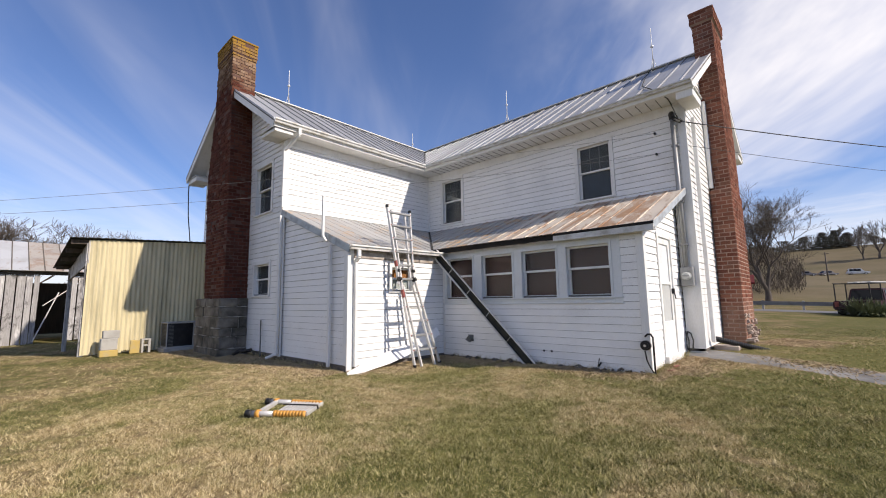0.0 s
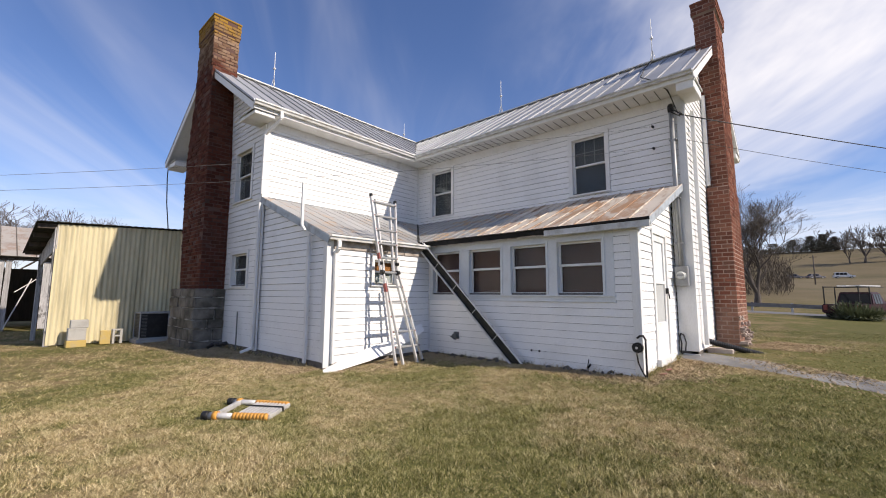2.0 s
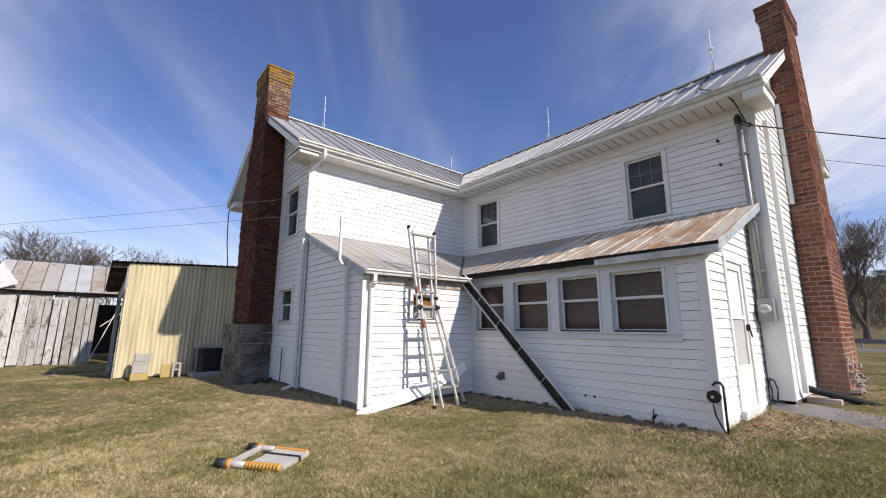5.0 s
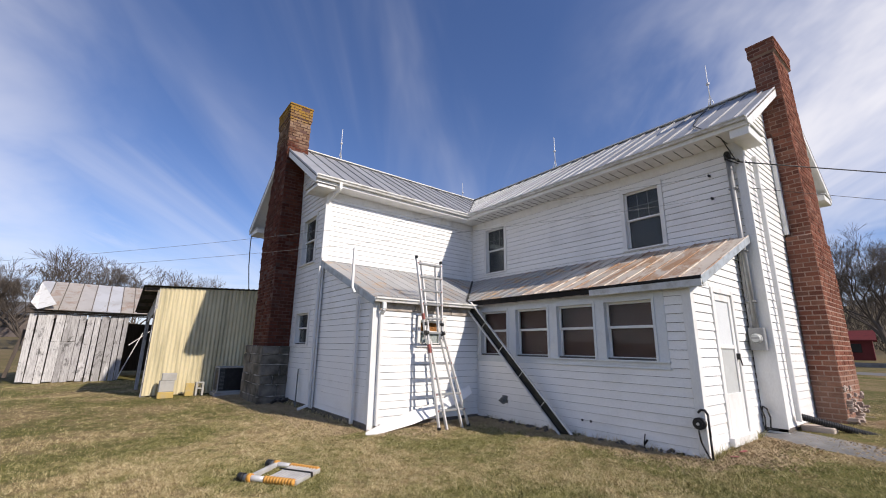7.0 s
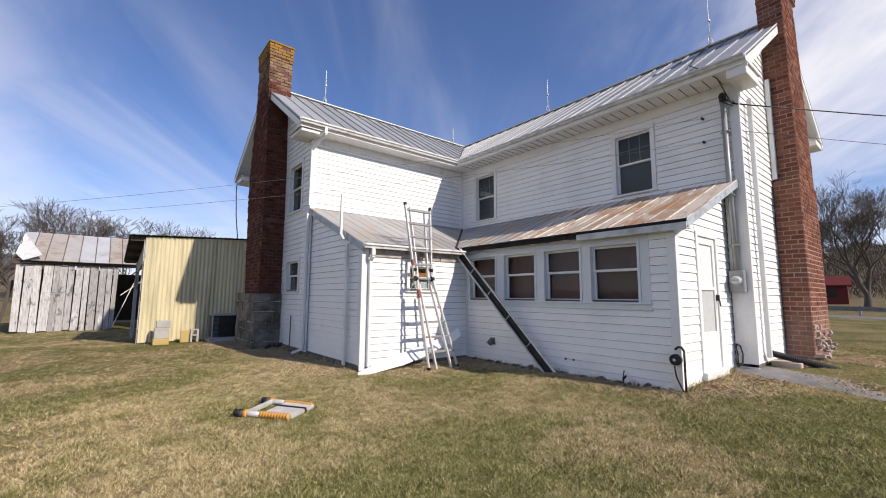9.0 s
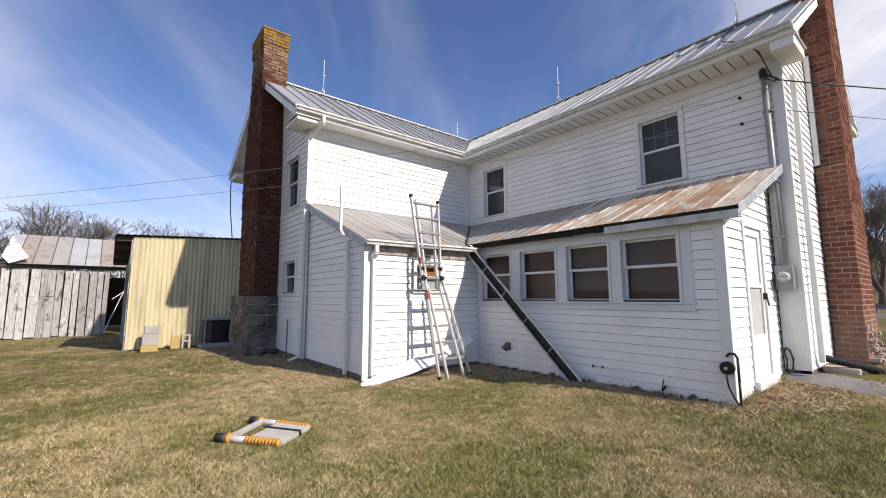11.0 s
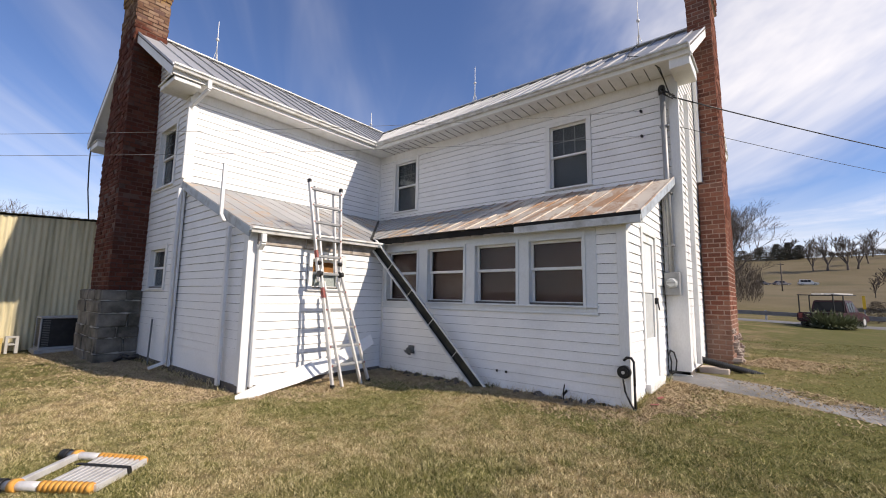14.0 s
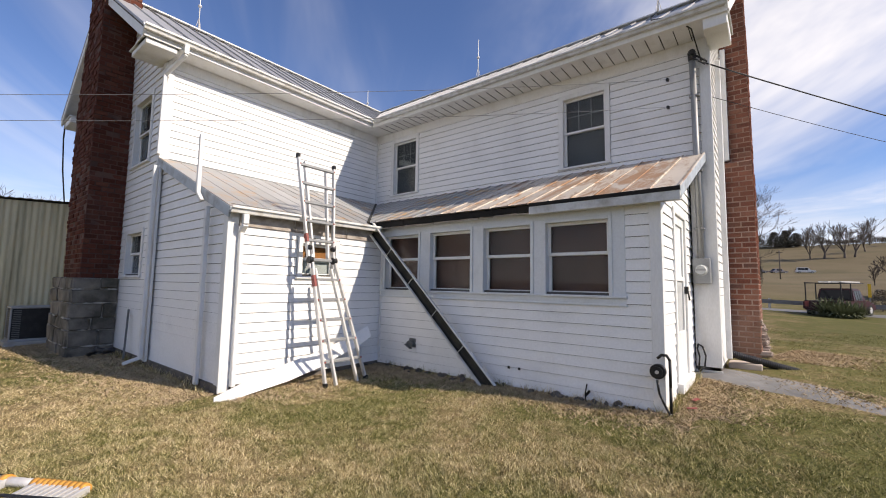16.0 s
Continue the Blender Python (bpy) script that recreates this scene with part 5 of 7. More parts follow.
def wall_foot_debris():
    """Torn strips of siding and dark clods lying against the porch foot."""
    rng = random.Random(41)
    d = thing("wall_foot_debris", (5.2, YP - 0.12, -0.03), "broken siding scraps and dark clods along the porch foot", "debris")
    for i in range(44):
        x = rng.uniform(3.0, 7.2)
        y = YP - 0.04 - abs(rng.gauss(0, 0.07))
        s = rng.uniform(0.02, 0.06)
        bm = bm_new()
        bmesh.ops.create_icosphere(bm, subdivisions=1, radius=s, matrix=Matrix.Translation((x, y, gz(x, y) + s * 0.3)))
        for v in bm.verts:
            v.co += Vector((rng.uniform(-1, 1), rng.uniform(-1, 1), rng.uniform(-0.6, 0.6))) * s * 0.4
        part("clod", bm, M_FOOTING, d)
    for i in range(6):
        x = rng.uniform(5.9, 7.1)
        z = gz(x, YP - 0.1) + rng.uniform(0.0, 0.03)
        a, w = rng.uniform(-0.5, 0.5), rng.uniform(0.05, 0.14)
        bm = bm_new()
        beam(bm, (x, YP - 0.05, z), (x + w * math.cos(a), YP - 0.07 - rng.uniform(0, 0.05), z + w * math.sin(a) * 0.6), 0.012, rng.uniform(0.02, 0.05))
        part("scrap", bm, M_BAREBLACK if i % 3 else M_OLDTRIM, d)
    bm = bm_new()
    pipe(bm, [(6.45, YP - 0.06, -0.03), (6.44, YP - 0.07, 0.12), (6.46, YP - 0.06, 0.24)], 0.008, 6)
    beam(bm, (6.44, YP - 0.065, 0.1), (6.5, YP - 0.08, 0.17), 0.006, 0.03)
    part("dead_stalk", bm, M_BAREBLACK, d)


wall_foot_debris()


# ---------------------------------------------------------------- fallen gutter
def fallen_gutter():
    p, q = Vector((2.74, -2.52, 2.4)), Vector((5.22, -2.47, 0.0))
    g = thing("fallen_gutter", q, "fallen gutter leaning across the porch front", "gutter")
    d = (q - p).normalized()
    n = Vector((0, -1, 0))
    n = (n - d * n.dot(d)).normalized()
    s = d.cross(n)
    w, h, t = 0.085, 0.085, 0.005
    prof = [(-w - 0.02, h), (-w, h), (-w + 0.01, 0), (w - 0.01, 0), (w, h), (w + 0.02, h), (w + 0.02, h - t), (w + t, h - t), (w - 0.008, -t), (-w + 0.008, -t), (-w - t, h - t), (-w - 0.02, h - t)]
    bm = bm_new()
    prism(bm, [p + s * a + n * b for a, b in prof], [q + s * a + n * b for a, b in prof])
    part("trough", bm, M_GUTTER, g)
    bm = bm_new()
    prism(bm, [p + s * a + n * b for a, b in ((-w + 0.012, 0.001), (w - 0.012, 0.001), (w - 0.004, 0.05), (w - 0.007, 0.05), (w - 0.016, 0.006), (-w + 0.016, 0.006), (-w + 0.007, 0.05), (-w + 0.004, 0.05))],
          [q + s * a + n * b for a, b in ((-w + 0.012, 0.001), (w - 0.012, 0.001), (w - 0.004, 0.05), (w - 0.007, 0.05), (w - 0.016, 0.006), (-w + 0.016, 0.006), (-w + 0.007, 0.05), (-w + 0.004, 0.05))])
    part("trough_lining", bm, M_DARKMETAL, g, "black dirt inside the trough")
    for i in range(1, 5):
        c = p.lerp(q, i / 5)
        bm = bm_new()
        beam(bm, c - s * (w + 0.01) + n * (h - 0.006), c + s * (w + 0.01) + n * (h - 0.006), 0.014, 0.006)
        part("strap", bm, M_GUTTER, g)
    bm = bm_new()
    beam(bm, q + s * 0.0 + Vector((0, 0, 0.02)), q + d * 0.18 + Vector((0, -0.02, 0.03)), 0.01, 0.05)
    part("bent_end", bm, M_GUTTER, g)


fallen_gutter()


# ---------------------------------------------------------------- ladders
def tall_ladder():
    L = thing("ladder", (3.42, -3.5, 0), "aluminium multi-position ladder leaning on the lean-to eave", "ladder")
    gl_ = gz(3.4, -3.6)
    rails = [((3.42, -3.88, gl_), (3.09, -3.97, 1.8)), ((3.4, -3.15, gl_), (3.09, -3.6, 1.8)), ((3.09, -3.99, 1.6), (2.82, -4.09, 3.26)), ((3.09, -3.59, 1.6), (2.82, -3.45, 3.22))]
    inner = [((3.46, -3.73, gl_), (3.12, -3.92, 1.6)), ((3.46, -3.36, gl_), (3.12, -3.65, 1.6)), ((3.05, -3.91, 1.75), (2.79, -3.96, 3.22)), ((3.05, -3.66, 1.75), (2.79, -3.58, 3.19))]
    for a, b in rails + inner:
        bm = bm_new()
        beam(bm, a, b, 0.034, 0.06, (1, 0, 0), 0.005)
        part("rail", bm, M_ALU, L)
    for i in range(11):
        z = 0.3 + 0.285 * i
        if z < 1.7:
            t = z / 1.8
            x, y0, y1 = 3.42 - 0.33 * t, -3.88 - 0.09 * t, -3.15 - 0.45 * t
            y0, y1 = y0 + 0.02, y1 - 0.02
        else:
            t = (z - 1.6) / 1.65
            x, y0, y1 = 3.09 - 0.27 * t, -3.98 - 0.1 * t, -3.6 + 0.14 * t
        bm = bm_new()
        beam(bm, (x, y0, z), (x, y1, z), 0.06, 0.04, bevel=0.005)
        part("rung", bm, M_GREYMETAL, L)
        for ye in (y0, y1):
            bm = bm_new()
            box(bm, x + 0.0, x + 0.034, ye - 0.012, ye + 0.012, z - 0.012, z + 0.012, 0.003)
            part("rung_lock", bm, M_RED, L, "red rung lock on the rail")
    for y in (-3.99, -3.58):
        bm = bm_new()
        tube(bm, (3.1, y - 0.03, 1.72), (3.1, y + 0.03, 1.72), 0.05, 0.05, 14)
        part("hinge", bm, M_BLACK, L)
        bm = bm_new()
        tube(bm, (3.07, y - 0.025, 1.9), (3.07, y + 0.025, 1.9), 0.035, 0.035, 12)
        part("hinge", bm, M_BLACK, L)
    for a, b in (((3.18, -3.948, 1.34), (3.145, -3.958, 1.5)), ((3.035, -4.012, 1.98), (3.012, -4.02, 2.1))):
        bm = bm_new()
        beam(bm, a, b, 0.037, 0.063, (1, 0, 0))
        part("red_label", bm, M_RED, L, "red warning strip on the rail")
    for p in ((3.42, -3.88, gl_), (3.4, -3.15, gl_), (2.82, -4.09, 3.26), (2.82, -3.45, 3.22)):
        bm = bm_new()
        x, y, z = p
        box(bm, x - 0.035, x + 0.035, y - 0.025, y + 0.025, z - 0.02, z + 0.05, 0.01)
        part("rubber_foot", bm, M_BLACK, L)


tall_ladder()


def telescopic_ladder():
    zb = gz(4.4, -7.0) + 0.034
    A, B, C, D = [Vector((x, y, zb)) for x, y in ((4.33, -7.42), (3.93, -7.0), (4.6, -6.6), (4.9, -6.99))]
    T = thing("telescopic_ladder", (4.4, -7.0, zb - 0.05), "collapsed telescopic ladder with orange collars lying on the lawn", "ladder")
    for p, q in ((A, D), (B, C)):
        d = (q - p).normalized()
        bm = bm_new()
        tube(bm, p - d * 0.02, p + d * 0.05, 0.045, 0.045, 16)
        part("end_cap", bm, M_BLACK, T)
        bm = bm_new()
        tube(bm, p + d * 0.05, p.lerp(q, 0.45), 0.033, 0.033, 16)
        part("stile", bm, M_ALU, T)
        bm = bm_new()
        tube(bm, p + d * 0.1, p + d * 0.15, 0.046, 0.046, 16)
        part("collar", bm, M_ORANGE, T)
        n = 10
        for i in range(n):
            a, b = p.lerp(q, 0.46 + 0.54 * i / n), p.lerp(q, 0.46 + 0.54 * (i + 0.82) / n)
            bm = bm_new()
            tube(bm, a, b, 0.043, 0.034, 14)
            part("collar", bm, M_ORANGE, T)
    for i in range(9):
        t = 0.5 + 0.5 * i / 8
        bm = bm_new()
        beam(bm, A.lerp(D, t), B.lerp(C, t), 0.03, 0.05, bevel=0.004)
        part("rung", bm, M_ALU, T)
    bm = bm_new()
    beam(bm, A.lerp(D, 0.17), B.lerp(C, 0.17), 0.045, 0.055, bevel=0.006)
    part("rung", bm, M_ALU, T, "single wide bottom rung")
    bm = bm_new()
    m0, m1 = (A.lerp(D, 0.42) * 0.4 + B.lerp(C, 0.42) * 0.6), (A.lerp(D, 1.02) * 0.4 + B.lerp(C, 1.02) * 0.6)
    beam(bm, m0 + Vector((0, 0, 0.032)), m1 + Vector((0, 0, 0.032)), 0.028, 0.008)
    beam(bm, m1 + Vector((0, 0, 0.032)), m1 + Vector((0.01, 0.01, -0.03)), 0.04, 0.008)
    part("strap", bm, M_BLACK, T)


telescopic_ladder()


# ---------------------------------------------------------------- things at the foot of the walls
def fallen_sheet():
    s = thing("fallen_siding_sheet", (2.8, -4.2, 0), "bent white siding sheet fallen against the lean-to foot", "siding sheet")
    pts = [(-5.18, -0.05, 3.05), (-4.8, 0.01, 3.03), (-4.2, 0.11, 2.98), (-3.7, 0.2, 2.96), (-3.35, 0.3, 2.94), (-3.0, 0.42, 2.91), (-2.66, 0.55, 2.88)]
    bm = bm_new()
    lo, hi, lo2, hi2 = [], [], [], []
    for i, (y, z, x) in enumerate(pts):
        w = (0.05, 0.12, 0.17, 0.18, 0.17, 0.16, 0.15)[i]
        lo.append(Vector((x + 0.1, y - 0.03, z - 0.03 + 0.02 * math.sin(i * 2.1))))
        hi.append(Vector((x - 0.09, y + 0.05, z + w * 0.85)))
    for k in range(len(pts) - 1):
        t = Vector((0.006, 0, 0.003))
        prism(bm, [lo[k], lo[k + 1], hi[k + 1], hi[k]], [v + t for v in (lo[k], lo[k + 1], hi[k + 1], hi[k])])
    bmesh.ops.remove_doubles(bm, verts=bm.verts, dist=1e-4)
    part("sheet", bm, M_SIDING, s)
    bm = bm_new()
    for k in range(len(pts) - 1):
        beam(bm, hi[k] + Vector((0.005, 0, 0)), hi[k + 1] + Vector((0.005, 0, 0)), 0.012, 0.02)
    part("folded_edge", bm, M_TRIM, s)


fallen_sheet()


def hose_stand():
    h = thing("hose_reel", (7.25, -2.42, 0.05), "black hose reel and standpipe at the porch corner", "hose reel")
    bm = bm_new()
    tube(bm, (7.24, -2.33, 0.5), (7.24, -2.4, 0.5), 0.078, 0.078, 20)
    tube(bm, (7.24, -2.4, 0.5), (7.24, -2.42, 0.5), 0.055, 0.055, 20)
    part("reel", bm, M_BLACK, h)
    bm = bm_new()
    pipe(bm, [(7.24, -2.38, 0.64), (7.28, -2.38, 0.68), (7.33, -2.38, 0.68), (7.36, -2.38, 0.63), (7.36, -2.38, 0.35), (7.36, -2.38, 0.08), (7.33, -2.41, 0.04)], 0.015)
    part("standpipe", bm, M_BLACK, h)
    bm = bm_new()
    pipe(bm, [(7.24, -2.42, 0.42), (7.26, -2.43, 0.28), (7.32, -2.44, 0.15), (7.36, -2.45, 0.09)], 0.012)
    part("hose", bm, M_BLACK, h)
    bm = bm_new()
    tube(bm, (7.24, -2.422, 0.5), (7.24, -2.43, 0.5), 0.02, 0.02, 12)
    part("hub", bm, M_ALU, h)


hose_stand()
for n_b, (x, y, a, m_b) in enumerate([(7.5, -1.72, 1.1, M_RED), (7.51, -2.09, 0.2, M_RED)]):
    bm = bm_new()
    z = gz(x, y) + 0.035
    c, s = math.cos(a) * 0.05, math.sin(a) * 0.05
    ring = [(x - c + s * 0.5, y - s - c * 0.5, z), (x + c + s * 0.5, y + s - c * 0.5, z + 0.01), (x + c - s * 0.5, y + s + c * 0.5, z + 0.015), (x - c - s * 0.5, y - s + c * 0.5, z)]
    prism(bm, ring, [(p, q, r + 0.004) for p, q, r in ring])
    tagged(part("litter_scrap", bm, m_b, None), "small scrap of paper lying in the grass", "litter", "scraps by the porch")
bm = bm_new()
pipe(bm, [(-6.0, -5.45, 5.35), (-6.02, -5.45, 5.0), (-6.06, -5.4, 4.2), (-6.0, -5.3, 3.2)], 0.016)
part("drop_cable", bm, M_DARKMETAL, house)
bm = bm_new()
pipe(bm, [(-1.5, -5.45, 0.03), (-1.35, -5.35, 0.12), (-1.2, -5.28, 0.1), (-1.05, -5.2, 0.14)], 0.045)
tagged(part("drain_elbow", bm, M_BLACK, None), "short black drain elbow by the gable wall", "drain pipe")


def drain_pipe():
    d = thing("drain_pipe", (7.9, 0.6, 0.2), "black corrugated drain pipe lying on the ground", "drain pipe")
    p, q = Vector((7.7, 0.42, 0.42)), Vector((8.58, 1.0, 0.15))
    bm = bm_new()
    n = 34
    for i in range(n):
        a, b = p.lerp(q, i / n), p.lerp(q, (i + 1) / n)
        m = a.lerp(b, 0.5)
        tube(bm, a, m, 0.05, 0.057, 12, False)
        tube(bm, m, b, 0.057, 0.05, 12, False)
    part("pipe", bm, M_BLACK, d)
    bm = bm_new()
    box(bm, 7.66, 8.08, 0.5, 0.8, 0.16, 0.28, 0.012)
    ob = part("splash_block", bm, M_CREAM, None)
    tagged(ob, "tan concrete splash block under the drain pipe", "splash block")


drain_pipe()
stake = bm_new()
beam(stake, (-0.72, -5.12, 0.0), (-0.88, -5.06, 0.86), 0.03, 0.03, bevel=0.004)
tagged(part("stake", stake, M_FRAME, None), "thin grey metal stake leaning on the gable wall", "stake")


def air_conditioner():
    x0, x1, y0, y1, z1 = -4.86, -4.22, -6.24, -5.38, 0.78
    a = thing("air_conditioner", (-4.5, -5.9, 0), "grey outdoor air conditioning unit beside the shed", "air conditioner")
    bm = bm_new()
    box(bm, x0 - 0.06, x1 + 0.06, y0 - 0.06, y1 + 0.06, -0.05, 0.05, 0.01)
    part("pad", bm, M_CONCRETE, a)
    bm = bm_new()
    box(bm, x0 + 0.03, x1 - 0.03, y0 + 0.03, y1 - 0.03, 0.08, z1 - 0.03)
    part("core", bm, M_BLACK, a)
    bm = bm_new()
    box(bm, x0, x1, y0, y1, z1 - 0.04, z1, 0.012)
    box(bm, x0, x1, y0, y1, 0.05, 0.1, 0.008)
    for px, py in ((x0, y0), (x1 - 0.03, y0), (x0, y1 - 0.03), (x1 - 0.03, y1 - 0.03)):
        box(bm, px, px + 0.03, py, py + 0.03, 0.1, z1 - 0.04, 0.008)
    part("frame", bm, M_CASE, a)
    bm = bm_new()
    box(bm, x1 - 0.028, x1 - 0.004, y1 - 0.2, y1 - 0.03, 0.1, z1 - 0.04, 0.004)
    part("service_panel", bm, M_CASE, a)
    for i in range(16):
        z = 0.12 + 0.038 * i
        bm = bm_new()
        box(bm, x0 + 0.05, x1 - 0.05, y0 + 0.006, y0 + 0.016, z, z + 0.016)
        box(bm, x1 - 0.016, x1 - 0.006, y0 + 0.05, y0 + 0.17, z, z + 0.016)
        part("louvre", bm, M_FRAME, a)


air_conditioner()


def block(name, b, mat, label, cat="concrete block"):
    bm = bm_new()
    box(bm, *b, 0.012)
    return tagged(part(name, bm, mat, None), label, cat)


block("concrete_block", (-4.67, -4.37, -7.66, -7.28, -0.05, 0.12), M_YELLOWBLOCK, "yellow stained block on the grass by the shed")
block("concrete_block", (-4.66, -4.42, -7.64, -7.29, 0.12, 0.42), M_CONCRETE, "plain grey concrete block in a stack")
block("concrete_block", (-4.66, -4.46, -7.6, -7.25, 0.42, 0.62), M_CONCRETE, "plain grey concrete block in a stack")
block("yellow_board", (-4.7, -4.64, -6.98, -6.76, -0.04, 0.32), M_YELLOWBLOCK, "small yellow board leaning by the shed", "board")
hb = bm_new()
for b in ((-4.86, -4.66, -6.72, -6.67, -0.04, 0.34), (-4.86, -4.66, -6.56, -6.5, -0.04, 0.34), (-4.86, -4.66, -6.67, -6.56, 0.14, 0.18), (-4.86, -4.66, -6.67, -6.56, 0.3, 0.34)):
    box(hb, *b, 0.006)
tagged(part("concrete_block", hb, M_CONCRETE, None), "hollow grey concrete block standing on end", "concrete block")


# ---------------------------------------------------------------- yellow shed
def shed():
    xs, y0, y1, xw = -5.06, -7.98, -4.3, -9.0
    s = thing("shed", (-7, -6.5, 0), "open-ended shed clad in pale yellow corrugated sheets", "shed")
    top = lambda y: 3.06 + 0.05 * (y - y0)
    # corrugated sheets, each of 0.66 m
    y = y0
    while y < y1 - 0.01:
        e = min(y + 0.66, y1)
        n = int((e - y) / 0.0165)
        bm = bm_new()
        a, b = [], []
        for i in range(n + 1):
            yy = y + (e - y) * i / n
            xx = xs + 0.016 * math.sin(2 * math.pi * yy / 0.11)
            a.append((bm.verts.new((xx, yy, -0.02)), bm.verts.new((xx, yy, top(yy)))))
            b.append((bm.verts.new((xx - 0.004, yy, -0.02)), bm.verts.new((xx - 0.004, yy, top(yy)))))
        for i in range(n):
            bm.faces.new((a[i][0], a[i + 1][0], a[i + 1][1], a[i][1])).smooth = True
            bm.faces.new((b[i][1], b[i + 1][1], b[i + 1][0], b[i][0])).smooth = True
        part("wall_sheet", bm, M_YELLOW, s)
        y = e
    zr = lambda x: 3.09 + 0.115 * (x - xs)
    # roof sheets on rafters, sloping away to the west
    y = y0 - 0.4
    while y < y1:
        e = min(y + 0.62, y1 + 0.1)
        bm = bm_new()
        n = int((e - y) / 0.04)
        pts = []
        for i in range(n + 1):
            yy = y + (e - y) * i / n
            w = 0.008 * math.sin(2 * math.pi * yy / 0.16)
            dz = 0.05 * (yy - y0)
            pts.append([bm.verts.new((xx, yy, zr(xx) + w + dz + k)) for xx in (xs + 0.1, xw - 0.5) for k in (0.0, 0.006)])
        for p, q in zip(pts, pts[1:]):
            bm.faces.new((p[1], q[1], q[3], p[3])).smooth = True
            bm.faces.new((p[0], p[2], q[2], q[0])).smooth = True
            bm.faces.new((p[0], q[0], q[1], p[1]))
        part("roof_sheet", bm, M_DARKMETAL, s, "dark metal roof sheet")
        y = e
    for x in (xs - 0.1, -6.3, -7.6, xw):
        bm = bm_new()
        beam(bm, (x, y0 - 0.36, zr(x) - 0.09), (x, y1, zr(x) - 0.09 + 0.17), 0.05, 0.12)
        part("rafter", bm, M_DARKWOOD, s)
    for y in (y0 + 0.02, y1):
        for x in (xs - 0.1, xw):
            bm = bm_new()
            beam(bm, (x, y, -0.2), (x, y, zr(x) - 0.1), 0.11, 0.11, (0, 1, 0), 0.006)
            part("post", bm, M_BARNWOOD, s)
    bm = bm_new()
    prism(bm, [(x, y0 + 0.0, z) for x, z in ((xs, 2.42), (xs, 3.04), (xw, zr(xw) - 0.1), (xw, zr(xw) - 0.5))], [(x, y0 + 0.03, z) for x, z in ((xs, 2.42), (xs, 3.04), (xw, zr(xw) - 0.1), (xw, zr(xw) - 0.5))])
    part("end_panel", bm, M_BARNWOOD, s, "grey board over the open end")
    bm = bm_new()
    beam(bm, (xw - 0.05, y0 - 0.2, zr(xw) - 0.03), (xw - 0.05, y1, zr(xw) + 0.1), 0.03, 0.16)
    part("eave_board", bm, M_DARKWOOD, s)
    bm = bm_new()
    box(bm, xw - 0.02, xw + 0.02, y0 + 1.2, y1, 0, 2.3)
    box(bm, xw, xs - 0.03, y1, y1 + 0.04, 0, 3.0)
    part("back_panel", bm, M_BARNWOOD, s)


shed()


def woodpile():
    w = thing("woodpile", (-6.2, -7.2, 0), "stacked split firewood inside the open shed", "firewood")
    rng = random.Random(5)
    for r in range(9):
        for c in range(9):
            x = -8.2 + c * 0.16 + rng.uniform(-0.03, 0.03)
            z = 0.08 + r * 0.14
            bm = bm_new()
            tube(bm, (x, -7.6 + rng.uniform(-0.08, 0.08), z), (x + rng.uniform(-0.03, 0.03), -7.0, z), 0.075, 0.07, 7)
            part("log", bm, M_PALEBOARD if rng.random() < 0.35 else M_DARKWOOD, w)


woodpile()


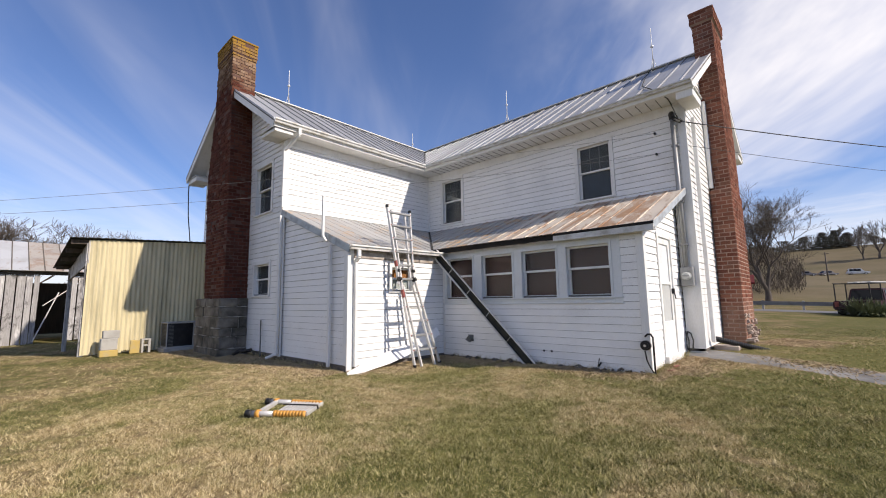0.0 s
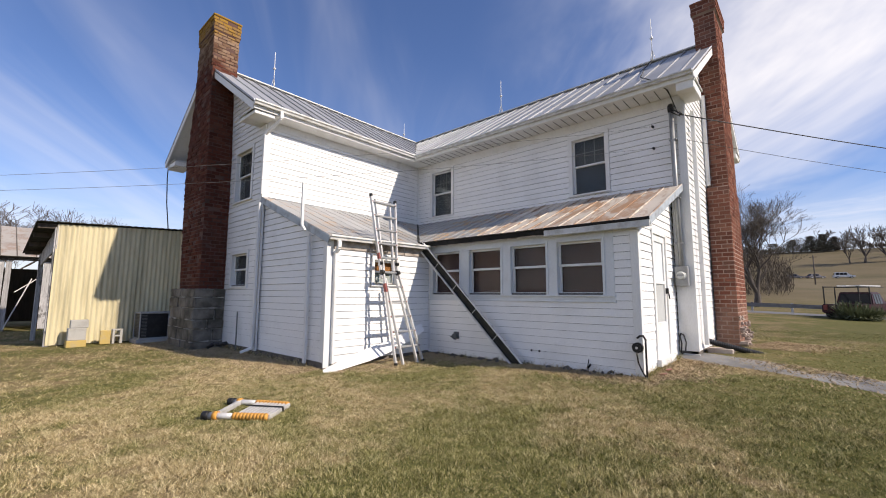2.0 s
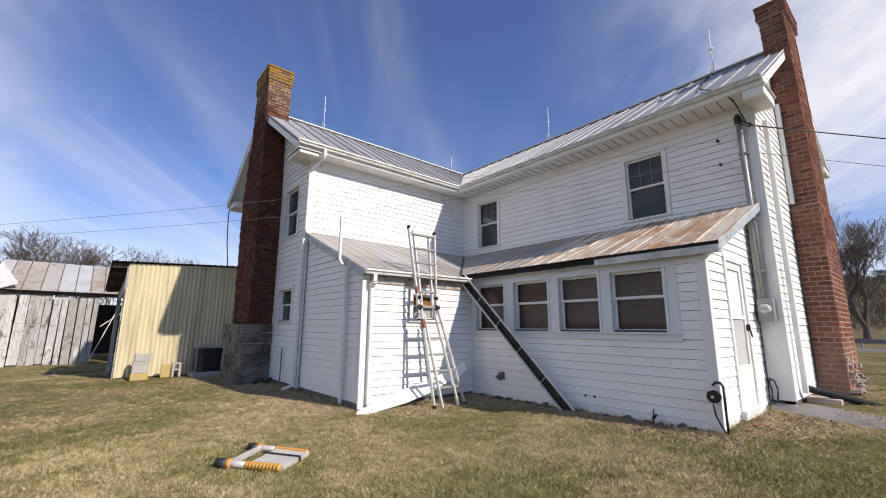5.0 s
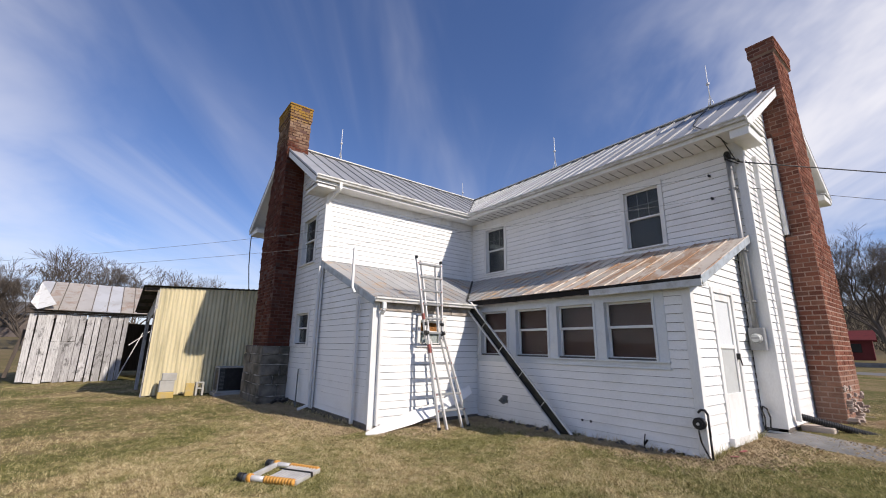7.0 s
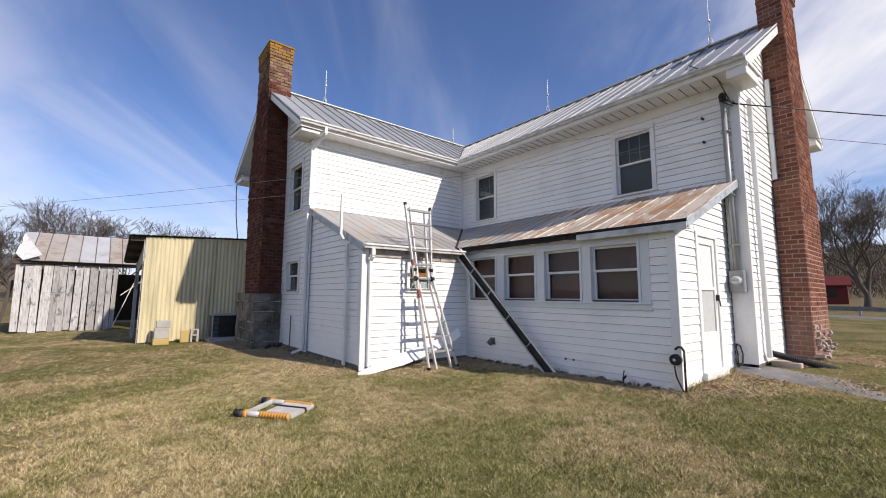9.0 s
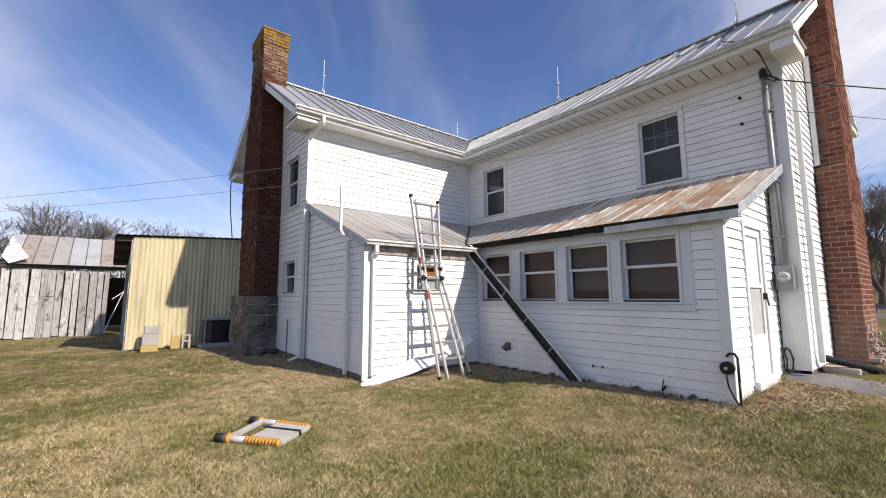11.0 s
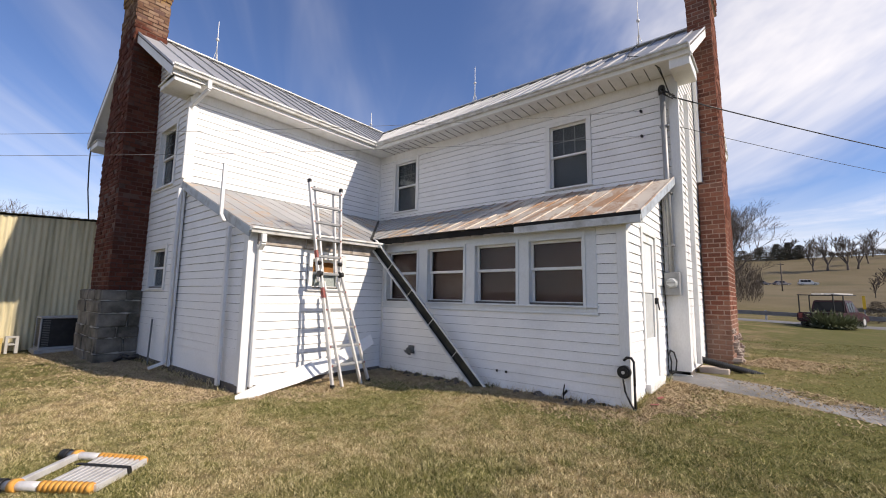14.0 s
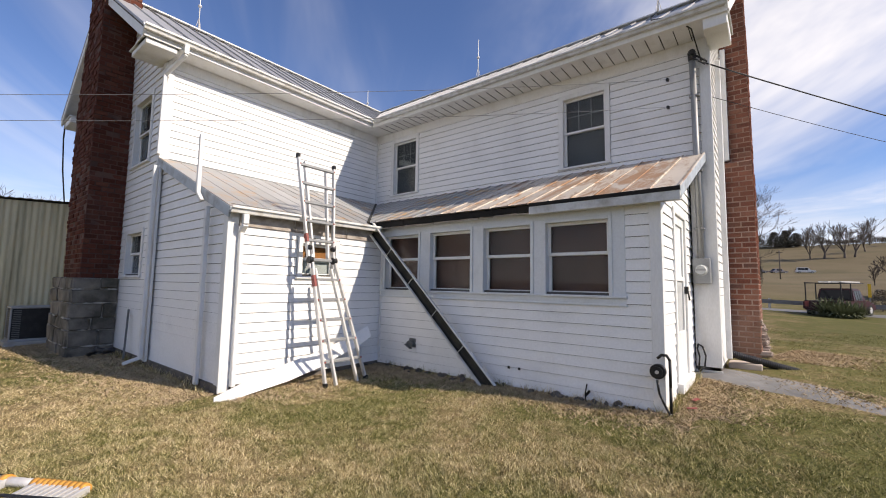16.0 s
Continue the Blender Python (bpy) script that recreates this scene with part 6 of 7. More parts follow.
# ---------------------------------------------------------------- grey barn
def barn():
    xb, y0, y1 = -13.9, -11.69, -3.96
    b = thing("barn", (xb, -9.5, 0), "weathered grey plank barn with rusty metal roof", "barn")
    rng = random.Random(9)
    y = y0
    door = (-8.36, -7.48)
    while y < y1:
        w = rng.uniform(0.19, 0.31)
        if not (door[0] - 0.05 < y + w / 2 < door[1]):
            bm = bm_new()
            dx = rng.uniform(-0.015, 0.02)
            z1 = 2.566 + rng.uniform(-0.02, 0.05)
            z0 = gz(xb, y) + rng.uniform(-0.03, 0.09)
            tilt = rng.uniform(-0.007, 0.007)
            if -11.0 < y < -10.2 and rng.random() < 0.8:
                box(bm, xb + dx, xb + dx + 0.025, y, y + w - 0.012, z0, 1.42)
                box(bm, xb + dx + 0.01, xb + dx + 0.035, y + 0.01, y + w - 0.012, 1.44, z1)
            else:
                box(bm, xb + dx, xb + dx + 0.025, y, y + w - rng.uniform(0.012, 0.05), z0, z1)
            for v in bm.verts:
                v.co.y += tilt * (v.co.z - z0) + rng.uniform(-0.006, 0.006)
                v.co.z += rng.uniform(-0.02, 0.02)
            part("plank", bm, M_BARNWOOD if rng.random() < 0.94 else M_PALEBOARD, b)
        y += w
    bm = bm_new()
    # dark sheet added close behind the planks to shade their gaps
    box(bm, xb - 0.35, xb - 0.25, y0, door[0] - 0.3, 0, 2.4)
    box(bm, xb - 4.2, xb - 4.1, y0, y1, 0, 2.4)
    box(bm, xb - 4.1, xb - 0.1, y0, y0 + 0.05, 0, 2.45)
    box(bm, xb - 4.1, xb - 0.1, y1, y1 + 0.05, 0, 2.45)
    part("dark_gap_backing_and_walls", bm, M_DARKWOOD, b)
    bm = bm_new()
    beam(bm, (xb + 0.06, -8.5, -0.1), (xb + 0.04, -7.86, 1.86), 0.03, 0.24, (1, 0, 0))
    part("brace_board", bm, M_PALEBOARD, b, "leaning pale board in the doorway")
    bm = bm_new()
    beam(bm, (xb + 0.04, -8.3, 1.32), (xb + 0.03, -7.6, 1.95), 0.03, 0.12, (1, 0, 0))
    part("brace_board", bm, M_PALEBOARD, b)
    for z in (2.59, 2.66):
        bm = bm_new()
        beam(bm, (xb + 0.02, y0 - 0.15, z), (xb + 0.02, y1, z), 0.12, 0.05)
        part("wall_plate", bm, M_DARKWOOD, b)
    zr = lambda x: 2.71 + (xb + 0.3 - x) * 0.55
    xr = xb - 2.25
    y = y0 - 0.1
    i = 0
    while y < y1 + 0.3:
        e = y + rng.uniform(0.42, 0.56)
        first = i == 0
        bm = bm_new()
        for (xa, xb_), sg in (((xb + 0.3, xr), 1), ((xr, xr - 2.3), -1)):
            za = zr(xa) if sg > 0 else zr(xr)
            zb = zr(xb_) if sg > 0 else zr(xr) - 2.3 * 0.55
            if first and sg > 0:
                xa = xb - 1.0
                za = zr(xa)
            ring = [(xa, y, za), (xa, e - 0.004, za), (xb_, e - 0.004, zb), (xb_, y, zb)]
            prism(bm, ring, [(x, yy, z + 0.012 + rng.uniform(0, 0.004)) for x, yy, z in ring])
        sheet = part("roof_sheet", bm, M_BARNROOF, b)
        bm = bm_new()
        xa = xb - 1.0 if first else xb + 0.3
        beam(bm, (xa, y + 0.02, zr(xa) + 0.022), (xr, y - 0.03, zr(xr) + 0.022), 0.03, 0.03)
        part("seam", bm, M_RUSTSEAM, sheet)
        y, i = e, i + 1
    # curled corner sheet
    bm = bm_new()
    c0, c1, c2, c3 = Vector((xr + 0.2, y0 - 0.12, zr(xr + 0.2) + 0.03)), Vector((xb + 0.45, y0 + 0.75, zr(xb + 0.2) + 0.16)), Vector((xb + 0.35, y0 + 0.2, zr(xb + 0.3) - 0.02)), Vector((xb - 0.2, y0 - 0.1, zr(xb - 0.2)))
    for q in ((c0, c1, c2), (c0, c2, c3)):
        prism(bm, q, [v + Vector((0.01, 0, 0.012)) for v in q])
    part("curled_sheet", bm, M_GUTTER, b, "loose pale roof sheet curled up at the corner")
    for k in range(4):
        bm = bm_new()
        z = 2.58 + 0.14 * k
        beam(bm, (xb - 0.1 - 0.25 * k, y0 - 0.2, z), (xb - 0.1 - 0.25 * k, y0 + 0.6, z), 0.08, 0.05)
        part("purlin", bm, M_DARKWOOD, b)
    bm = bm_new()
    beam(bm, (xb - 0.5, y0 - 0.4, 0.0), (xb - 0.55, y0 - 0.12, 1.9), 0.12, 0.04, (1, 0, 0))
    part("leaning_board", bm, M_DARKWOOD, b)


barn()


# ---------------------------------------------------------------- walk, road, guard rail
def strip(name, pts, width, lift, mat, label, cat, n=40):
    pts = [Vector(p) for p in pts]
    lens = [0]
    for a, b in zip(pts, pts[1:]):
        lens.append(lens[-1] + (b - a).length)
    bm = bm_new()
    rows = []
    for i in range(n + 1):
        s = lens[-1] * i / n
        k = max(j for j in range(len(pts) - 1) if lens[j] <= s + 1e-9)
        t = (s - lens[k]) / (lens[k + 1] - lens[k])
        p = pts[k].lerp(pts[k + 1], t)
        d = (pts[k + 1] - pts[k]).normalized()
        side = Vector((-d.y, d.x, 0))
        row = []
        for j in range(7):
            q = p + side * width * (j / 6 - 0.5) * (1 + 0.04 * math.sin(s * 3.1) * (j in (0, 6)))
            row.append((q.x, q.y, gz(q.x, q.y) + lift + (0 if 0 < j < 6 else -0.05)))
        rows.append(row)
    vs = [[bm.verts.new(p) for p in r] for r in rows]
    for a, b in zip(vs, vs[1:]):
        for j in range(6):
            bm.faces.new((a[j], a[j + 1], b[j + 1], b[j])).smooth = True
    ob = part(name, bm, mat, None)
    return tagged(ob, label, cat, kind="structure")


strip("pavement", [(7.35, 0.1, 0), (8.5, -0.4, 0), (10.2, -1.2, 0), (13, -2.6, 0), (18, -5, 0)], 1.0, 0.012, M_ASPHALT, "cracked grey asphalt garden path", "path")
strip("road", [(-60, 34, 0), (0, 29.5, 0), (14, 28.3, 0), (60, 27, 0)], 3.6, 0.06, M_ROAD, "grey asphalt road beyond the yard", "road", 90)


def guard_rail():
    g = thing("guard_rail", (10, 31, 0), "grey steel guard rail beside the road", "guard rail")
    line = lambda x: 31.6 - 0.06 * x
    for i in range(34):
        x = -40 + i * 2.4
        z = gz(x, line(x))
        bm = bm_new()
        box(bm, x - 0.07, x + 0.07, line(x) - 0.02, line(x) + 0.12, z - 0.3, z + 0.72)
        part("post", bm, M_BARNWOOD, g)
        z2 = gz(x + 2.4, line(x + 2.4))
        bm = bm_new()
        for dz, dy in ((0.62, -0.03), (0.55, -0.06), (0.48, -0.03), (0.41, -0.06)):
            beam(bm, (x, line(x) + dy, z + dz), (x + 2.4, line(x + 2.4) + dy, z2 + dz), 0.03, 0.075)
        part("rail", bm, M_RAIL, g)


guard_rail()


# ---------------------------------------------------------------- trees
def bare_tree(x, y, height, seed, depth=6, label="leafless tree with fine dark branches", lean=0.0, wide=1.3, split=1, stout=0.022, twig=0.0):
    rng = random.Random(seed)
    z = gz(x, y)
    t = thing("tree", (x, y, z), label, "tree", "bare trees")
    trunk, crown = bm_new(), bm_new()

    def grow(p, d, length, r, level):
        n = 3 if level < 3 else 2
        q = p
        for i in range(n):
            d = (d + Vector((rng.uniform(-1, 1), rng.uniform(-1, 1), rng.uniform(-0.5, 0.8))) * 0.16).normalized()
            e = q + d * length / n
            k = 1 - 0.35 * (i + 1) / n
            tube(trunk if level == 0 else crown, q, e, max(r * (1 - 0.35 * i / n), twig), max(r * k, twig), 7 if level < 2 else 4 if level < 4 else 3, False)
            if level >= 1 and level < depth and rng.random() < 0.55:
                side = (d + Vector((rng.uniform(-1, 1), rng.uniform(-1, 1), rng.uniform(0.0, 1.0))) * 0.75).normalized()
                grow(e, side, length * rng.uniform(0.5, 0.7), r * k * 0.45, level + 1 if level > 1 else level + 2)
            q = e
        if level < depth:
            for i in range(rng.choice((2, 3)) if level else 3 + split):
                a = rng.uniform(0, 2 * math.pi)
                sp = rng.uniform(0.3, 0.85)
                side = d.orthogonal().normalized()
                side.rotate(Matrix.Rotation(a, 3, d))
                grow(q, (d + side * sp + Vector((0, 0, 0.3))).normalized(), (length if level else height * 0.19) * rng.uniform(0.66, 0.88), r * 0.55, level + 1)

    grow(Vector((x, y, z - 0.1)), Vector((lean, 0, 1)).normalized(), height * 0.09, height * stout, 0)
    tall = max(v.co.z for v in crown.verts) - z
    for b in (trunk, crown):
        bmesh.ops.translate(b, verts=b.verts, vec=(-x, -y, -z))
        bmesh.ops.scale(b, verts=b.verts, vec=Vector((wide, wide, 1)) * height / tall)
        bmesh.ops.translate(b, verts=b.verts, vec=(x, y, z))
    part("trunk", trunk, M_BARK, t)
    part("crown", crown, M_BARK, t)


bare_tree(5.3, 38.5, 11.0, 11, 7, "large leafless tree with a forked trunk beyond the road", 0.12, 1.25, 1, 0.017, 0.004)
far = [(-6.0, 62, 12, 1), (-2.5, 70, 13, 2), (13, 232, 15, 3), (20, 228, 14, 4), (33, 225, 13, 5), (39, 226, 17, 6), (47, 222, 12, 7), (56, 230, 11, 8), (62, 228, 12, 9), (70, 226, 13, 10), (27.5, 120, 8, 12), (20, 80, 3, 13), (-14, 66, 12, 14), (22.9, 190, 21, 15), (28.1, 190, 22, 16), (30.8, 192, 19, 17), (19.1, 190, 15, 18), (35, 205, 15, 19)]
for x, y, h, s in far:
    bare_tree(x, y, h if y < 100 else h * 0.62, s + 20, 4, "leafless tree on the dry hillside", 0.0, 1.0, 1, 0.016, 0.012 if y < 100 else 0.025)
for x, y, h, s in [(-46, -12.9, 10.6, 1), (-47, -9.2, 9.0, 2), (-47, -15.6, 9.2, 3), (-46, -3.2, 9.4, 4), (-60, 4.0, 7.0, 5), (-64, -20.5, 8.0, 6), (-66, 10, 8.4, 7), (-58, -7.5, 8.6, 8)]:
    bare_tree(x, y, h, s + 60, 6, "leafless tree behind the barn", 0.0, 1.35, 1, 0.015, 0.006)


def clump_tree(x, y, h, w, seed, mat, label, n=900, leaf=0.04):
    rng = random.Random(seed)
    z = gz(x, y)
    t = thing("evergreen_tree", (x, y, z), label, "tree")
    bm = bm_new()
    tube(bm, (x, y, z - 0.1), (x, y, z + h * 0.6), h * 0.035, h * 0.012, 7)
    part("trunk", bm, M_BARK, t)
    bm = bm_new()
    for i in range(n):
        k = rng.random() ** 1.3
        a = rng.uniform(0, 2 * math.pi)
        r = w * (1 - k * 0.75) * math.sqrt(rng.random()) * (0.8 + 0.3 * math.sin(3 * a + seed))
        c = Vector((x + r * math.cos(a), y + r * math.sin(a), z + h * (0.06 + 0.92 * k)))
        s = h * leaf * rng.uniform(0.5, 1.3)
        d = [Vector((rng.uniform(-1, 1), rng.uniform(-1, 1), rng.uniform(-0.6, 1))) * s for _ in range(3)]
        bm.faces.new([bm.verts.new(c + v) for v in d])
    part("crown", bm, mat, t)


for i, (x, y, h, w) in enumerate([(3.5, 228, 6.5, 6), (9.5, 228, 8.0, 5), (13.5, 227, 8.8, 5), (17, 228, 7.0, 4), (-3, 222, 6, 7), (-10, 215, 6, 8)]):
    clump_tree(x, y, h * 0.85, w, i, M_DARKFOLIAGE, "dark evergreen clump on the hill crest", 5000)


def yucca(x, y, r, h, seed):
    """A clump of long arching pointed leaves from several hearts."""
    rng = random.Random(seed)
    z = gz(x, y)
    t = thing("yucca", (x, y, z), "spiky green yucca clump beside the parked pickup", "shrub", "yuccas by the road")
    bm = bm_new()
    for i in range(420):
        a, e = rng.uniform(0, 2 * math.pi), rng.uniform(0.15, 1.45)
        k = math.sqrt(rng.random()) * r * 0.55
        p = Vector((x + k * math.cos(a), y + k * math.sin(a), z + rng.uniform(0, 0.25) * h))
        b = a + rng.uniform(-0.7, 0.7)
        d = Vector((math.cos(b) * math.cos(e), math.sin(b) * math.cos(e), math.sin(e)))
        s = Vector((-math.sin(b), math.cos(b), 0)) * 0.035
        length = h * rng.uniform(0.65, 1.05)
        m = p + d * length * 0.55
        q = p + d * length - Vector((0, 0, 0.22 * length * math.cos(e)))
        v = [bm.verts.new(c) for c in (p - s * 0.6, p + s * 0.6, m + s, q, m - s)]
        bm.faces.new((v[0], v[1], v[2], v[4]))
        bm.faces.new((v[4], v[2], v[3]))
    part("leaves", bm, M_YUCCA, t)


yucca(10.7, 23.9, 0.8, 1.05, 31)
yucca(11.5, 23.7, 0.8, 0.9, 32)
yucca(11.0, 23.2, 0.7, 0.8, 34)
clump_tree(14.4, 36, 1.6, 1.7, 33, M_SCRUB, "brown brushy shrub by the road", 5000, 0.03)


def hedge_line():
    """The scrub along the crest."""
    rng = random.Random(77)

    def twig_shape(w, h):
        a = rng.uniform(0, 2 * math.pi)
        s = Vector((math.cos(a), math.sin(a), 0)) * w
        return [-s, s, Vector((rng.uniform(-0.5, 0.5), rng.uniform(-0.5, 0.5), 1)) * h * rng.uniform(0.4, 1.0)]

    bm = bm_new()
    for i in range(17000):
        x = rng.uniform(-60, 160)
        y = 231 + rng.uniform(-4, 6)
        h = 3.2 + 1.8 * math.sin(x * 0.13) + 1.2 * math.sin(x * 0.37)
        c = Vector((x, y, gz(x, y) + rng.random() * max(h, 1.0)))
        d = twig_shape(0.09, 1.5)
        bm.faces.new([bm.verts.new(c + v) for v in d])
    for i in range(7000):
        y = rng.uniform(-90, 40)
        x = -100 + rng.uniform(-6, 6)
        h = 3.0 + 1.3 * math.sin(y * 0.2) + 0.9 * math.sin(y * 0.51)
        c = Vector((x, y, gz(x, y) + rng.random() * max(h, 1.0)))
        d = [Vector((rng.uniform(-1, 1), rng.uniform(-1, 1), rng.uniform(-1, 1))) * 0.4 for _ in range(3)]
        bm.faces.new([bm.verts.new(c + v) for v in d])
    for i in range(26000):
        x = rng.uniform(-26, 7)
        y = 52 + rng.uniform(0, 26) + 0.3 * x
        h = 5.2 + 1.4 * math.sin(x * 0.7) + 0.8 * math.sin(y * 0.9)
        c = Vector((x, y, gz(x, y) + rng.random() * h))
        d = twig_shape(0.035, 0.9)
        bm.faces.new([bm.verts.new(c + v) for v in d])
    ob = part("scrub", bm, M_SCRUB, None)
    tagged(ob, "brown leafless scrub along the field edges", "scrub", kind="stuff")


hedge_line()


# ---------------------------------------------------------------- far buildings
def far_house(x, y, w, d, h, rise, rot, wall_mat, roof_mat, label, doors=2):
    z = gz(x, y)
    H = thing("house", (x, y, z), label, "house")
    R = Matrix.Translation((x, y, z)) @ Matrix.Rotation(rot, 4, "Z")

    def put(name, bm, mat, lab=""):
        bmesh.ops.transform(bm, matrix=R, verts=bm.verts)
        return part(name, bm, mat, H, lab)

    bm = bm_new()
    prism(bm, [(-w / 2, -d / 2, -0.5), (-w / 2, -d / 2, h), (-w / 2, 0, h + rise), (-w / 2, d / 2, h), (-w / 2, d / 2, -0.5)], [(w / 2, -d / 2, -0.5), (w / 2, -d / 2, h), (w / 2, 0, h + rise), (w / 2, d / 2, h), (w / 2, d / 2, -0.5)])
    put("wall", bm, wall_mat)
    for s in (-1, 1):
        bm = bm_new()
        a = [(-w / 2 - 0.3, s * (d / 2 + 0.3), h - 0.1), (w / 2 + 0.3, s * (d / 2 + 0.3), h - 0.1), (w / 2 + 0.3, 0, h + rise + 0.08), (-w / 2 - 0.3, 0, h + rise + 0.08)]
        prism(bm, a, [(p[0], p[1], p[2] + 0.12) for p in a])
        put("roof", bm, roof_mat)
    for i in range(doors):
        bm = bm_new()
        cx = -w / 2 + w * (i + 0.7) / (doors + 0.4)
        box(bm, cx - 0.5, cx + 0.5, -d / 2 - 0.05, -d / 2 + 0.02, h * 0.35, h * 0.8)
        put("window", bm, M_CARGLASS)
    return H


far_house(2.2, 45.5, 2.5, 2.3, 1.7, 0.7, 0.1, M_REDBARN, M_REDBARN, "small dark red shed beyond the road", 1)
far_house(-0.2, 43.5, 1.8, 1.8, 1.4, 0.6, 0.1, M_REDBARN, M_REDBARN, "small dark red shed beyond the road", 1)
far_house(21.9, 49, 9, 6, 1.85, 0.75, -0.15, M_FARBRICK, M_FARROOF, "low brick house with a grey roof on the hillside", 3)
far_house(-74, -24, 16, 9, 2.6, 1.8, 1.3, M_FARBRICK, M_FARROOF, "low brick house with a grey roof across the field", 3)
bm = bm_new()
zp = gz(9.6, 108)
tube(bm, (9.6, 108, zp - 0.2), (9.6, 108, zp + 6.2), 0.13, 0.1, 8)
beam(bm, (9.0, 108, zp + 5.8), (10.2, 108, zp + 5.8), 0.1, 0.12)
tagged(part("utility_pole", bm, M_BARK, None), "brown wooden utility pole on the hillside", "pole")
sg = thing("road_marker", (13.3, 32, gz(13.3, 32)), "yellow road marker on a thin post", "road sign")
bm = bm_new()
box(bm, 13.25, 13.31, 31.98, 32.02, gz(13.3, 32) - 0.2, gz(13.3, 32) + 1.6)
part("post", bm, M_GREYMETAL, sg)
bm = bm_new()
box(bm, 13.2, 13.36, 31.93, 31.97, gz(13.3, 32) + 1.1, gz(13.3, 32) + 2.0)
part("plate", bm, worn("yellow_sign", (0.75, 0.45, 0.03), (0.6, 0.38, 0.03), 0.5), sg)


# ---------------------------------------------------------------- vehicles
def vehicle(x, y, rot, paint, L, W, H, label, roof_from, roof_to, hood=0.55, rack=False):
    """A car along its own x axis, nose at +x."""
    z = gz(x, y)
    V = thing("pickup_truck" if rack else "car", (x, y, z), label, "pickup" if rack else "car")
    R = Matrix.Translation((x, y, z)) @ Matrix.Rotation(rot, 4, "Z")

    def put(name, bm, mat, lab="", to=None):
        bmesh.ops.transform(bm, matrix=R, verts=bm.verts)
        return part(name, bm, mat, to or V, lab)

    belt = H * hood
    bm = bm_new()
    prof = [(-L / 2, 0.35), (-L / 2 + 0.03, belt), (L / 2 - 0.9, belt), (L / 2 - 0.15, belt - 0.18), (L / 2, 0.6), (L / 2 - 0.05, 0.3)]
    prism(bm, [(a, -W / 2, b) for a, b in prof], [(a, W / 2, b) for a, b in prof])
    bmesh.ops.bevel(bm, geom=bm.edges[:], offset=0.06, segments=2, affect="EDGES")
    put("body", bm, paint)
    bm = bm_new()
    cab = [(roof_from[0], belt - 0.03), (roof_from[1], H), (roof_to[0], H), (roof_to[1], belt - 0.03)]
    lo = [(a, -W / 2 + 0.06 + 0.12 * (b > belt), b) for a, b in cab]
    hi = [(a, W / 2 - 0.06 - 0.12 * (b > belt), b) for a, b in cab]
    prism(bm, lo, hi)
    bmesh.ops.bevel(bm, geom=bm.edges[:], offset=0.05, segments=2, affect="EDGES")
    put("cabin", bm, paint)
    for s in (-1, 1):
        cuts = np.linspace(roof_from[1] + 0.1, roof_to[0] + 0.05, 4)
        for a, b in zip(cuts, cuts[1:]):
            bm = bm_new()
            ring = [(a + 0.04, belt + 0.04), (a + 0.04, H - 0.12), (b - 0.04, H - 0.12), (b - 0.02, belt + 0.04)]
            off = lambda q: W / 2 - 0.055 - 0.12 * (q - belt) / (H - belt)
            prism(bm, [(p, s * (off(q) - 0.02), q) for p, q in ring], [(p, s * (off(q) + 0.006), q) for p, q in ring])
            put("side_window", bm, M_CARGLASS)
    for (xa, xb), nm in (((roof_from[0], roof_from[1]), "rear_window"), ((roof_to[1], roof_to[0]), "windscreen")):
        bm = bm_new()
        sx = -1 if nm == "rear_window" else 1
        ring = [(xa + (xb - xa) * t, belt + (H - belt) * t) for t in (0.12, 0.85)]
        prism(bm, [(ring[0][0], -W / 2 + 0.2, ring[0][1]), (ring[0][0], W / 2 - 0.2, ring[0][1]), (ring[1][0], W / 2 - 0.28, ring[1][1]), (ring[1][0], -W / 2 + 0.28, ring[1][1])],
              [(ring[0][0] + sx * 0.02, -W / 2 + 0.2, ring[0][1]), (ring[0][0] + sx * 0.02, W / 2 - 0.2, ring[0][1]), (ring[1][0] + sx * 0.02, W / 2 - 0.28, ring[1][1]), (ring[1][0] + sx * 0.02, -W / 2 + 0.28, ring[1][1])])
        put(nm, bm, M_CARGLASS)
    for ax in (-L / 2 + 0.85, L / 2 - 0.9):
        for s in (-1, 1):
            bm = bm_new()
            tube(bm, (ax, s * (W / 2 - 0.2), 0.33), (ax, s * (W / 2 + 0.01), 0.33), 0.33, 0.33, 20)
            wh = put("wheel", bm, M_RUBBER)
            bm = bm_new()
            tube(bm, (ax, s * (W / 2 + 0.005), 0.33), (ax, s * (W / 2 + 0.02), 0.33), 0.2, 0.19, 16)
            put("rim", bm, M_ALU, to=wh)
    for s in (-1, 1):
        bm = bm_new()
        box(bm, -L / 2 - 0.02, -L / 2 + 0.05, s * (W / 2 - 0.2) - 0.09, s * (W / 2 - 0.2) + 0.09, belt - 0.35, belt - 0.05, 0.01)
        put("tail_light", bm, M_RED)
        bm = bm_new()
        box(bm, L / 2 - 0.12, L / 2 + 0.01, s * (W / 2 - 0.25) - 0.14, s * (W / 2 - 0.25) + 0.14, 0.6, 0.74, 0.01)
        put("headlight", bm, M_FROST)
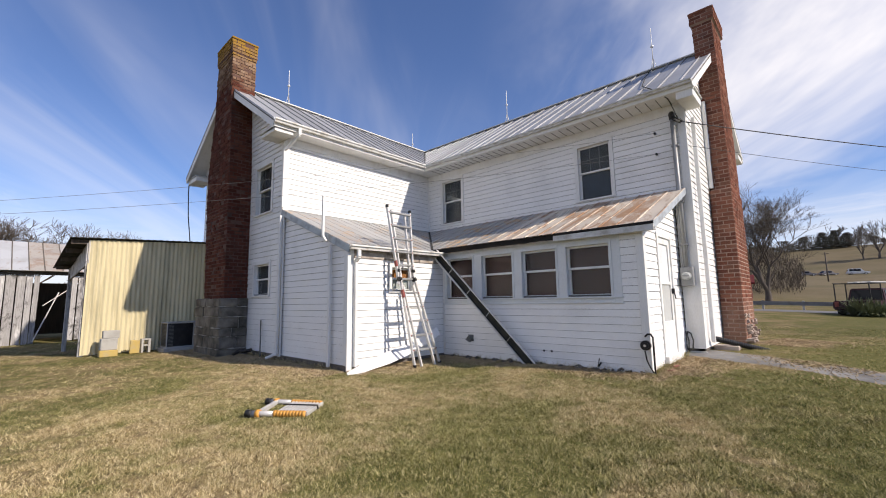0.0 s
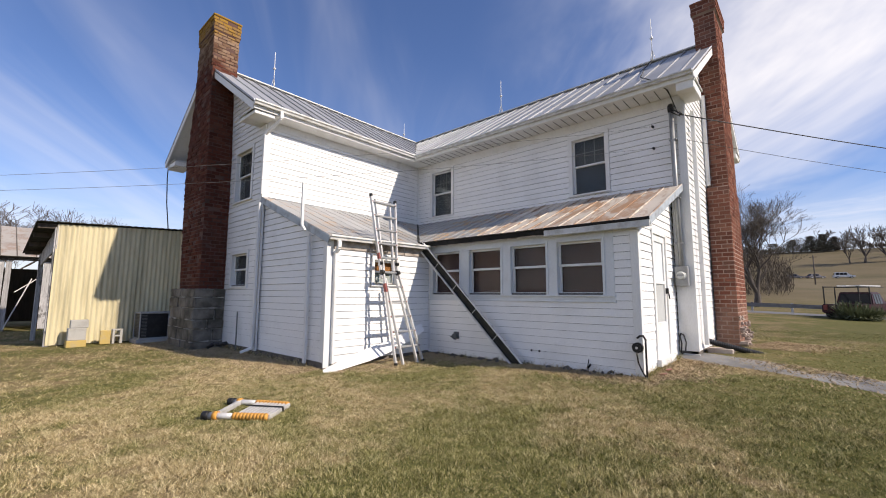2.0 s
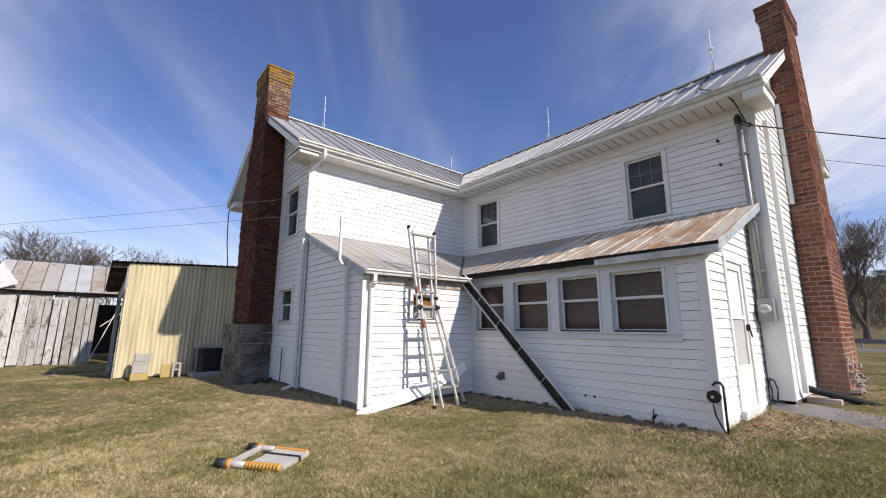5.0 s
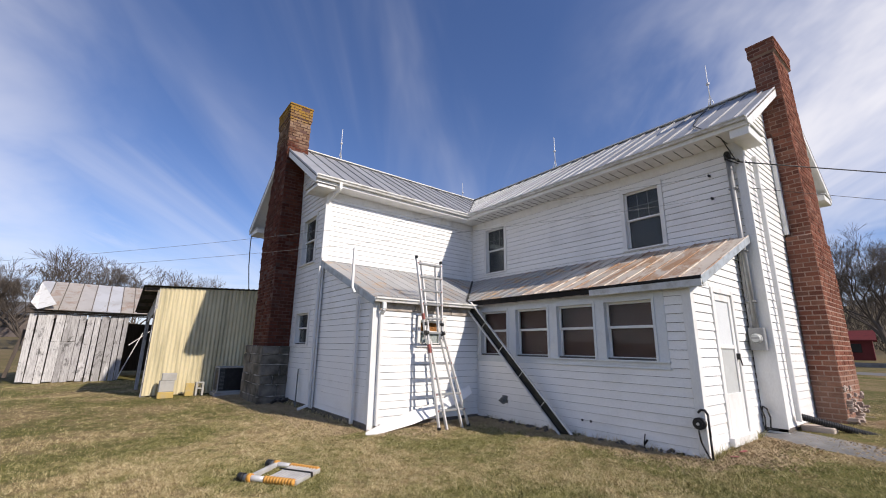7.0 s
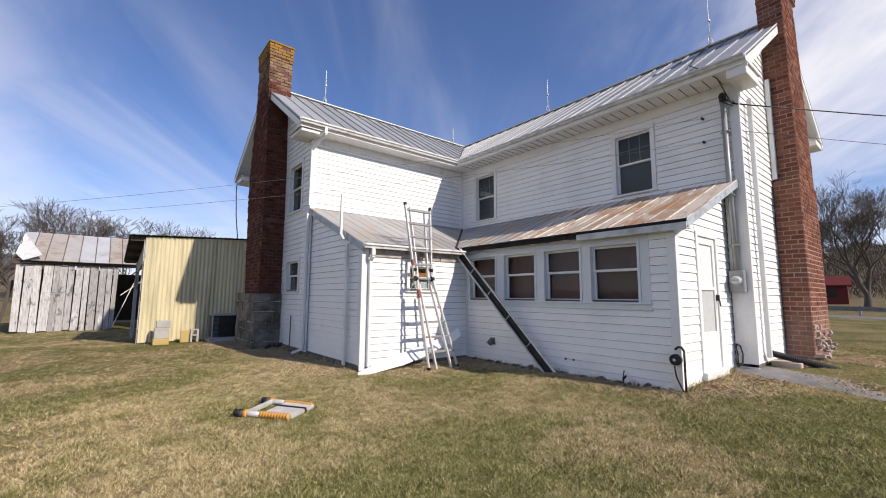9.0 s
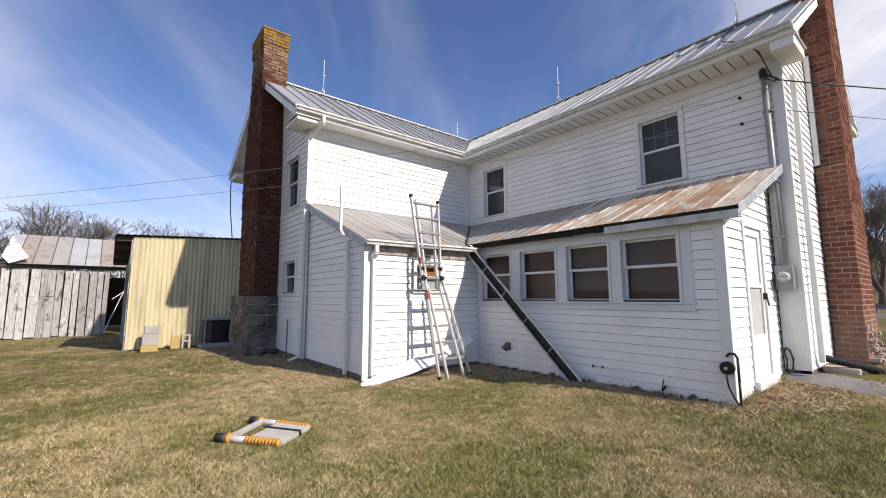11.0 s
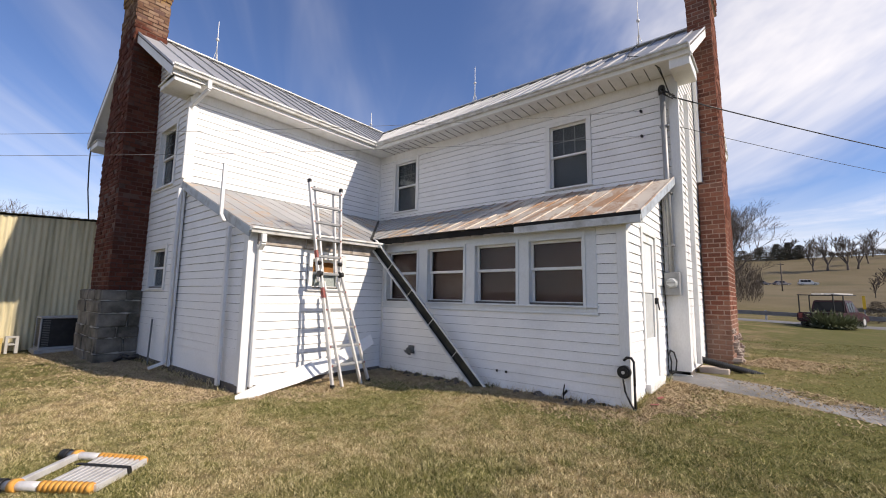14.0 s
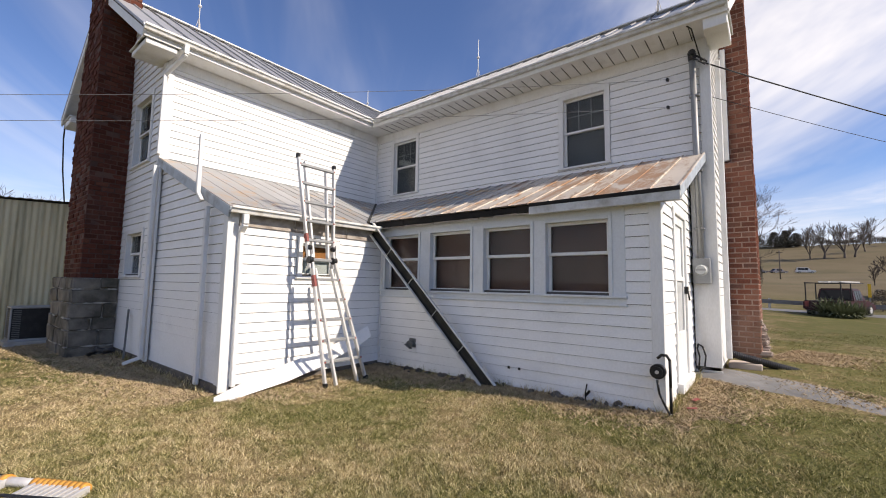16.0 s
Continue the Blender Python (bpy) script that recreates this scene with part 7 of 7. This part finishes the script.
    if rack:
        bm = bm_new()
        box(bm, -L / 2 + 0.15, roof_from[0] - 0.1, -W / 2 + 0.15, W / 2 - 0.15, belt - 0.01, belt + 0.004)
        put("bed_floor", bm, M_BLACK, "dark open load bed")
        for ax in (-2.3, -0.9):
            bm = bm_new()
            beam(bm, (ax, -W / 2 + 0.1, H + 0.28), (ax, W / 2 - 0.1, H + 0.28), 0.05, 0.05)
            for s in (-1, 1):
                beam(bm, (ax, s * (W / 2 - 0.12), belt - 0.1), (ax, s * (W / 2 - 0.12), H + 0.28), 0.05, 0.05, (0, 1, 0))
            put("rack_bar", bm, M_BLACK)
        for s in (-1, 1):
            bm = bm_new()
            beam(bm, (-2.4, s * (W / 2 - 0.12), H + 0.3), (1.0, s * (W / 2 - 0.12), H + 0.3), 0.05, 0.05)
            put("rack_rail", bm, M_BLACK)
        for yy in (-0.5, 0.1):
            bm = bm_new()
            for dy in (0, 0.4):
                beam(bm, (-1.3, yy + dy, H + 0.36), (1.5, yy + dy, H + 0.38), 0.04, 0.09)
            for i in range(8):
                beam(bm, (-1.2 + i * 0.37, yy, H + 0.37), (-1.2 + i * 0.37, yy + 0.4, H + 0.37), 0.035, 0.035)
            put("roof_ladder", bm, M_ALU, "aluminium ladder on the roof rack")


vehicle(11.3, 26.4, radians(68), M_VAN, 4.9, 1.8, 1.6, "dark burgundy pickup truck with ladders on a high rack", (-0.75, -0.55), (0.55, 1.2), rack=True)
vehicle(9.8, 156, radians(35), M_GREYCAR, 4.6, 1.8, 1.45, "grey car parked on the hillside drive", (-1.9, -1.2), (0.4, 1.2))
vehicle(5.0, 155, radians(20), M_GREYCAR, 4.6, 1.8, 1.45, "dark car parked on the hillside drive", (-1.9, -1.2), (0.4, 1.2))
vehicle(16.0, 157, radians(8), M_WHITECAR, 4.7, 1.9, 1.75, "white car parked on the hillside drive", (-2.2, -2.0), (0.5, 1.3))


# ---------------------------------------------------------------- grass and dry litter
def scatter(name, centres, hgt, wid, mat, label, cat, lean, seed, per=1, spread=0.0, tufts=False):
    rng = np.random.default_rng(seed)
    c = np.repeat(centres, per, axis=0)
    c = c + rng.normal(0, spread, c.shape)
    n = len(c)
    z = ground_z(c[:, 0], c[:, 1]) - 0.006 + np.exp(-(c[:, 0] ** 2 + c[:, 1] ** 2) / 900) * 0.018 * (np.sin(c[:, 0] * 1.9 + 0.6 * c[:, 1]) * np.cos(c[:, 1] * 1.4 - 0.3 * c[:, 0]))
    a = rng.uniform(0, 2 * np.pi, n)
    b = rng.uniform(0, 2 * np.pi, n)
    h = hgt * rng.uniform(0.45, 1.35, n)
    if tufts:
        x, y = c[:, 0], c[:, 1]
        t = np.sin(7.1 * x + 2.3 * np.sin(3.7 * y)) * np.sin(6.3 * y + 2.1 * np.sin(4.1 * x)) + 0.6 * np.sin(17.3 * x + 1.7 * np.sin(9 * y)) * np.sin(15.1 * y)
        h = h * (1 + 0.45 * t)
    w = wid * rng.uniform(0.6, 1.4, n)
    ln = lean * rng.uniform(0.2, 1.3, n)
    base = np.stack([c[:, 0], c[:, 1], z], -1)
    side = np.stack([np.cos(a), np.sin(a), 0 * a], -1) * w[:, None] * 0.5
    tip = base + np.stack([np.cos(b) * h * ln, np.sin(b) * h * ln, h], -1)
    verts = np.stack([base - side, base + side, tip], 1).reshape(-1, 3)
    me = bpy.data.meshes.new(name)
    me.vertices.add(3 * n)
    me.vertices.foreach_set("co", verts.ravel())
    me.loops.add(3 * n)
    me.loops.foreach_set("vertex_index", np.arange(3 * n, dtype=np.int32))
    me.polygons.add(n)
    me.polygons.foreach_set("loop_start", np.arange(0, 3 * n, 3, dtype=np.int32))
    me.polygons.foreach_set("loop_total", np.full(n, 3, dtype=np.int32))
    me.update(calc_edges=True)
    ob = link_mesh(name, me, mat, None)
    return tagged(ob, label, cat, kind="stuff")


def lawn_points(n, seed):
    rng = np.random.default_rng(seed)
    near = rng.normal((7.2, -6.4), (3.2, 2.4), (int(n * 0.62), 2))
    wide = rng.uniform((-15, -14), (17, 12), (int(n * 0.38), 2))
    p = np.concatenate([near, wide])
    x, y = p[:, 0], p[:, 1]
    inside = ((x > XW - 0.1) & (x < XL + 0.06) & (y > YG - 0.06)) | ((x > 0) & (x < XP + 0.06) & (y > YP - 0.06)) | ((x > XW) & (x < XE + 0.06) & (y > 0) & (y < 6))
    path = np.abs((y - 0.1) + 0.49 * (x - 7.35)) < 0.62
    path &= x > 7.3
    shed_in = (x < -5.05) & (x > -9.2) & (y > -8)
    chim = ((x > -3.82) & (x < -1.7) & (y > -5.75)) | ((x > 7.5) & (x < 8.1) & (y > 1.75) & (y < 3.5))
    pad = (x > -4.95) & (x < -4.13) & (y > -6.33) & (y < -5.29)
    return p[~(inside | path | shed_in | chim | pad | (x < -13.85))]


scatter("grass", lawn_points(185000, 3), 0.03, 0.0062, M_BLADE, "short matted straw-coloured and green lawn grass", "grass", 1.35, 4, per=10, spread=0.022, tufts=True)


def litter_points(n, seed):
    rng = np.random.default_rng(seed)
    out = []
    for (xa, ya), (xb, yb), w, k in (((XL, YP), (XP + 0.3, YP), 0.3, 0.26), ((-4.3, YG - 0.2), (XL, YG), 0.5, 0.32), ((XL, YG), (XL, YP), 0.4, 0.18), ((XP, YP), (XP, -0.4), 0.35, 0.14), ((XE + 0.5, 1.8), (8.6, 3.6), 0.5, 0.1), ((7.4, 0.5), (11, -1.1), 0.5, 0.06)):
        m = int(n * k)
        t = rng.random(m)[:, None]
        base = np.array([[xa, ya]]) * (1 - t) + np.array([[xb, yb]]) * t
        d = np.array([yb - ya, -(xb - xa)], float)
        d /= np.linalg.norm(d)
        out.append(base + d * np.abs(rng.normal(0, w, m))[:, None] + d * 0.02)
    return np.concatenate(out)


scatter("dry_litter", litter_points(60000, 8), 0.03, 0.028, M_DRY, "dry brown leaves and grass along the wall foot", "leaf litter", 2.2, 9)


def weed_points(n, seed):
    rng = np.random.default_rng(seed)
    t = rng.random(n)
    clump = np.sin(t * 61) * np.sin(t * 23 + 1) > rng.uniform(-0.9, 0.9, n)
    x = XL + 0.3 + t * (XP - XL - 0.3)
    y = YP - 0.03 - np.abs(rng.normal(0, 0.05, n))
    x2, y2 = XP + 0.04 + np.abs(rng.normal(0, 0.05, n)), YP + t * 2.0
    x3, y3 = -1.5 + t * 4.0, YG - 0.03 - np.abs(rng.normal(0, 0.06, n))
    return np.concatenate([np.stack(p, -1)[clump] for p in ((x, y), (x2, y2), (x3, y3))])


scatter("weeds", weed_points(1300, 12), 0.11, 0.007, M_BLADE, "thin dry weeds along the wall foot", "weeds", 0.7, 13)
